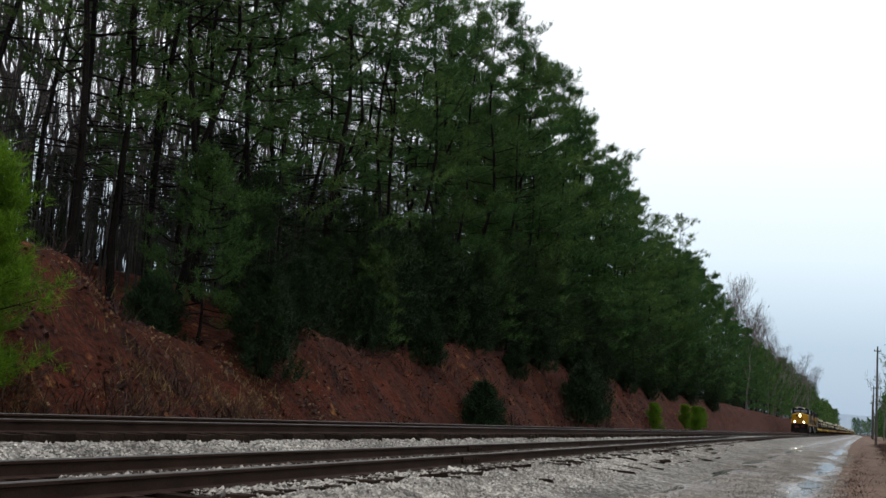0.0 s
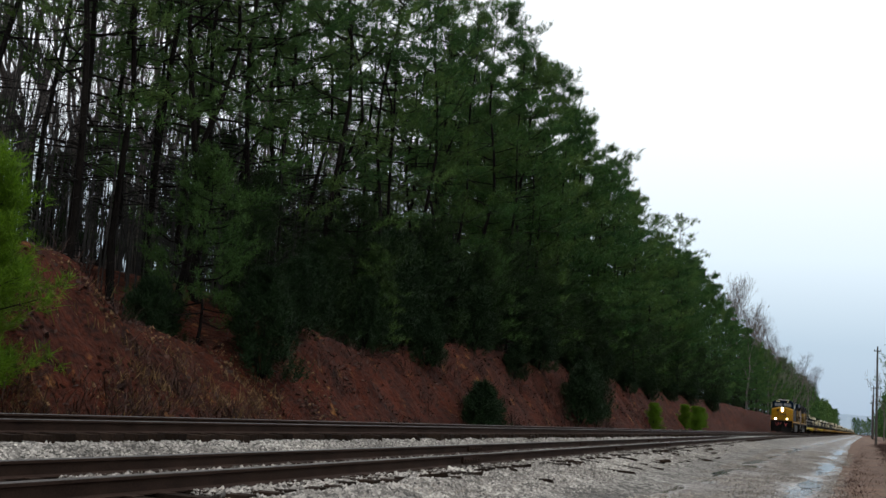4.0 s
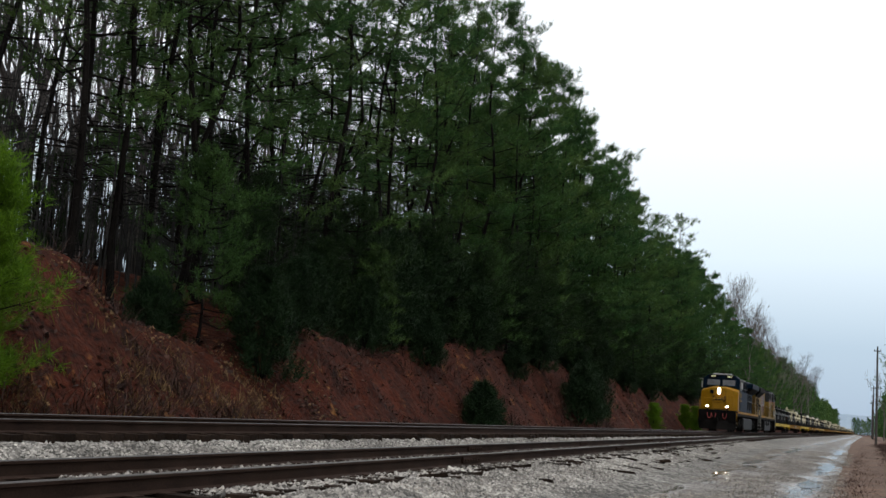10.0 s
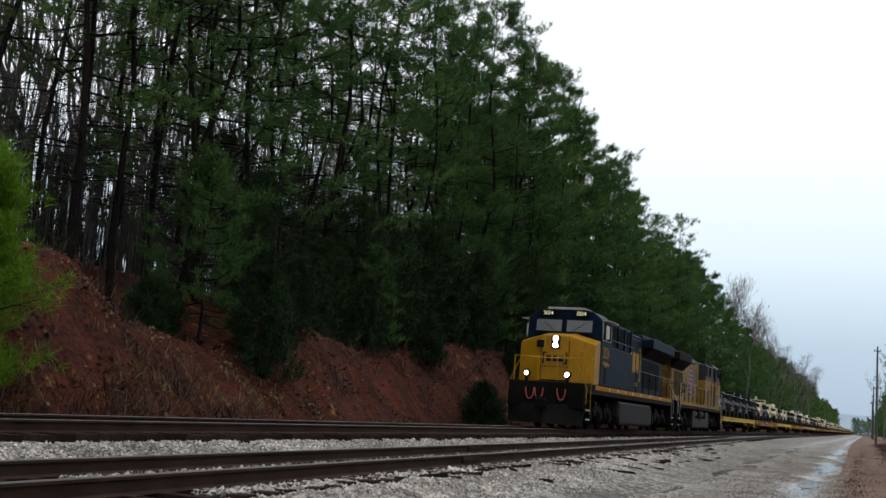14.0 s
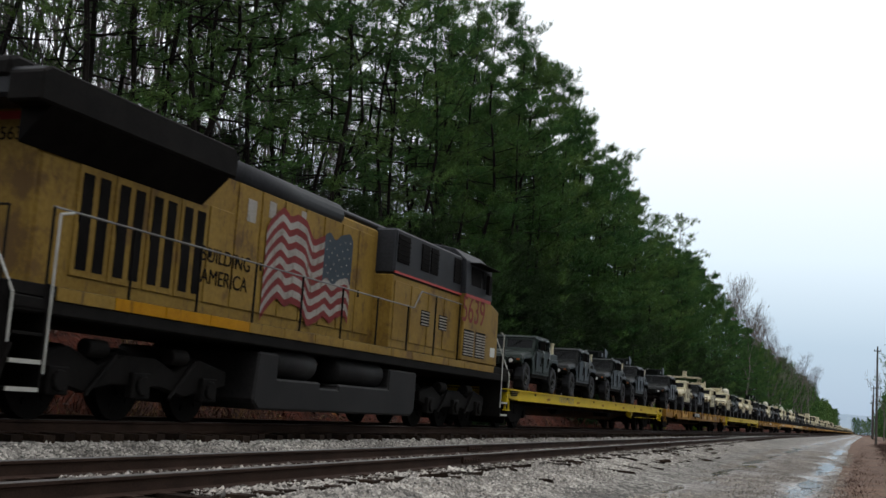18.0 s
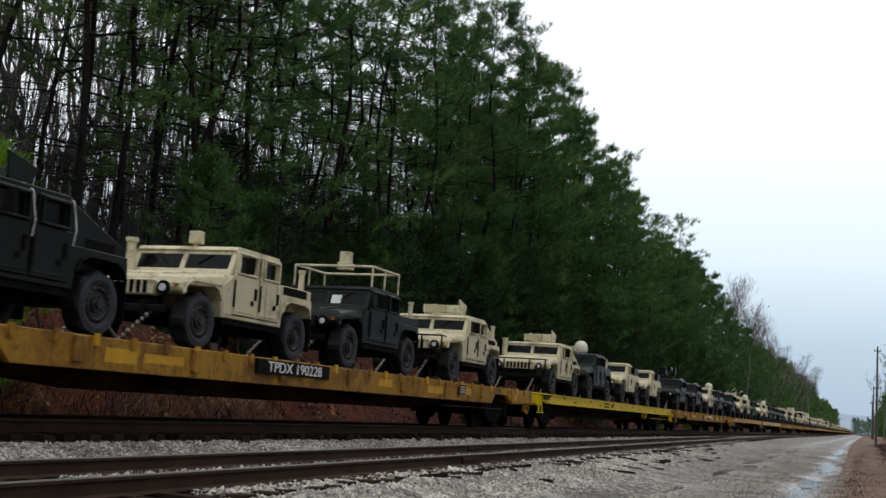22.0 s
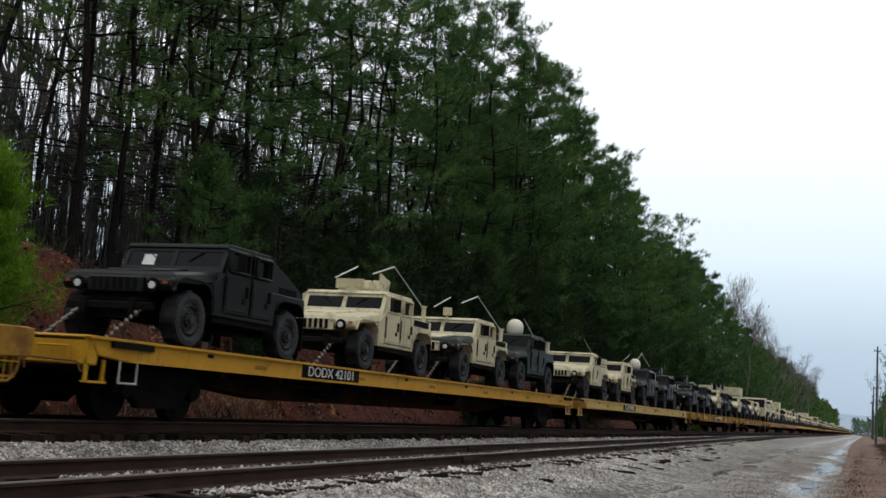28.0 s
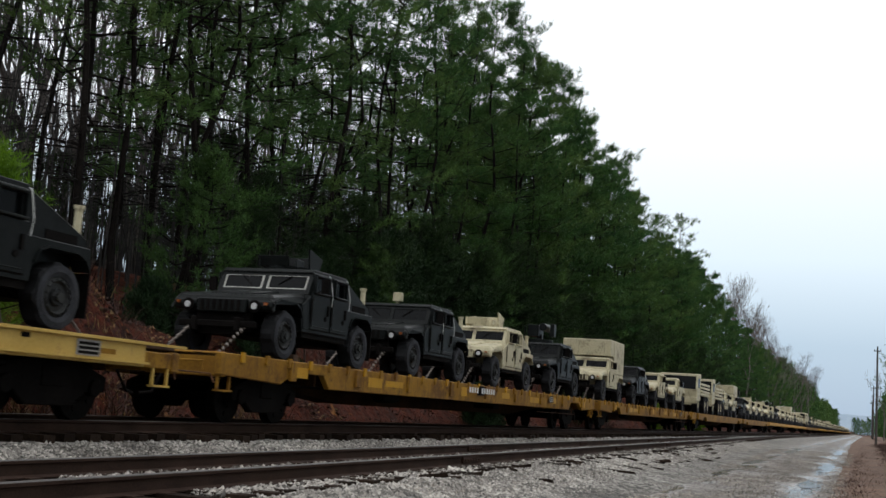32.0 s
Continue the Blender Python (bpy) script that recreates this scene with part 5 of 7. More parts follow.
    piece("hood_roof", roof, hood, lambda bm: [bx(bm, -0.90, 0.90, 5.2, wing0, 4.305, 4.45), bx(bm, -0.62, 0.62, 5.4, wing0, 4.45, 4.56)], bevel=0.06)
    aux = piece("auxiliary_cabinet", body if scheme == "blue" else nose, L, lambda bm: prism(bm, [(5.16, 1.72), (9.6, 1.72), (9.6, 3.33), (5.16, 3.33)], 0.9, 1.485), bevel=0.02)
    piece("inverter_cabinet", body if scheme == "blue" else roof, hood, lambda bm: [bx(bm, -1.38, 1.38, 5.17, 9.6, 3.34, 4.36)], bevel=0.05)
    if scheme != "blue":
        piece("equipment_cabinet", nose, L, lambda bm: prism(bm, [(5.16, 1.72), (9.6, 1.72), (9.6, 3.33), (5.16, 3.33)], -1.36, -0.9), bevel=0.02)
        for y0 in (5.4, 6.5, 7.6, 8.6):
            box_part("cabinet_door", nose, L, (-1.385, -1.362, y0, y0 + 0.9, 1.9, 3.2), bevel=0.01)
        for y0 in (6.1, 7.3):
            vent = box_part("vent_panel", M_BLACK, L, (-1.392, -1.386, y0, y0 + 0.55, 2.36, 2.72), bevel=0)
            piece("vent_louvre", M_FADEDWHITE, vent, lambda bm: [bx(bm, -1.402, -1.392, y0 + 0.02, y0 + 0.53, 2.38 + 0.07 * k, 2.41 + 0.07 * k) for k in range(5)], "pale weathered louvres")
    for s in (-1, 1):
        for y0, wide in ((5.35, 1.05), (6.75, 1.05), (8.1, 1.05)) if scheme == "blue" else ((5.3, 0.5), (6.95, 0.5), (7.55, 0.5), (8.8, 0.7)):
            g = box_part("intake_screen", M_BLACK, hood, ((1.375, 1.40) if s > 0 else (-1.40, -1.375)) + (y0, y0 + wide, 3.62, 4.25), bevel=0.01)
            piece("screen_bar", M_BLACK, g, lambda bm: [bx(bm, *((1.395, 1.415) if s > 0 else (-1.415, -1.395)), y0, y0 + wide, 3.68 + 0.11 * k, 3.71 + 0.11 * k) for k in range(5)])
        for y0 in (6.52, 7.92, 9.3) if scheme == "blue" else ():
            box_part("cabinet_rib", body, hood, ((1.38, 1.45) if s > 0 else (-1.45, -1.38)) + (y0, y0 + 0.12, 3.4, 4.3))
        if scheme == "blue":
            piece("long_grab", M_DULLRAIL, hood, lambda bm: rod(bm, (s * 1.49, 5.3, 3.62), (s * 1.49, 9.4, 3.62), 0.018))
        # engine doors
        y = 9.8
        while y < 19.8:
            d = box_part("engine_door", body if scheme == "blue" else nose, hood, ((0.918, 0.945) if s > 0 else (-0.945, -0.918)) + (y, y + 0.78, 1.95, 3.55 if y > wing0 - 1 else 4.12), bevel=0.012)
            piece("latch", M_GRIME, d, lambda bm: bx(bm, *((0.94, 0.965) if s > 0 else (-0.965, -0.94)), y + 0.66, y + 0.71, 2.7, 2.85))
            if y > wing0 - 0.7:
                for q in (0.08, 0.45):
                    piece("door_screen", M_BLACK, d, lambda bm: bx(bm, *((0.944, 0.952) if s > 0 else (-0.952, -0.944)), y + q, y + q + 0.24, 2.05, 3.4))
            y += 0.84
        # radiator wings
        piece("radiator_wing", roof if scheme == "blue" else M_GRIME, hood, lambda bm: prism(bm, [(wing0, 3.97), (21.35, 3.97), (21.35, 4.36), (21.2, 4.45), (wing0 + 0.1, 4.45), (wing0, 4.36)], *((0.9, 1.46) if s > 0 else (-1.46, -0.9))), bevel=0.03)
        def core(bm):
            q = [[bm.verts.new((s * x, y, z)) for x, z in ((0.948, 3.50), (1.43, 3.965), (0.948, 3.965))] for y in (wing0 + 0.15, 21.1)]
            bm.faces.new(q[0])
            bm.faces.new(q[1])
            for i in range(3):
                bm.faces.new((q[0][i], q[0][(i + 1) % 3], q[1][(i + 1) % 3], q[1][i]))
            bmesh.ops.recalc_face_normals(bm, faces=bm.faces)
        piece("radiator_core", M_BLACK, hood, core)
    piece("radiator_top", roof if scheme == "blue" else M_GRIME, hood, lambda bm: prism(bm, [(wing0, 4.3), (21.35, 4.3), (21.35, 4.55), (21.2, 4.62), (wing0 + 0.1, 4.62), (wing0, 4.55)], -0.9, 0.9), bevel=0.05)
    piece("exhaust_stack", M_BLACK, hood, lambda bm: bx(bm, -0.3, 0.3, wing0 - 1.6, wing0 - 0.8, 4.5, 4.72), bevel=0.02)
    rear = box_part("hood_end", body if scheme == "blue" else nose, hood, (-0.9, 0.9, 20.6, 20.66, 1.75, 4.28))
    if scheme != "blue":
        box_part("end_cap", roof, hood, (-1.44, 1.44, 20.67, 21.3, 4.05, 4.44), bevel=0.05)
        box_part("end_stripe", M_RED, hood, (-0.88, 0.88, 20.662, 20.67, 3.92, 4.03), bevel=0)
        lettering("number", number, 0.26, M_BLACK, rear, Matrix.Translation((-0.5, 20.67, 3.72)) @ Matrix.Rotation(radians(180), 4, "Z") @ Matrix.Rotation(radians(90), 4, "X"))
        piece("rear_lamp_housing", M_BLACK, hood, lambda bm: [bx(bm, -0.14, 0.14, 21.3, 21.36, 4.02, 4.42)])
        for z in (4.11, 4.31):
            piece("rear_lamp", M_LENS, hood, lambda bm: cyl(bm, (0, 21.365, z), 0.09, 0.03, axis="y", seg=12))
    else:
        for z in (3.5, 3.75):
            piece("rear_lamp", M_LENS, hood, lambda bm: cyl(bm, (0, 20.68, z), 0.09, 0.03, axis="y", seg=12))
    # handrails
    for s in (-1, 1):
        if s > 0:
            hand_rail(L, s, [(1.47, 8.9, 2.70), (1.47, 20.9, 2.70)], [8.95 + 1.7 * k for k in range(8)], M_GRIME)
        else:
            hand_rail(L, s, [(1.47, 5.3, 3.12), (1.47, 8.1, 3.12), (1.47, 8.5, 2.70), (1.47, 20.9, 2.70)], [5.4 + 1.72 * k for k in range(10)], M_GRIME)
    # fuel tank, reservoirs
    if scheme == "blue":
        tank = piece("fuel_tank", M_TANK, L, lambda bm: prism(bm, [(7.35, 1.22), (14.9, 1.22), (15.1, 0.6), (15.0, 0.24), (7.5, 0.24), (7.3, 0.6)], -1.45, 1.45), bevel=0.08)
    else:
        tank = piece("fuel_tank", M_TANK, L, lambda bm: [prism(bm, [(8.0, 1.25), (9.6, 1.25), (9.6, 0.82), (12.1, 0.82), (12.1, 0.72), (12.9, 0.72), (12.9, 0.82), (14.6, 0.82), (14.6, 1.25), (15.3, 1.25), (15.4, 0.4), (15.2, 0.26), (8.2, 0.26), (8.0, 0.4)], -1.45, 1.45)], bevel=0.04)
        for s in (-1, 1):
            for y0, y1 in ((9.75, 12.0), (12.95, 14.5)):
                piece("air_reservoir", M_TANK, L, lambda bm: cyl(bm, (s * 1.12, (y0 + y1) / 2, 1.10), 0.27, y1 - y0, axis="y", seg=18), "grimy cylindrical reservoir", bevel=0.06, smooth=True)
    for yc in (4.55, 18.3):
        truck(L, yc)
    return L


loco = locomotive("dark blue diesel locomotive with a golden yellow nose and lit headlamps", M_BLUE, M_NOSE, M_BLUE, M_STRIPE, True, 14.85, "3024", "blue")
for ob in loco.children:
    if ob.name.startswith("long_hood"):
        # painted emblem on the hood as plain bars
        for s in (1, -1):
            def emblem(bm):
                x = (0.946, 0.952) if s > 0 else (-0.952, -0.946)
                for y, w, z, h in ((11.2, 0.14, 2.3, 1.6), (11.2, 0.42, 3.76, 0.14), (11.2, 0.30, 2.3, 0.14), (14.55, 0.14, 2.3, 1.6), (14.27, 0.42, 3.76, 0.14), (14.35, 0.34, 2.3, 0.14), (11.75, 0.72, 2.68, 0.92), (12.68, 0.68, 2.68, 0.92), (13.56, 0.68, 2.68, 0.92), (11.5, 0.16, 2.08, 0.16), (12.0, 0.22, 2.05, 0.2), (13.5, 0.14, 2.05, 0.2), (13.9, 0.14, 2.05, 0.2)):
                    bx(bm, *x, y - 0.35, y - 0.35 + w, z, z + h)
            piece("painted_emblem", M_EMBLEM, ob, emblem, "yellow painted emblem of plain bars", bevel=0.02)
TRAIN.append((loco, -38.5))

helper_loco = locomotive("weathered yellow and grey diesel locomotive with a flag mural, running backwards", M_ARMOUR, M_ARMOUR, M_GREYROOF, M_STRIPE, False, 16.6, "5639", "yellow")


def flag(parent, x, y0, y1, z0, z1, s):
    """Waving flag painted on the hood doors: stripes and canton as thin wavy strips."""
    f = new("flag_mural")
    f.parent = parent
    f["label"] = "painted waving flag with red and white stripes"
    cols = 26

    def wave(u):
        return 0.22 * math.sin(u * 9.5 + 0.6) * (0.5 + u * 0.5) + 0.09 * math.sin(u * 23) + 0.03 * math.sin(u * 47)

    def strip(name, material, u0, u1, w0, w1, out):
        def draw(bm):
            rows = []
            for k in range(cols + 1):
                u = u0 + (u1 - u0) * k / cols
                y = y0 + (y1 - y0) * u
                skew = 0.45 * (1 - abs(2 * u - 1)) - 0.1
                rows.append([bm.verts.new((s * (x + out), y, z0 + (z1 - z0) * w + wave(u) + skew * 0.25)) for w in (w0, w1)])
            for a, b in zip(rows, rows[1:]):
                bm.faces.new((a[0], b[0], b[1], a[1]))
        piece(name, material, f, draw)
    for k in range(13):
        strip("stripe", M_FADEDRED if k % 2 == 0 else M_FADEDWHITE, 0, 1, k / 13, (k + 1) / 13, 0.0)
    strip("canton", M_NAVY, 0, 0.36, 6 / 13, 1, 0.004)

    def stars(bm):
        for r in range(5):
            for c in range(5):
                u = 0.04 + 0.065 * c + 0.03 * (r % 2)
                w = 0.52 + 0.095 * r
                skew = 0.45 * (1 - abs(2 * u - 1)) - 0.1
                cyl(bm, (s * (x + 0.007), y0 + (y1 - y0) * u, z0 + (z1 - z0) * w + wave(u) + skew * 0.25), 0.024, 0.004, seg=5)
    piece("star_field", M_FADEDWHITE, f, stars)["kind"] = "stuff"


for ob in list(helper_loco.children):
    if ob.name.startswith("long_hood"):
        flag(ob, 0.97, 10.95, 14.6, 2.05, 3.75, -1)
        lettering("slogan", "BUILDING\nAMERICA", 0.36, M_BLACK, ob, on_side(-0.955, 15.85, 2.55, True), "faded dark painted slogan")
        piece("worn_patch", M_FADEDWHITE, ob, lambda bm: [bx(bm, -0.952, -0.947, y, y + w, z, z + h) for y, w, z, h in ((15.0, 0.3, 3.5, 0.4), (14.3, 0.25, 3.7, 0.3), (13.1, 0.2, 3.85, 0.2))], "bare primer patches", bevel=0.02)
        piece("red_pinstripe", M_RED, ob, lambda bm: [bx(bm, -1.40, -1.38, 5.18, 9.6, 3.36, 3.41)])
        piece("lower_roof_roll", M_GREYROOF, ob, lambda bm: cyl(bm, (-0.72, 14.0, 4.28), 0.26, 5.0, axis="y", seg=16), smooth=True)
    if ob.name.startswith("cab"):
        piece("red_pinstripe", M_RED, ob, lambda bm: [bx(bm, -1.524, -1.516, 3.1, 5.15, 3.34, 3.42)])
TRAIN.append((helper_loco, -16.5 + 22.6))


# ---- flatcars ----
DECK = 1.15


def bogie(parent, yc, turning):
    t = new("truck")
    t.parent = parent
    t.matrix_basis = pose(0, yc, 0)

    def frame_(bm):
        for s in (-1, 1):
            prism(bm, [(-1.15, 0.40), (-1.15, 0.62), (-0.55, 0.80), (0.55, 0.80), (1.15, 0.62), (1.15, 0.40), (0.75, 0.40), (0.45, 0.20), (-0.45, 0.20), (-0.75, 0.40)], *((0.93, 1.08) if s > 0 else (-1.08, -0.93)))
            for y in (-0.89, 0.89):
                cyl(bm, (s * 1.06, y, 0.46), 0.13, 0.14, seg=10)
        bx(bm, -1.1, 1.1, -0.22, 0.22, 0.45, 0.74)
    piece("side_frame", M_BLACK, t, frame_, bevel=0.015)
    for y in (-0.89, 0.89):
        wheelset(t, y, 0.42, 16, turning)


CAR = 27.55
M_PALE = mat("pale_yellow_paint", (0.42, 0.27, 0.05), (0.54, 0.36, 0.09), 0.55, 1.2, 25, 0.06, stain=(0.24, 0.12, 0.03), stain_at=0.6, streak=(0.10, 0.05, 0.02), streak_at=0.6)


def flatcar(kind, mark="", plate=False, turning=False, near=True):
    paint = {"bright": M_YEL, "orange": M_ORANGE, "rusty": M_RUSTY, "pale": M_PALE}[kind]
    words = {"bright": "bright yellow steel flatcar with deep side sills", "orange": "orange-yellow flatcar with a smooth side sill and wear stains", "pale": "pale weathered yellow flatcar with stepped ends", "rusty": "rust-streaked yellow flatcar with stake pockets along its sides"}[kind]
    c = new("flatcar")
    tagged(c, words, "flatcar", group="flatcars of the train")
    box_part("deck", M_DECK, c, (-1.40, 1.40, 0.35, CAR - 0.35, DECK - 0.08, DECK - 0.01), "worn brown deck")
    for s in (-1, 1):
        X = (1.40, 1.52) if s > 0 else (-1.52, -1.40)
        if kind == "rusty":
            prof = [(0.3, DECK), (CAR - 0.3, DECK), (CAR - 0.3, 0.80), (CAR - 2.3, 0.72), (CAR - 2.35, 0.72), (CAR - 2.9, 0.95), (CAR - 4.0, 0.95), (CAR - 4.3, 0.70), (4.3, 0.70), (4.0, 0.95), (2.9, 0.95), (2.35, 0.72), (0.3, 0.80)]
        elif kind == "pale":
            prof = [(1.25, DECK + 0.01), (CAR - 1.25, DECK + 0.01), (CAR - 1.25, 0.80), (1.25, 0.80)]
        else:
            prof = [(0.3, DECK), (CAR - 0.3, DECK), (CAR - 0.5, 0.90), (CAR - 1.2, 0.84), (1.2, 0.84), (0.5, 0.90)]
        sill = piece("side_sill", paint, c, lambda bm: prism(bm, prof, *X), bevel=0.012)
        if kind == "pale":
            for ya, yb in ((0.35, 1.24), (CAR - 1.24, CAR - 0.35)):
                box_part("end_platform", M_RUSTY, sill, (*((1.36, 1.47) if s > 0 else (-1.47, -1.36)), ya, yb, 0.80, DECK - 0.12))
        if near:
            if kind == "rusty":
                for k in range(32):
                    y = 0.9 + k * 0.82
                    piece("stake_pocket", M_ORANGE if k % 3 == 0 else paint, sill, lambda bm: [bx(bm, *((1.52, 1.56) if s > 0 else (-1.56, -1.52)), y, y + 0.1, DECK - 0.13, DECK + 0.035)])
                for k, y in enumerate((2.9, 6.1, 7.0, 11.9, 15.4, 18.3, 21.0, 24.9)):
                    piece("fresh_paint_patch", M_ORANGE, sill, lambda bm: bx(bm, *((1.5215, 1.5245) if s > 0 else (-1.5245, -1.5215)), y, y + 0.45 + 0.28 * (k % 3), 0.86 - 0.04 * (k % 2), DECK - 0.10 - 0.03 * (k % 3)), "brighter yellow paint patch")
                for k in range(9):
                    y = 2.6 + k * 2.8
                    piece("pocket_plate", paint, sill, lambda bm: bx(bm, *((1.52, 1.58) if s > 0 else (-1.58, -1.52)), y, y + 0.22, DECK - 0.36, DECK - 0.02), bevel=0.008)
            else:
                piece("sill_flange", paint, sill, lambda bm: [bx(bm, *((1.52, 1.57) if s > 0 else (-1.57, -1.52)), 0.3, CAR - 0.3, DECK - 0.035, DECK + 0.004), bx(bm, *((1.52, 1.57) if s > 0 else (-1.57, -1.52)), 1.2, CAR - 1.2, 0.838, 0.87)])
                for k in range(6):
                    y = 3.2 + k * 4.1
                    piece("tie_down_slot", M_BLACK, sill, lambda bm: bx(bm, *((1.521, 1.528) if s > 0 else (-1.528, -1.521)), y, y + 0.16, DECK - 0.12, DECK - 0.06))
                    piece("wear_patch", M_RUSTY, sill, lambda bm: bx(bm, *((1.521, 1.5245) if s > 0 else (-1.5245, -1.521)), y + 1.5, y + 1.9, 0.93, 1.0))
            for y in (0.55, CAR - 0.75):
                piece("sill_step", paint, sill, lambda bm: [bx(bm, *((1.42, 1.46) if s > 0 else (-1.46, -1.42)), y - 0.2, y - 0.16, 0.55, 0.85), bx(bm, *((1.42, 1.46) if s > 0 else (-1.46, -1.42)), y + 0.16, y + 0.2, 0.55, 0.85), bx(bm, *((1.38, 1.5) if s > 0 else (-1.5, -1.38)), y - 0.2, y + 0.2, 0.53, 0.56)])
    piece("center_sill", M_UNDER, c, lambda bm: prism(bm, [(0.5, 1.03), (CAR - 0.5, 1.03), (CAR - 0.5, 0.72), (CAR - 4.5, 0.66), (CAR - 7.5, 0.42), (7.5, 0.42), (4.5, 0.66), (0.5, 0.72)], -0.32, 0.32))
    if near:
        for k in range(11):
            y = 3.9 + k * 1.95
            box_part("cross_bearer", M_UNDER, c, (-1.38, 1.38, y, y + 0.08, 0.74, 1.02), bevel=0)
        piece("train_line", M_BLACK, c, lambda bm: [rod(bm, (1.05, 2.5, 0.72), (1.05, CAR - 2.5, 0.72), 0.03), cyl(bm, (0.7, 9, 0.72), 0.2, 0.9, axis="y", seg=10), bx(bm, 0.5, 1.1, 16, 16.5, 0.55, 0.85)], "brake pipe and cylinder")
    for y0, d in ((0.35, -1), (CAR - 0.35, 1)):
        a, b = sorted((y0, y0 - 0.18 * d))
        box_part("end_sill", M_RUSTY if kind == "pale" else paint, c, (-1.50, 1.50, a, b, 0.76, DECK - 0.1 if kind == "pale" else DECK + 0.01), bevel=0.02)
        a, b = sorted((y0, y0 + 0.62 * d))
        piece("coupler", M_BLACK, c, lambda bm: [bx(bm, -0.1, 0.1, a, b, 0.76, 0.98)])
        if near:
            piece("brake_hose", M_BLACK, c, lambda bm: [rod(bm, (0.4, y0, 0.75), (0.42, y0 + 0.25 * d, 0.45), 0.025), rod(bm, (0.42, y0 + 0.25 * d, 0.45), (0.36, y0 + 0.5 * d, 0.42), 0.025)])
            piece("end_grab", paint, c, lambda bm: [rod(bm, (1.2, y0 + 0.06 * d, 0.85), (1.2, y0 + 0.06 * d, 1.0), 0.015), rod(bm, (0.7, y0 + 0.06 * d, 1.0), (1.2, y0 + 0.06 * d, 1.0), 0.015)])
    for yc in (2.65, CAR - 2.65):
        bogie(c, yc, turning)
    if kind == "bright" and near:
        piece("brake_rod", M_YEL, c, lambda bm: [rod(bm, (1.46, CAR - 7.5, 0.62), (1.46, CAR - 1.3, 0.62), 0.009), rod(bm, (1.3, CAR - 7.6, 0.6), (1.3, CAR - 7.2, 0.86), 0.04), cyl(bm, (1.35, CAR - 8.2, 0.72), 0.12, 0.3, axis="y", seg=12)], "yellow brake rod and drum")
    if near and kind == "rusty":
        br = piece("brake_rod", M_RUST, c, lambda bm: rod(bm, (1.3, CAR - 7.6, 0.56), (1.3, CAR - 2.6, 0.56), 0.012, 6), "slim rusty brake rod")
        for y0 in (CAR - 6.9, CAR - 5.2, CAR - 3.0):
            piece("rod_hanger", M_RUST, br, lambda bm: rod(bm, (1.3, y0, 0.55), (1.3, y0, 0.78), 0.012, 5))

        def wheel_(bm):
            for k in range(14):
                a, b = 2 * math.pi * k / 14, 2 * math.pi * (k + 1) / 14
                rod(bm, (1.50, CAR - 0.75 + 0.24 * math.cos(a), 0.72 + 0.24 * math.sin(a)), (1.50, CAR - 0.75 + 0.24 * math.cos(b), 0.72 + 0.24 * math.sin(b)), 0.016, 5)
            for k in range(4):
                a = 2 * math.pi * k / 4
                rod(bm, (1.50, CAR - 0.75, 0.72), (1.50, CAR - 0.75 + 0.24 * math.cos(a), 0.72 + 0.24 * math.sin(a)), 0.012, 5)
        piece("hand_brake_wheel", M_RUSTY, c, wheel_, "rusty hand brake wheel")
    if near:
        for y0, d in ((0.35, -1), (CAR - 0.35, 1)):
            piece("uncoupling_lever", M_RUST, c, lambda bm: [rod(bm, (1.42, y0 + 0.04 * d, 0.66), (1.36, y0 + 0.08 * d, 0.80), 0.014, 5), rod(bm, (1.36, y0 + 0.08 * d, 0.80), (0.2, y0 + 0.30 * d, 0.84), 0.014, 5)], "bent rusty uncoupling lever")
    if near and kind == "bright":
        for y0 in (0.5, CAR - 1.35):
            for k in range(3):
                piece("end_slot", M_BLACK, c, lambda bm: bx(bm, 1.522, 1.5725, y0 + 0.05 * k, y0 + 0.85 - 0.1 * k, DECK - 0.075 - 0.055 * k, DECK - 0.045 - 0.055 * k))
        piece("brake_lever", M_YEL, c, lambda bm: [rod(bm, (1.56, CAR - 2.0, 0.92), (1.60, CAR - 2.35, 0.60), 0.03), rod(bm, (1.58, CAR - 2.1, 0.9), (1.58, CAR - 1.6, 0.86), 0.022)], "yellow brake lever")
    if near and kind == "orange":
        for y0 in (0.75, CAR - 1.75):
            piece("end_pocket", M_BLACK, c, lambda bm: bx(bm, 1.522, 1.574, y0, y0 + 0.95, DECK - 0.13, DECK - 0.045), "dark lashing pocket")
            piece("grab_iron", M_RAILW, c, lambda bm: [rod(bm, (1.55, y0 + 0.2, 0.86), (1.55, y0 + 0.2, 0.55), 0.014, 5), rod(bm, (1.55, y0 + 0.2, 0.55), (1.55, y0 + 0.6, 0.55), 0.014, 5), rod(bm, (1.55, y0 + 0.6, 0.55), (1.55, y0 + 0.6, 0.86), 0.014, 5)])
    if near and kind == "pale":
        for k, (a, w) in enumerate(((15.7, 0.25), (16.05, 0.3), (16.5, 0.22))):
            piece("rust_mark", M_RUST, c, lambda bm: bx(bm, 1.5215, 1.5245, a, a + w, 0.92 + 0.02 * k, 1.06), "rusty scrawl on the sill", bevel=0.001)
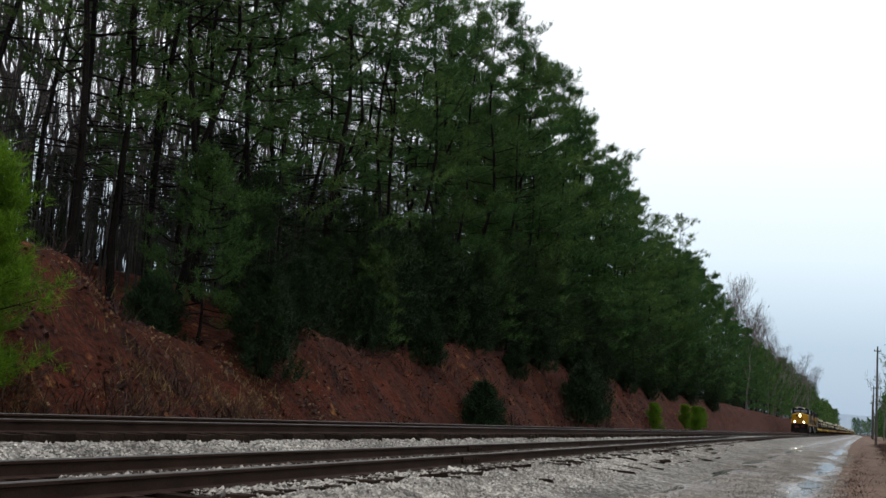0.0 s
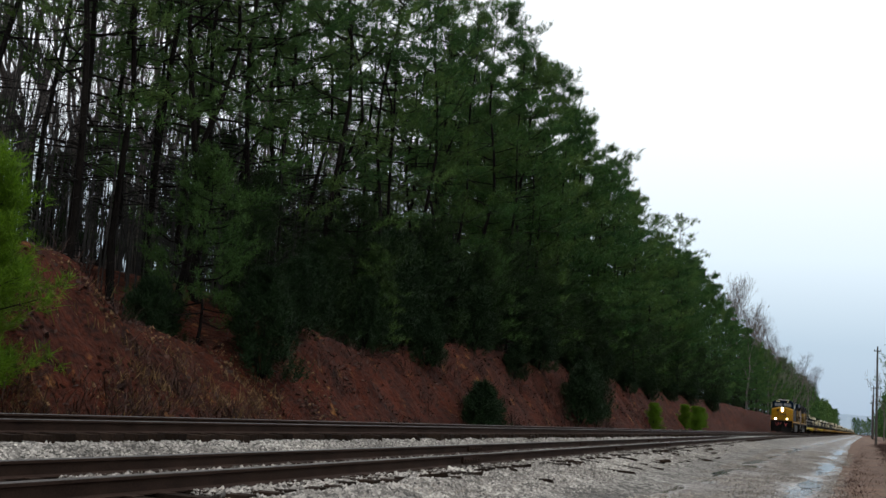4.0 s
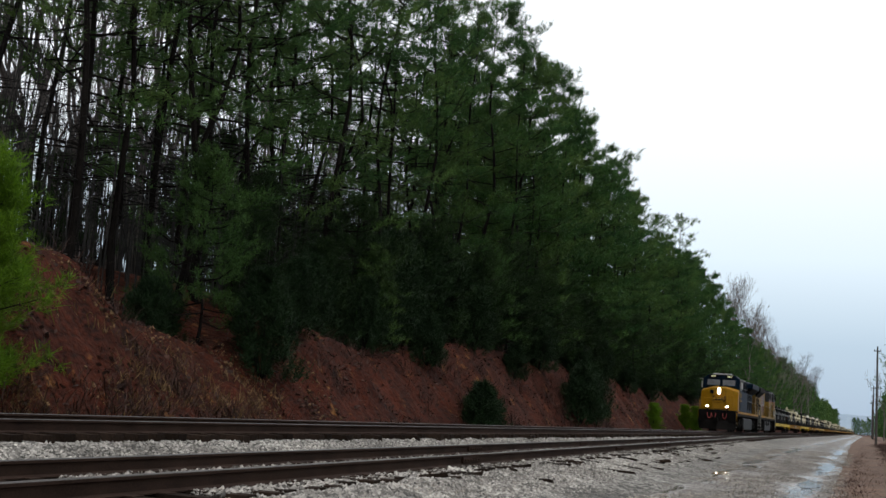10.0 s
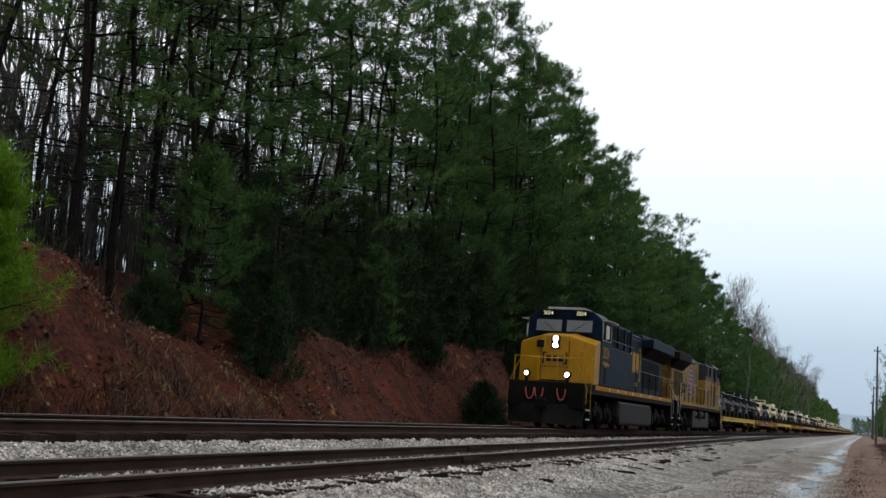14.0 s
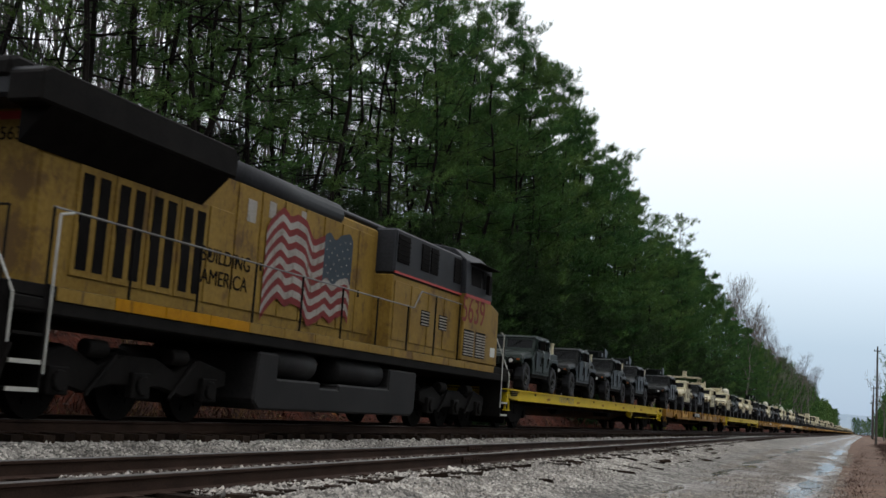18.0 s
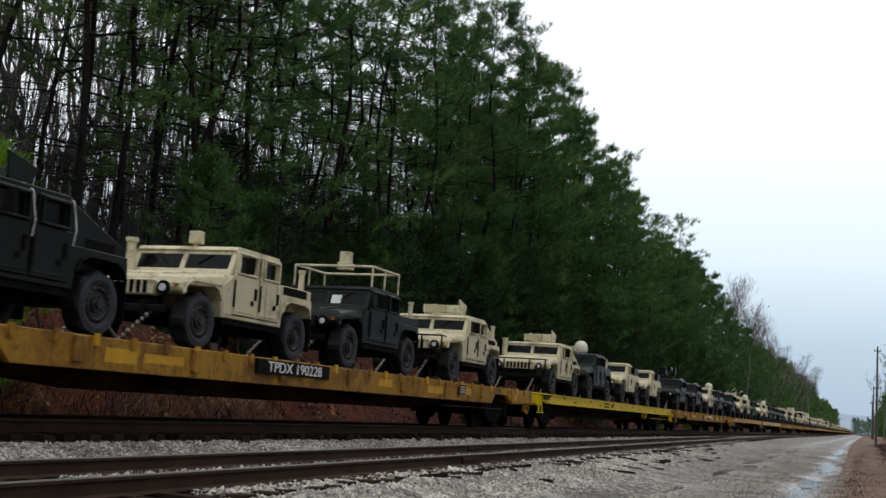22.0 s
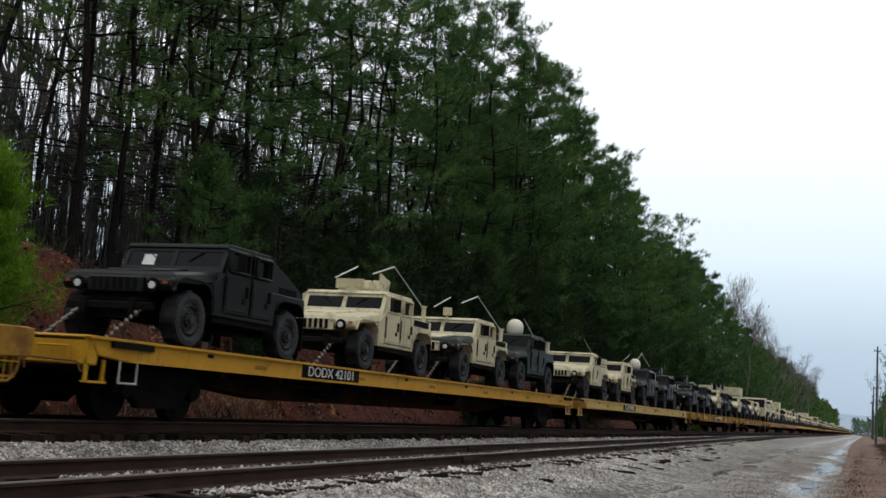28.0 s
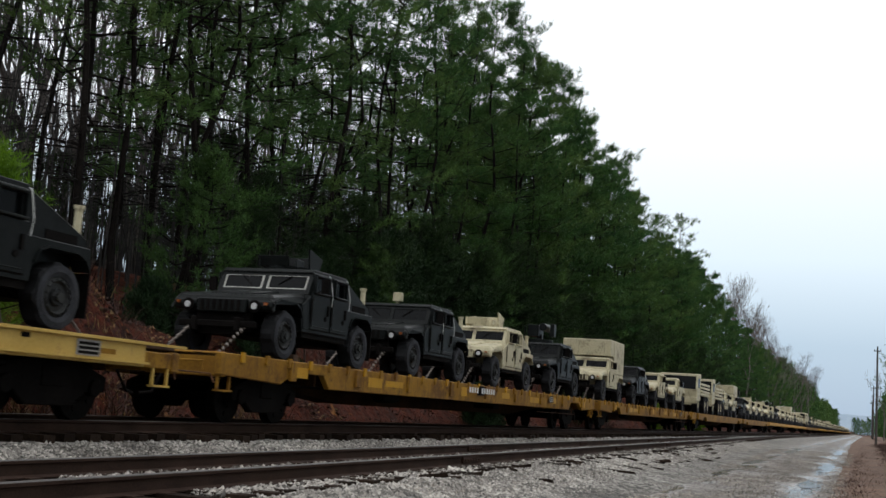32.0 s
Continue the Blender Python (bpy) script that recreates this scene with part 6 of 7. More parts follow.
    if mark and near:
        text, at = mark
        parent = c
        if plate:
            w = 0.235 * len(text) + 0.15
            parent = box_part("mark_plate", M_BLACK, c, (1.522, 1.590 if kind == "rusty" else 1.530, at - w / 2, at + w / 2, DECK - 0.27, DECK - 0.03), "black lettering panel", 0.003)
        if text.startswith("#"):
            piece("mark_bars", M_WHITE, parent, lambda bm: [bx(bm, 1.592, 1.595, at - 1.05 + 0.2 * k, at - 0.93 + 0.2 * k, DECK - 0.22, DECK - 0.08) for k in range(11) if k != 4], "unreadable white lettering")
        else:
            lettering("reporting_mark", text, 0.26, M_WHITE if plate else M_FADEDWHITE, parent, on_side((1.593 if kind == "rusty" else 1.533) if plate else 1.526, at, DECK - 0.155), squeeze=1.36)
    if near and kind in ("rusty", "pale"):
        at = CAR - 7.2 if kind == "rusty" else CAR - 2.8
        x = 1.585 if kind == "rusty" else 1.530
        dl = piece("data_label", M_BLACK if kind == "rusty" else M_FADEDWHITE, c, lambda bm: [bx(bm, x, x + 0.004, at, at + 0.5, DECK - 0.27, DECK - 0.06)], "small framed data panel")
        piece("label_bars", M_FADEDWHITE if kind == "rusty" else M_BLACK, dl, lambda bm: [bx(bm, x + 0.004, x + 0.007, at + 0.04, at + 0.46, DECK - 0.25 + 0.06 * k, DECK - 0.21 + 0.06 * k) for k in range(3)], "unreadable lettering")
    return c


# ---- military trucks on the flatcars ----
def road_wheel(parent, x, y, paint, r=0.47, w=0.32):
    wh = new("wheel")
    wh.parent = parent
    wh.matrix_basis = pose(x, y, r)
    s = 1 if x > 0 else -1

    def tyre(bm):
        prof = [(-w / 2 + 0.03, r * 0.58), (-w / 2, r * 0.72), (-w / 2 + 0.01, r * 0.9), (-w / 2 + 0.05, r), (w / 2 - 0.05, r), (w / 2 - 0.01, r * 0.9), (w / 2, r * 0.72), (w / 2 - 0.03, r * 0.58)]
        n = 32
        rings = [[bm.verts.new((px, (pr - (0.03 if (k % 4 > 1 and pr > r * 0.95) else 0)) * math.cos(2 * math.pi * k / n), (pr - (0.03 if (k % 4 > 1 and pr > r * 0.95) else 0)) * math.sin(2 * math.pi * k / n))) for px, pr in prof] for k in range(n)]
        for k in range(n):
            a, b = rings[k], rings[(k + 1) % n]
            for j in range(len(prof) - 1):
                bm.faces.new((a[j], a[j + 1], b[j + 1], b[j]))
        bmesh.ops.recalc_face_normals(bm, faces=bm.faces)
    ty = piece("tyre", [M_TYRE, M_TREAD], wh, tyre)
    for f in ty.data.polygons:
        f.material_index = 1 if f.index % 7 in (2, 3, 4) else 0

    def rim(bm):
        # dished disc, raised bead ring with its bolts, hub with lugs
        cyl(bm, (s * 0.02, 0, 0), r * 0.585, w * 0.50, seg=20)
        n = 20
        face = w * 0.25 + 0.02
        for r0, r1, x0, x1 in ((r * 0.60, r * 0.47, face, face + 0.045), (r * 0.47, r * 0.40, face + 0.045, face - 0.005)):
            a = [bm.verts.new((s * x0, r0 * math.cos(2 * math.pi * k / n), r0 * math.sin(2 * math.pi * k / n))) for k in range(n)]
            b = [bm.verts.new((s * x1, r1 * math.cos(2 * math.pi * k / n), r1 * math.sin(2 * math.pi * k / n))) for k in range(n)]
            for k in range(n):
                bm.faces.new((a[k], a[(k + 1) % n], b[(k + 1) % n], b[k]))
        cyl(bm, (s * (face + 0.01), 0, 0), r * 0.27, 0.07, seg=14)
        cyl(bm, (s * (face + 0.06), 0, 0), 0.07, 0.07, seg=10)
        for k in range(8):
            a = k * math.pi / 4
            cyl(bm, (s * (face + 0.05), 0.105 * math.cos(a), 0.105 * math.sin(a)), 0.013, 0.03, seg=5)
        for k in range(16):
            a = (k + 0.5) * math.pi / 8
            cyl(bm, (s * (face + 0.035), r * 0.50 * math.cos(a), r * 0.50 * math.sin(a)), 0.015, 0.035, seg=5)
        bmesh.ops.recalc_face_normals(bm, faces=bm.faces)
    piece("rim", paint, wh, rim)
    return wh


def humvee(paint, body="slant", extras=(), label="", fender=None):
    """Wide low 4x4 truck, nose at y = 0. body: slant, bed4, pickup, shelter."""
    h = new("military_truck")
    tagged(h, label, "military truck", group="military trucks on the flatcars")
    dark = paint is not M_TAN
    # lower tub with wheel arches
    arch = lambda yc: [(yc + dy, z) for dy, z in ((-0.60, 0.62), (-0.57, 0.86), (-0.47, 1.02), (-0.30, 1.09), (0.28, 1.09), (0.46, 1.02), (0.56, 0.86), (0.62, 0.62))]
    side = [(0.22, 0.93), (0.20, 1.02), (1.55, 1.12), (1.55, 1.20), (4.58, 1.20), (4.62, 0.90)] + list(reversed(arch(4.02)))[1:] + [(3.42, 0.60), (1.36, 0.60)] + list(reversed(arch(0.75)))[:-2]

    def body_(bm):
        for s in (-1, 1):
            prism(bm, side, *((0.78, 1.06) if s > 0 else (-1.06, -0.78)))
        bx(bm, -0.78, 0.78, 1.3, 4.55, 0.66, 1.16)
    piece("body_tub", paint, h, body_, bevel=0.012)
    piece("chassis", M_BLACK, h, lambda bm: [bx(bm, -0.45, 0.45, 0.2, 4.5, 0.42, 0.66), rod(bm, (-0.9, 0.75, 0.5), (0.9, 0.75, 0.5), 0.07), rod(bm, (-0.9, 4.02, 0.5), (0.9, 4.02, 0.5), 0.07)])

    def hood(bm):
        lo = [(-1.05, 0.18, 1.0), (1.05, 0.18, 1.0), (1.05, 1.55, 1.1), (-1.05, 1.55, 1.1)]
        hi = [(-1.0, 0.26, 1.17), (1.0, 0.26, 1.17), (0.98, 1.56, 1.34), (-0.98, 1.56, 1.34)]
        a = [bm.verts.new(p) for p in lo]
        b = [bm.verts.new(p) for p in hi]
        bm.faces.new(a)
        bm.faces.new(b)
        for i in range(4):
            bm.faces.new((a[i], a[(i + 1) % 4], b[(i + 1) % 4], b[i]))
        bmesh.ops.recalc_face_normals(bm, faces=bm.faces)
    hd = piece("hood", fender or paint, h, hood, bevel=0.05)
    piece("hood_bulge", paint, hd, lambda bm: prism(bm, [(0.45, 1.19), (0.5, 1.24), (1.5, 1.37), (1.5, 1.30)], -0.45, 0.45), bevel=0.02)
    piece("grille_surround", paint, h, lambda bm: bx(bm, -0.52, 0.52, 0.15, 0.32, 0.82, 1.08), bevel=0.02)
    piece("grille", M_BLACK, h, lambda bm: [bx(bm, -0.435 + 0.127 * k, -0.36 + 0.127 * k, 0.140, 0.155, 0.85, 1.05) for k in range(7)])
    for s in (-1, 1):
        fn = piece("fender", fender or paint, h, lambda bm: [prism(bm, [(0.24, 0.86), (0.17, 0.93), (0.19, 1.06), (0.34, 1.12), (0.34, 0.86)], *((0.53, 1.04) if s > 0 else (-1.04, -0.53)))], bevel=0.03)
        piece("lamp_housing", M_BLACK, fn, lambda bm: cyl(bm, (s * 0.70, 0.165, 0.945), 0.115, 0.05, axis="y", seg=16))
        piece("headlamp", M_LENS, fn, lambda bm: cyl(bm, (s * 0.70, 0.145, 0.945), 0.06, 0.05, axis="y", seg=14))
        piece("marker_lamp", M_AMBER, fn, lambda bm: bx(bm, s * 0.92 - 0.035, s * 0.92 + 0.035, 0.15, 0.19, 0.97, 1.02))
        for yc in (0.75, 4.02):
            lip = arch(yc)[1:-1]
            piece("arch_lip", fender or paint, h, lambda bm: prism(bm, lip + [(y, z + 0.03) for y, z in reversed(lip)], *((1.05, 1.085) if s > 0 else (-1.085, -1.05))))
    # The bumper's dark colour also holds the shade under the nose.
    piece("bumper", M_BLACK if dark else M_GRIME, h, lambda bm: [bx(bm, -0.80, 0.80, 0.04, 0.14, 0.54, 0.66)], bevel=0.015)
    for s in (-1, 1):
        piece("tow_shackle", M_BLACK, h, lambda bm: [bx(bm, s * 0.45 - 0.05, s * 0.45 + 0.05, -0.02, 0.2, 0.47, 0.72)], bevel=0.01)
    # Black block added in the open void; it stands in for shade there.
    piece("winch_recess", M_BLACK, h, lambda bm: bx(bm, -0.55, 0.55, 0.26, 0.40, 0.5, 0.82))
    # cab
    back = {"slant": 3.35, "bed4": 3.35, "pickup": 2.62, "shelter": 2.55}[body]

    def cab(bm):
        for s in (-1, 1):
            # side walls with pillars: lower wall and roof rail
            X = (0.94, 1.05) if s > 0 else (-1.05, -0.94)
            prism(bm, [(1.55, 1.16), (1.60, 1.33), (back, 1.33), (back, 1.16)], *X)
            prism(bm, [(1.78, 1.74), (1.82, 1.80), (back, 1.80), (back, 1.72)], *((0.9, 1.0) if s > 0 else (-1.0, -0.9)))
            prism(bm, [(1.60, 1.33), (1.79, 1.76), (1.88, 1.76), (1.70, 1.33)], *((0.92, 1.02) if s > 0 else (-1.02, -0.92)))
            prism(bm, [(back - 0.1, 1.33), (back - 0.1, 1.76), (back, 1.76), (back, 1.33)], *((0.92, 1.02) if s > 0 else (-1.02, -0.92)))
            if back > 3:
                bx(bm, *((0.92, 1.02) if s > 0 else (-1.02, -0.92)), 2.46, 2.56, 1.33, 1.76)
        prism(bm, [(1.60, 1.32), (1.66, 1.44), (1.72, 1.44), (1.66, 1.32)], -0.94, 0.94)
        prism(bm, [(1.77, 1.70), (1.81, 1.80), (1.87, 1.80), (1.83, 1.70)], -0.94, 0.94)
        prism(bm, [(1.62, 1.36), (1.80, 1.78), (1.86, 1.78), (1.68, 1.36)], -0.05, 0.05)
        bx(bm, -0.94, 0.94, back - 0.06, back, 1.16, 1.78)
    cb = piece("cab", paint, h, cab, bevel=0.008)
    piece("roof", paint, h, lambda bm: prism(bm, [(1.76, 1.79), (1.84, 1.85), (back - 0.06, 1.85), (back + 0.02, 1.80), (back + 0.02, 1.77), (1.76, 1.77)], -1.0, 1.0), bevel=0.02)
    for s in (-1, 1):
        X = (0.06, 0.92) if s > 0 else (-0.92, -0.06)
        piece("windshield", M_GLASS, cb, lambda bm: prism(bm, [(1.675, 1.44), (1.785, 1.70), (1.795, 1.70), (1.685, 1.44)], *X))
        piece("wiper", M_BLACK, cb, lambda bm: rod(bm, (s * 0.55, 1.765, 1.70), (s * 0.30, 1.70, 1.52), 0.012, 5))
        doors = ((1.66, 2.48), (2.54, 3.28)) if back > 3 else ((1.66, 2.52),)
        for y0, y1 in doors:
            d = piece("door", paint, h, lambda bm: [bx(bm, *((1.055, 1.085) if s > 0 else (-1.085, -1.055)), y0, y1, 0.68, 1.36), bx(bm, *((1.0, 1.06) if s > 0 else (-1.06, -1.0)), y0 + 0.05, y1 - 0.02, 1.34, 1.42), bx(bm, *((0.99, 1.04) if s > 0 else (-1.04, -0.99)), y1 - 0.12, y1, 1.40, 1.76), bx(bm, *((0.98, 1.03) if s > 0 else (-1.03, -0.98)), y0 + 0.1, y1, 1.70, 1.78), bx(bm, *((0.99, 1.04) if s > 0 else (-1.04, -0.99)), y0 + 0.1, y0 + 0.18, 1.40, 1.74)], bevel=0.01)
            piece("seam", M_BLACK, d, lambda bm: [bx(bm, *((1.058, 1.063) if s > 0 else (-1.063, -1.058)), y0 - 0.014, y1 + 0.014, 0.664, 0.681), bx(bm, *((1.058, 1.063) if s > 0 else (-1.063, -1.058)), y1, y1 + 0.014, 0.68, 1.33)], "dark door gap")
            if body == "slant":
                piece("window_ledge", paint, d, lambda bm: bx(bm, *((1.06, 1.13) if s > 0 else (-1.13, -1.06)), y0 + 0.12, y1 - 0.06, 1.37, 1.405), bevel=0.008)
            piece("window", M_GLASS, d, lambda bm: bx(bm, *((0.985, 1.0) if s > 0 else (-1.0, -0.985)), y0 + 0.15, y1 - 0.1, 1.41, 1.71))
            # boxed window surround standing proud of the door, with hinges and a scuffed latch
            piece("window_surround", paint, d, lambda bm: [bx(bm, *((1.0, 1.10) if s > 0 else (-1.10, -1.0)), y0 + 0.11, y1 - 0.06, z, z + 0.035) for z in (1.375, 1.715)] + [bx(bm, *((1.0, 1.10) if s > 0 else (-1.10, -1.0)), y, y + 0.035, 1.41, 1.715) for y in (y0 + 0.11, y1 - 0.095)], bevel=0.006)
            piece("hinge", M_GRIME, d, lambda bm: bx(bm, *((1.085, 1.098) if s > 0 else (-1.098, -1.085)), y0 - 0.012, y0 + 0.035, 0.80, 1.26))
            piece("door_rib", paint, d, lambda bm: [rod(bm, (s * 1.085, y0 + 0.06, 0.74), (s * 1.085, y1 - 0.06, 0.74), 0.012, 5), rod(bm, (s * 1.085, y0 + 0.06, 0.74), (s * 1.085, y0 + 0.06, 1.3), 0.012, 5)])
            piece("handle", M_BLACK, d, lambda bm: [bx(bm, *((1.085, 1.11) if s > 0 else (-1.11, -1.085)), y1 - 0.14, y1 - 0.08, 0.98, 1.18), cyl(bm, (s * 1.09, y1 - 0.2, 0.92), 0.05, 0.02, seg=8)])
        piece("mirror", M_BLACK, h, lambda bm: [bx(bm, *((1.18, 1.34) if s > 0 else (-1.34, -1.18)), 1.82, 1.86, 1.38, 1.66), rod(bm, (s * 1.03, 1.8, 1.4), (s * 1.25, 1.84, 1.42), 0.012)])
        piece("mud_flap", M_BLACK, h, lambda bm: bx(bm, *((0.72, 1.06) if s > 0 else (-1.06, -0.72)), 4.60, 4.625, 0.24, 0.86), "hanging black rubber flap")
        piece("cowl_brace", paint, h, lambda bm: prism(bm, [(1.30, 1.10), (1.66, 1.34), (1.66, 0.66), (1.40, 0.66)], *((1.05, 1.072) if s > 0 else (-1.072, -1.05))), bevel=0.006)
        piece("rocker", M_BLACK, h, lambda bm: bx(bm, *((0.8, 1.02) if s > 0 else (-1.02, -0.8)), 1.45, 3.4, 0.50, 0.60))
        for yw in (0.75, 4.02):
            road_wheel(h, s * 0.91, yw, M_RIM)
    if body == "slant":
        piece("slant_back", paint, h, lambda bm: prism(bm, [(back + 0.01, 1.20), (back + 0.01, 1.80), (4.50, 1.36), (4.58, 1.30), (4.58, 1.20)], -0.99, 0.99), bevel=0.02)
        for X in ((0.99, 1.0), (-1.0, -0.99)):
            piece("tail_panel", M_BLACK, h, lambda bm: bx(bm, *X, 3.7, 4.35, 1.21, 1.34))
    elif body in ("bed4", "pickup"):
        def bed_(bm):
            for s in (-1, 1):
                bx(bm, *((0.98, 1.04) if s > 0 else (-1.04, -0.98)), back + 0.02, 4.58, 1.20, 1.38)
            bx(bm, -0.98, 0.98, 4.52, 4.58, 1.0, 1.36)
        piece("cargo_bed", paint, h, bed_, bevel=0.01)
        if body == "bed4" and not dark:
            for X in ((1.041, 1.05), (-1.05, -1.041)):
                piece("anti_slip_panel", M_BLACK, h, lambda bm: bx(bm, *X, back + 0.1, 4.4, 1.22, 1.365))
        if "slats" in extras or "darkslats" in extras:
            mt = M_TAN if "slats" in extras else M_OLIVE
            for s in (-1, 1):
                x = (0.96, 1.0) if s > 0 else (-1.0, -0.96)
                for k in range(3):
                    box_part("side_slat", mt, h, (*x, back + 0.1, 4.55, 1.42 + 0.11 * k, 1.49 + 0.11 * k), bevel=0.005)
                for y in (2.9, 3.5, 4.1, 4.5):
                    box_part("slat_post", mt, h, (*((0.93, 0.97) if s > 0 else (-0.97, -0.93)), y, y + 0.05, 1.3, 1.76), bevel=0)
    elif body == "shelter":
        box_part("shelter", M_TAN, h, (-1.04, 1.04, 2.6, 4.75, 1.22, 2.62), "plain box shelter", 0.03)
        box_part("shelter_front", M_TAN, h, (-1.04, 1.04, 1.9, 2.58, 1.92, 2.62), bevel=0.03)
    # extras
    if "turret" in extras:
        t = piece("turret_ring", paint, h, lambda bm: cyl(bm, (0, 2.6, 1.90), 0.55, 0.1, axis="z", seg=20))
        for side_, prof in (((-0.36, 0.30), [(2.06, 1.93), (2.02, 2.14), (2.05, 2.14), (2.10, 1.93)]), ((0.40, 0.43), [(2.12, 1.93), (2.12, 2.10), (2.45, 2.08), (2.45, 1.93)]), ((-0.45, -0.42), [(2.12, 1.93), (2.12, 2.16), (2.6, 2.16), (2.6, 1.93)]), ((0.42, 0.46), [(2.66, 1.93), (2.60, 2.36), (3.22, 2.22), (3.10, 1.93)]), ((-0.46, -0.42), [(2.72, 1.93), (2.68, 2.2), (3.12, 2.26), (3.08, 1.93)]), ((-0.40, 0.40), [(3.09, 1.93), (3.14, 2.24), (3.17, 2.24), (3.12, 1.93)])):
            piece("shield_plate", paint, t, lambda bm: prism(bm, prof, *side_), bevel=0.006)
    if "launcher" in extras:
        t = piece("weapon_station", M_OLIVE, h, lambda bm: [cyl(bm, (0, 2.6, 1.92), 0.5, 0.14, axis="z", seg=18), bx(bm, -0.35, 0.05, 2.2, 2.9, 2.1, 2.5), cyl(bm, (0.25, 2.5, 2.42), 0.14, 0.9, axis="y", seg=12), bx(bm, -0.1, 0.1, 2.5, 2.7, 1.95, 2.2), rod(bm, (-0.5, 2.4, 1.95), (-0.5, 2.4, 2.45), 0.03), bx(bm, 0.45, 0.6, 2.3, 2.6, 2.1, 2.55)], bevel=0.01)
    if "dome" in extras:
        def dome(bm):
            prof = ((0.24, 1.89), (0.27, 1.98), (0.285, 2.10), (0.275, 2.20), (0.235, 2.30), (0.17, 2.37), (0.09, 2.41))
            rings = [[bm.verts.new((0.1 + r * math.cos(k * math.pi / 10), 2.95 + r * math.sin(k * math.pi / 10), z)) for k in range(20)] for r, z in prof]
            for p, q in zip(rings, rings[1:]):
                for k in range(20):
                    bm.faces.new((p[k], p[(k + 1) % 20], q[(k + 1) % 20], q[k]))
            bm.faces.new(rings[-1])
            bm.faces.new(list(reversed(rings[0])))
        piece("radome", M_DOME, h, dome, "cream rounded radome", smooth=True)
        piece("radome_base", M_BLACK, h, lambda bm: cyl(bm, (0.1, 2.95, 1.87), 0.2, 0.06, axis="z", seg=12))
        for s in (-1, 1):
            # open hoop of the folded bed cover behind the cab
            piece("bed_hoop", M_FRAME, h, lambda bm: [rod(bm, (s * 0.9, back, 1.80), (s * 0.9, back + 0.62, 1.76), 0.03), rod(bm, (s * 0.9, back + 0.62, 1.76), (s * 0.9, back + 0.66, 1.36), 0.034), rod(bm, (s * 0.9, back + 0.02, 1.45), (s * 0.9, back + 0.62, 1.45), 0.022)], "pale green hoop frame")
        piece("hoop_bar", M_FRAME, h, lambda bm: rod(bm, (-0.9, back + 0.62, 1.76), (0.9, back + 0.62, 1.76), 0.03))
    if "box" in extras:
        piece("antenna_box", M_TAN, h, lambda bm: [bx(bm, -0.1, 0.12, 1.95, 2.12, 1.92, 2.14), bx(bm, -0.03, 0.03, 2.0, 2.06, 1.84, 1.93)], "tan square antenna box", bevel=0.01)
    if "lowbox" in extras:
        piece("roof_unit", M_TAN, h, lambda bm: bx(bm, -0.85, -0.45, 1.85, 2.1, 1.84, 1.94), bevel=0.02)
    if "tube" in extras:
        piece("antenna_tube", M_TAN, h, lambda bm: [cyl(bm, (0.85, 4.5, 1.52), 0.055, 0.46, axis="z", seg=10), cyl(bm, (0.85, 4.5, 1.77), 0.075, 0.05, axis="z", seg=10)], "tan antenna base tube")
    if "fronttube" in extras:
        piece("air_intake", paint, h, lambda bm: [cyl(bm, (-0.96, 1.52, 1.58), 0.085, 0.6, axis="z", seg=10), cyl(bm, (-0.96, 1.52, 1.90), 0.115, 0.07, axis="z", seg=10)], "upright snorkel air intake")
    if "whips" in extras:
        piece("whip_antenna", M_PAPER, h, lambda bm: [rod(bm, (-0.3, 1.75, 2.12), (-0.1, 2.5, 2.48), 0.018), rod(bm, (0.8, 4.5, 1.78), (0.3, 3.75, 2.66), 0.011), rod(bm, (0.3, 3.75, 2.66), (0.05, 3.05, 2.38), 0.019)], "folded white antenna rods")
        for x, y, z in ((-0.3, 1.75, 2.12), (0.05, 3.05, 2.38)):
            piece("antenna_mount", M_BLACK, h, lambda bm: rod(bm, (x, y, 1.85), (x, y, z), 0.012))
    if "xwhips" in extras:
        piece("whip_antenna", M_RAILW, h, lambda bm: [rod(bm, (-0.4, 2.2, 2.2), (-0.1, 2.6, 2.6), 0.018), rod(bm, (0.2, 2.9, 2.35), (0.3, 3.8, 2.75), 0.02), rod(bm, (0.3, 3.4, 2.75), (0.6, 4.4, 2.1), 0.02)], "crossed pale antenna rods")
    if "whip" in extras:
        piece("whip_antenna", M_RAILW, h, lambda bm: [rod(bm, (0.7, 4.4, 1.4), (0.2, 3.6, 2.5), 0.014)])
    if "rack" in extras:
        for x in (-0.95, 0.95):
            piece("rack_rail", M_TAN, h, lambda bm: [rod(bm, (x, 1.9, 2.3), (x, 3.4, 2.3), 0.03)], "tan pipe roof rail")
            for y in (1.9, 2.6, 3.4):
                piece("rack_post", M_TAN, h, lambda bm: [rod(bm, (x, y, 1.2 if y > 3 else 1.84), (x, y, 2.3), 0.022)])
        for y in (1.9, 3.4):
            piece("rack_crossbar", M_TAN, h, lambda bm: [rod(bm, (-0.95, y, 2.3), (0.95, y, 2.3), 0.03)])
        piece("rack_box", M_TAN, h, lambda bm: [bx(bm, -0.12, 0.12, 2.4, 2.6, 2.45, 2.7), bx(bm, -0.15, 0.15, 2.35, 2.65, 2.28, 2.45)], bevel=0.01)
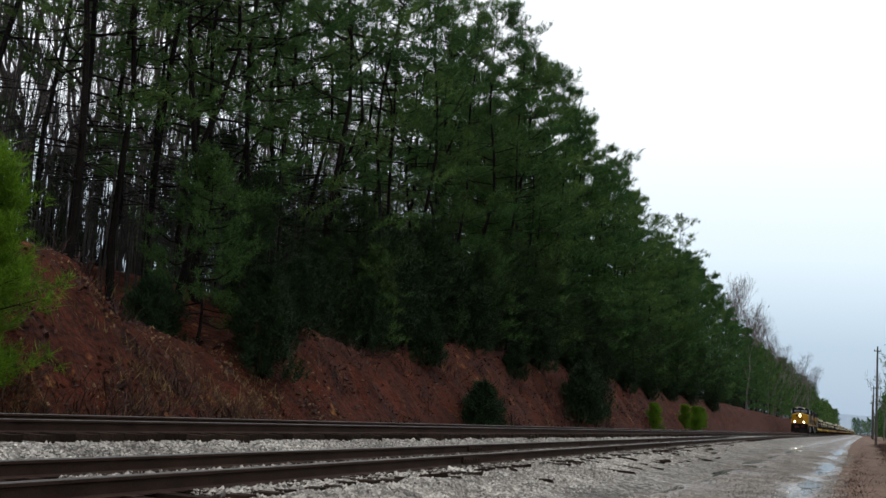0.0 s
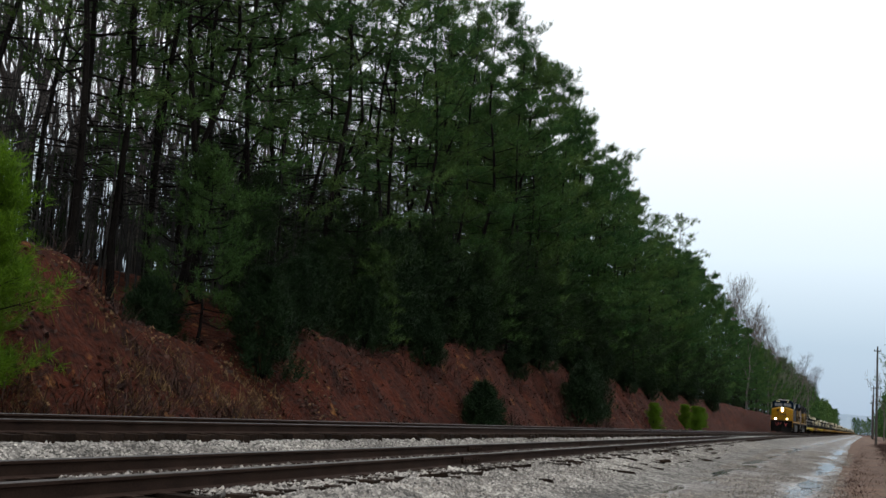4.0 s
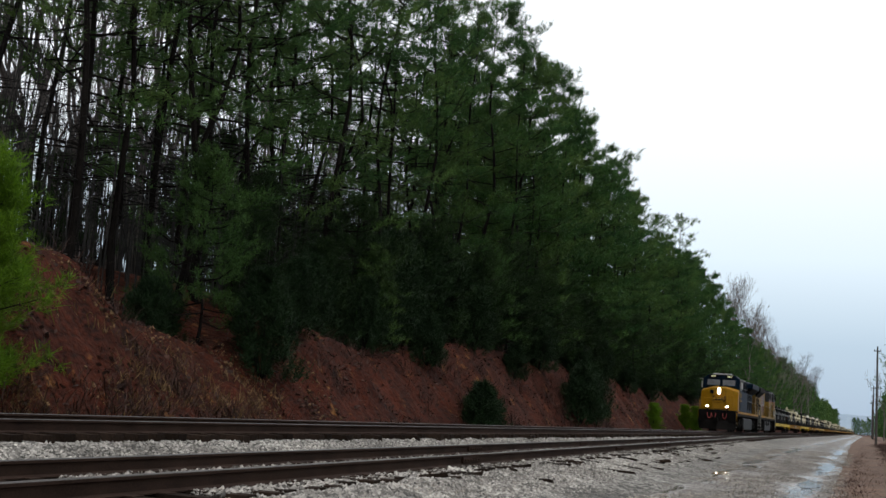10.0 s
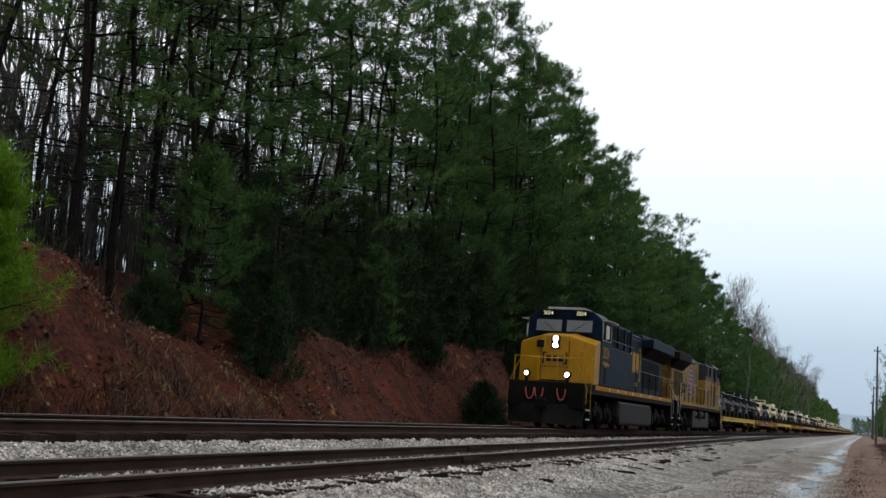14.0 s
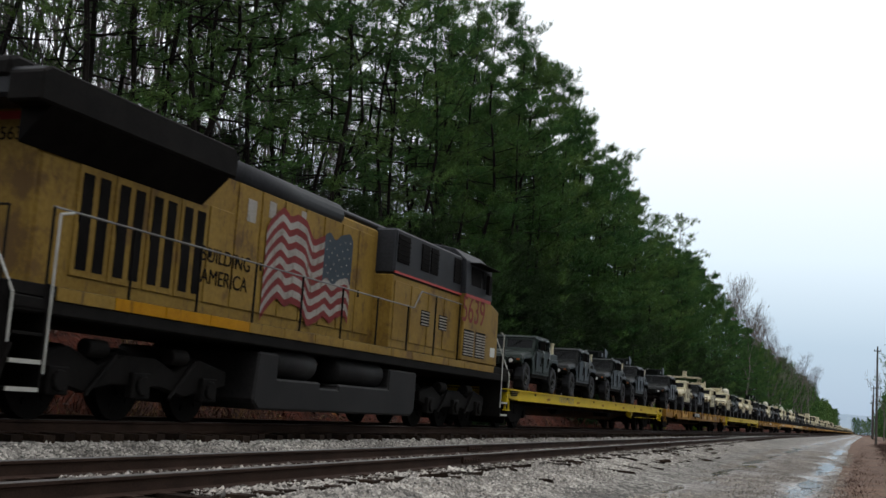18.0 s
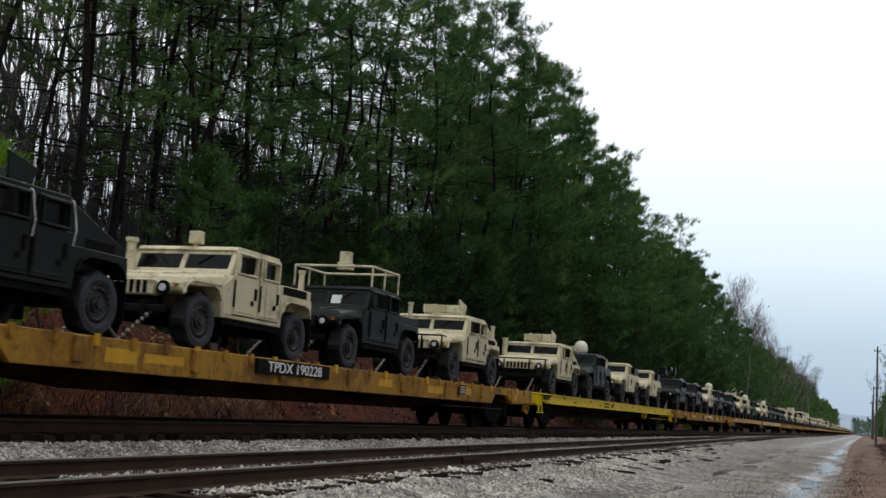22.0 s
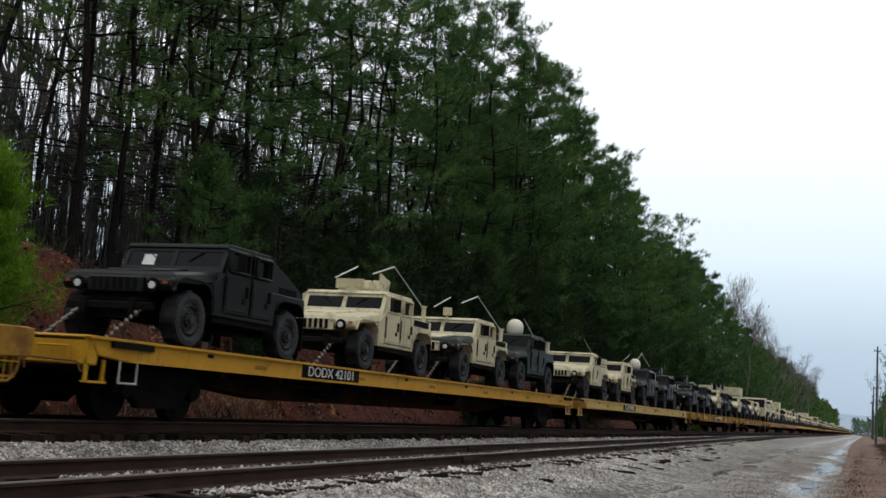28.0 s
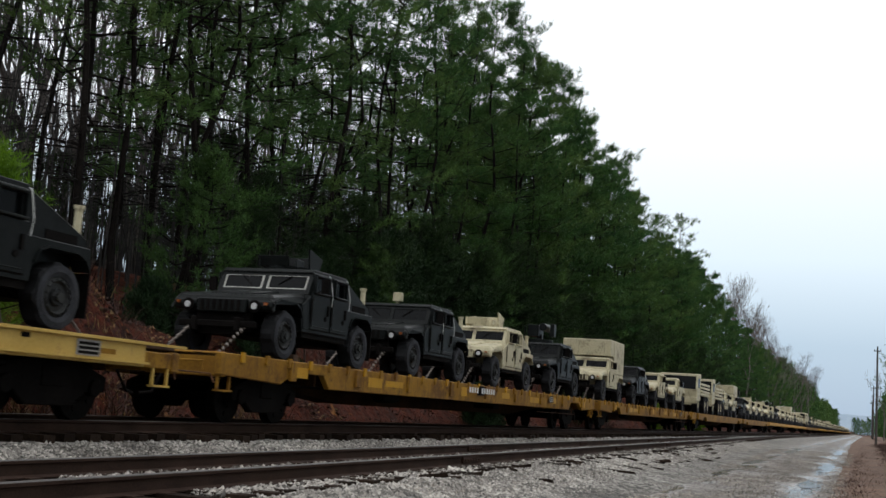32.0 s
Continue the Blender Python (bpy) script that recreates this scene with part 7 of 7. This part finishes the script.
    if "guard" in extras:
        piece("brush_guard", M_BLACK, h, lambda bm: [rod(bm, (-1.0, -0.12, z), (1.0, -0.12, z), 0.022) for z in (0.80, 1.16)] + [rod(bm, (x, -0.12, 0.6), (x, -0.12, 1.16), 0.022) for x in (-1.0, -0.45, 0.45, 1.0)] + [rod(bm, (x, -0.12, 1.16), (x, 0.2, 1.16), 0.018) for x in (-1.0, 1.0)], "dark tubular brush guard")
    if "paper" in extras:
        for x in (-0.75, 0.1) if "rack" in extras else (-0.62,):
            piece("windshield_paper", M_PAPER, h, lambda bm: prism(bm, [(1.665, 1.45), (1.74, 1.64), (1.745, 1.64), (1.67, 1.45)], x, x + 0.24), "white paper behind the windshield")
    if "straps" in extras:
        for y in (2.5, 3.32):
            piece("door_strap", M_PAPER, h, lambda bm: [rod(bm, (-0.6, y - 0.05, 1.866), (0.9, y - 0.05, 1.866), 0.011), rod(bm, (0.9, y - 0.05, 1.866), (1.03, y, 1.78), 0.011), rod(bm, (1.03, y, 1.78), (1.112, y, 1.40), 0.009), rod(bm, (1.112, y, 1.40), (1.112, y - 0.03, 1.18), 0.007)], "thin white lashing strap")
        piece("stencil_patch", M_PAPER, h, lambda bm: bx(bm, 1.061, 1.066, 1.42, 1.5, 0.98, 1.12))
    if "paleframe" in extras:
        for x in (-0.49, 0.49):
            piece("windshield_frame", M_RAILW, h, lambda bm: [prism(bm, [(1.655, 1.42), (1.785, 1.73), (1.80, 1.73), (1.67, 1.42)], x + dx - 0.02, x + dx + 0.02) for dx in (-0.42, 0.42)] + [prism(bm, [(1.655 + q, 1.42 + 2.4 * q), (1.67 + q, 1.455 + 2.4 * q), (1.685 + q, 1.455 + 2.4 * q), (1.67 + q, 1.42 + 2.4 * q)], x - 0.42, x + 0.42) for q in (0.0, 0.115)], "pale windshield frame")
    # chains to the deck
    for s in (-1, 1):
        piece("tie_down_chain", M_CHAIN, h, lambda bm: [rod(bm, (s * 0.55, 0.12 - 0.11 * k, 0.58 - 0.072 * k), (s * (0.55 + 0.05), 0.05 - 0.11 * k, 0.53 - 0.072 * k), 0.03 if k % 2 else 0.022, 5) for k in range(8)], "steel tie-down chain")
        piece("rear_chain", M_CHAIN, h, lambda bm: [rod(bm, (s * 0.5, 4.55, 0.6), (s * 0.7, 5.05, 0.02), 0.022, 5)])
    box_part("wheel_chock", M_DECK, h, (0.8, 1.0, 1.25, 1.45, 0.0, 0.16), bevel=0.01)
    return h


def cargo_truck(label):
    """Tan cab-over truck with a tall flat windshield and a canvas-free stake bed."""
    h = new("cargo_truck")
    tagged(h, label, "military truck", group="military trucks on the flatcars")
    cab = piece("cab", M_TAN, h, lambda bm: prism(bm, [(0.15, 0.75), (0.1, 1.45), (0.3, 2.45), (1.7, 2.5), (1.75, 0.8)], -1.2, 1.2), bevel=0.04)
    piece("windshield", M_GLASS, cab, lambda bm: prism(bm, [(0.085, 1.5), (0.25, 2.3), (0.26, 2.3), (0.10, 1.5)], -1.1, 1.1))
    for s in (-1, 1):
        box_part("side_window", M_GLASS, cab, ((1.195, 1.21) if s > 0 else (-1.21, -1.195)) + (0.5, 1.3, 1.6, 2.2))
        for y in (1.0, 4.3, 5.6):
            road_wheel(h, s * 1.0, y, M_TAN, 0.58, 0.38)
    piece("bumper", M_TAN, h, lambda bm: bx(bm, -1.2, 1.2, 0.0, 0.2, 0.6, 1.0), bevel=0.03)
    piece("chassis", M_BLACK, h, lambda bm: bx(bm, -0.5, 0.5, 0.3, 6.3, 0.7, 0.95))
    box_part("cargo_bed", M_TAN, h, (-1.2, 1.2, 1.95, 6.4, 1.15, 1.3))
    for s in (-1, 1):
        for k in range(3):
            box_part("bed_slat", M_TAN, h, ((1.15, 1.2) if s > 0 else (-1.2, -1.15)) + (2.0, 6.35, 1.38 + 0.22 * k, 1.52 + 0.22 * k), bevel=0.005)
    return h


# ---- the consist ----
DARK = "dark olive military truck chained to the flatcar deck"
SAND = "desert tan military truck chained to the flatcar deck"
O, C, T = M_OLIVE, M_CAMO, M_TAN
LOADS = [
    # paint, body, extras, label, place of its nose
    (C, "bed4", ("tube", "straps", "paper", "lowbox"), "dark green four-door military truck with an open bed", 7.75),
    (O, "slant", ("tube", "straps", "paper"), "dark olive slant-back military truck with pale door straps", 13.75),
    (O, "slant", ("turret", "tube", "straps"), "dark olive slant-back military truck with a gun turret", 20.0),
    (O, "slant", ("turret", "tube", "straps", "paper"), "dark olive slant-back military truck with an armoured turret", 25.5),
    (O, "slant", ("turret", "straps", "paper"), "dark olive turreted military truck with chained bumper", 35.2),
    (T, "bed4", ("box", "tube", "fronttube"), "desert tan four-door military truck with an open bed", 41.1),
    (O, "bed4", ("rack", "paper", "tube"), "dark olive military truck under a tan pipe rack", 46.8),
    (T, "slant", ("turret", "guard", "tube"), "desert tan slant-back military truck with turret and brush guard", 53.3),
    (T, "slant", ("turret", "guard", "fronttube"), "desert tan turreted military truck with a brush guard", 63.4),
    (C, "bed4", ("dome", "box", "straps", "tube", "paper"), "dark green military truck with a cream radome", 69.1),
    (T, "pickup", ("darkslats", "fronttube"), "desert tan two-door military pickup with dark bed slats", 75.6),
    (T, "pickup", ("darkslats", "fronttube"), "desert tan two-door military pickup with dark bed slats", 81.75),
    (O, "slant", ("launcher", "straps", "paper"), "dark olive military truck with a roof weapon station", 91.6),
    (O, "slant", ("box", "straps", "paper", "tube"), "dark olive slant-back military truck with an antenna box", 98.3),
    (T, "bed4", ("box", "tube"), "desert tan four-door military truck with an antenna box", 104.9),
    (C, "bed4", ("dome", "straps", "paper", "tube"), "dark green military truck with a cream radome", 110.4),
    (O, "slant", ("paper",), "black-green slant-back military truck with papers in its windshield", 119.45),
    (T, "bed4", ("turret", "whips", "tube"), "desert tan turreted military truck with folded antennas", 126.3),
    (T, "bed4", ("box", "whips", "tube"), "desert tan military truck with a green front fender", 132.75),
    (C, "bed4", ("dome", "whip", "tube"), "dark green military truck with a cream radome", 138.2),
    (T, "pickup", ("slats", "fronttube", "whip"), "desert tan military pickup with tan bed slats", 147.15),
    (T, "bed4", ("tube", "fronttube"), "desert tan four-door military truck with an open bed", 153.3),
    (C, "bed4", ("dome", "box", "xwhips", "tube", "straps"), "dark green military truck with radome and crossed antennas", 159.6),
    (O, "slant", ("turret", "tube", "straps"), "dark olive slant-back military truck with a low turret", 165.75),
    (O, "slant", ("turret", "straps", "tube", "paleframe"), "dark olive slant-back military truck with a pale windshield frame", 175.4),
    (O, "slant", ("box", "tube", "straps"), "dark olive slant-back military truck with an antenna box", 181.85),
    (T, "slant", ("turret", "tube"), "desert tan slant-back military truck with a turret", 188.3),
    (O, "slant", ("launcher",), "dark olive slant-back military truck with a roof gun", 194.8),
    (T, "shelter", ("whip",), "desert tan military truck with a box shelter", 203.0),
    (O, "slant", ("straps",), DARK, 209.6),
    (T, "bed4", ("fronttube",), SAND, 215.6),
    (T, "pickup", ("darkslats",), "desert tan two-door military pickup with dark bed slats", 221.6),
]
KINDS = ["bright", "rusty", "bright", "rusty", "orange", "pale", "rusty", "rusty", "orange", "rusty"]
MARKS = {0: (("DODX 42221", 7.3), False), 1: (("TPDX 190228", 11.5), True), 3: (("#", 13.5), True), 4: (("DODX 42101", 7.65), True), 5: (("TOEX 942606", 9.4), True), 6: (("#", 13.4), True)}


def join_thing(ob, name):
    """A far copy of a thing as a few meshes only: one per material, for what stays small in the distance."""
    far = new(name)
    for key in ("label", "category", "group"):
        if key in ob:
            far[key] = ob[key]
    byname = {}
    bpy.context.view_layer.update()
    for o in ob.children_recursive:
        if o.type == "MESH":
            byname.setdefault(o.data.materials[0], []).append(o)
    back = ob.matrix_world.inverted()
    for m, obs in list(byname.items()):
        if m is M_TYRE:
            for o in obs:
                w = back @ o.matrix_world
                raw("tyre", [w @ q.co for q in o.data.vertices], [tuple(p.vertices) for p in o.data.polygons], m, far)
            continue
        v, f = [], []
        for o in obs:
            w = back @ o.matrix_world
            b = len(v)
            v += [w @ q.co for q in o.data.vertices]
            f += [tuple(i + b for i in p.vertices) for p in o.data.polygons]
        raw({M_GLASS: "glazing", M_BLACK: "underbody", M_DECK: "deck", M_CHAIN: "chain_set"}.get(m, "bodywork"), v, f, m, far)["kind"] = "stuff"
    return far


STENCILS = {2: ("280K", 11.25)}
made = {}
for paint, body, extras, label, y in LOADS:
    key = (paint.name, body, extras, label)
    if key in made:
        h = copy_thing(made[key], Matrix())
    else:
        h = made[key] = humvee(paint, body, extras, label, M_CAMO if "green front" in label else None)
    TRAIN.append((h, y))
for k in range(8):
    mark, plate = MARKS.get(k, ("", False))
    car = flatcar(KINDS[k], mark, plate, turning=k < 7)
    if k in STENCILS:
        text, at = STENCILS[k]
        lettering("stencil", text, 0.17, M_BLACK, car, on_side(1.526, at, DECK - 0.17), "black stencilled writing", squeeze=1.3)
        piece("stencil_bars", M_BLACK, car, lambda bm: [bx(bm, 1.5215, 1.525, at - 1.55 + 0.16 * j, at - 1.44 + 0.16 * j, z, z + 0.07) for j in range(6) for z in (DECK - 0.14, DECK - 0.26)], "unreadable black lettering")
    TRAIN.append((car, 4.75 + 28.03 * k))

# the long tail of the train, seen only far off
tail = random.Random(8)
plain_cars = [flatcar("rusty", near=False), flatcar("orange", near=False)]
far_cars = [join_thing(c, "flatcar") for c in plain_cars]
far_loads = [join_thing(made[k], "military_truck") for k in list(made)[5:31:2]]
tan_loads = [join_thing(made[k], "military_truck") for k in list(made) if k[0] == M_TAN.name]
trucks = [cargo_truck("desert tan cab-over military cargo truck on the flatcar")]
for k in range(8, 36):
    y = 4.75 + 28.03 * k
    TRAIN.append((copy_thing(far_cars[tail.randrange(2)], Matrix()), y))
    if k in (8, 13):
        for j, dy in enumerate((1.4, 9.0)):
            TRAIN.append((copy_thing(trucks[0], Matrix()), y + dy))
        dys = (16.8, 22.3)
    else:
        dys = (2.7, 8.9, 15.2, 21.4)
    for dy in dys:
        pool = far_loads if tail.random() < (0.75 if k in (13, 17, 18) else 0.25) else tan_loads
        TRAIN.append((copy_thing(pool[tail.randrange(len(pool))], Matrix()), y + dy))
for base in plain_cars + far_cars + far_loads + tan_loads + trucks:
    for o in [*base.children_recursive, base]:
        bpy.data.objects.remove(o)


# ---- what moves ----
def travelled(t):
    """Metres the train has gone, counted from 20 s."""
    u = t - 20
    return 13.0953 * u - 0.003365 * u * u + 0.000531 * u ** 3 + 12.0 * max(0, (12 - t) / 12) ** 2


TIMES = [0, 2, 4, 6, 8, 10, 12, 14, 17, 20, 23, 26, 29, 32]
LOAD_NAMES = ("military_truck", "cargo_truck")


def motions():
    for thing, y in TRAIN:
        z = DECK if thing.name.startswith(LOAD_NAMES) else 0
        turn = 180 if thing is helper_loco else 0
        walk(thing, [(t, pose(XM, y + 0.15 - travelled(t), z, 0, 0, turn)) for t in TIMES])
    times = [k / 30 for k in range(961)]
    for wheel, y, r in WHEELS:
        back = wheel.parent.parent is helper_loco
        walk(wheel, [(t, pose(0, y, r, math.degrees(travelled(t) / r) * (-1 if back else 1))) for t in times])


motions()
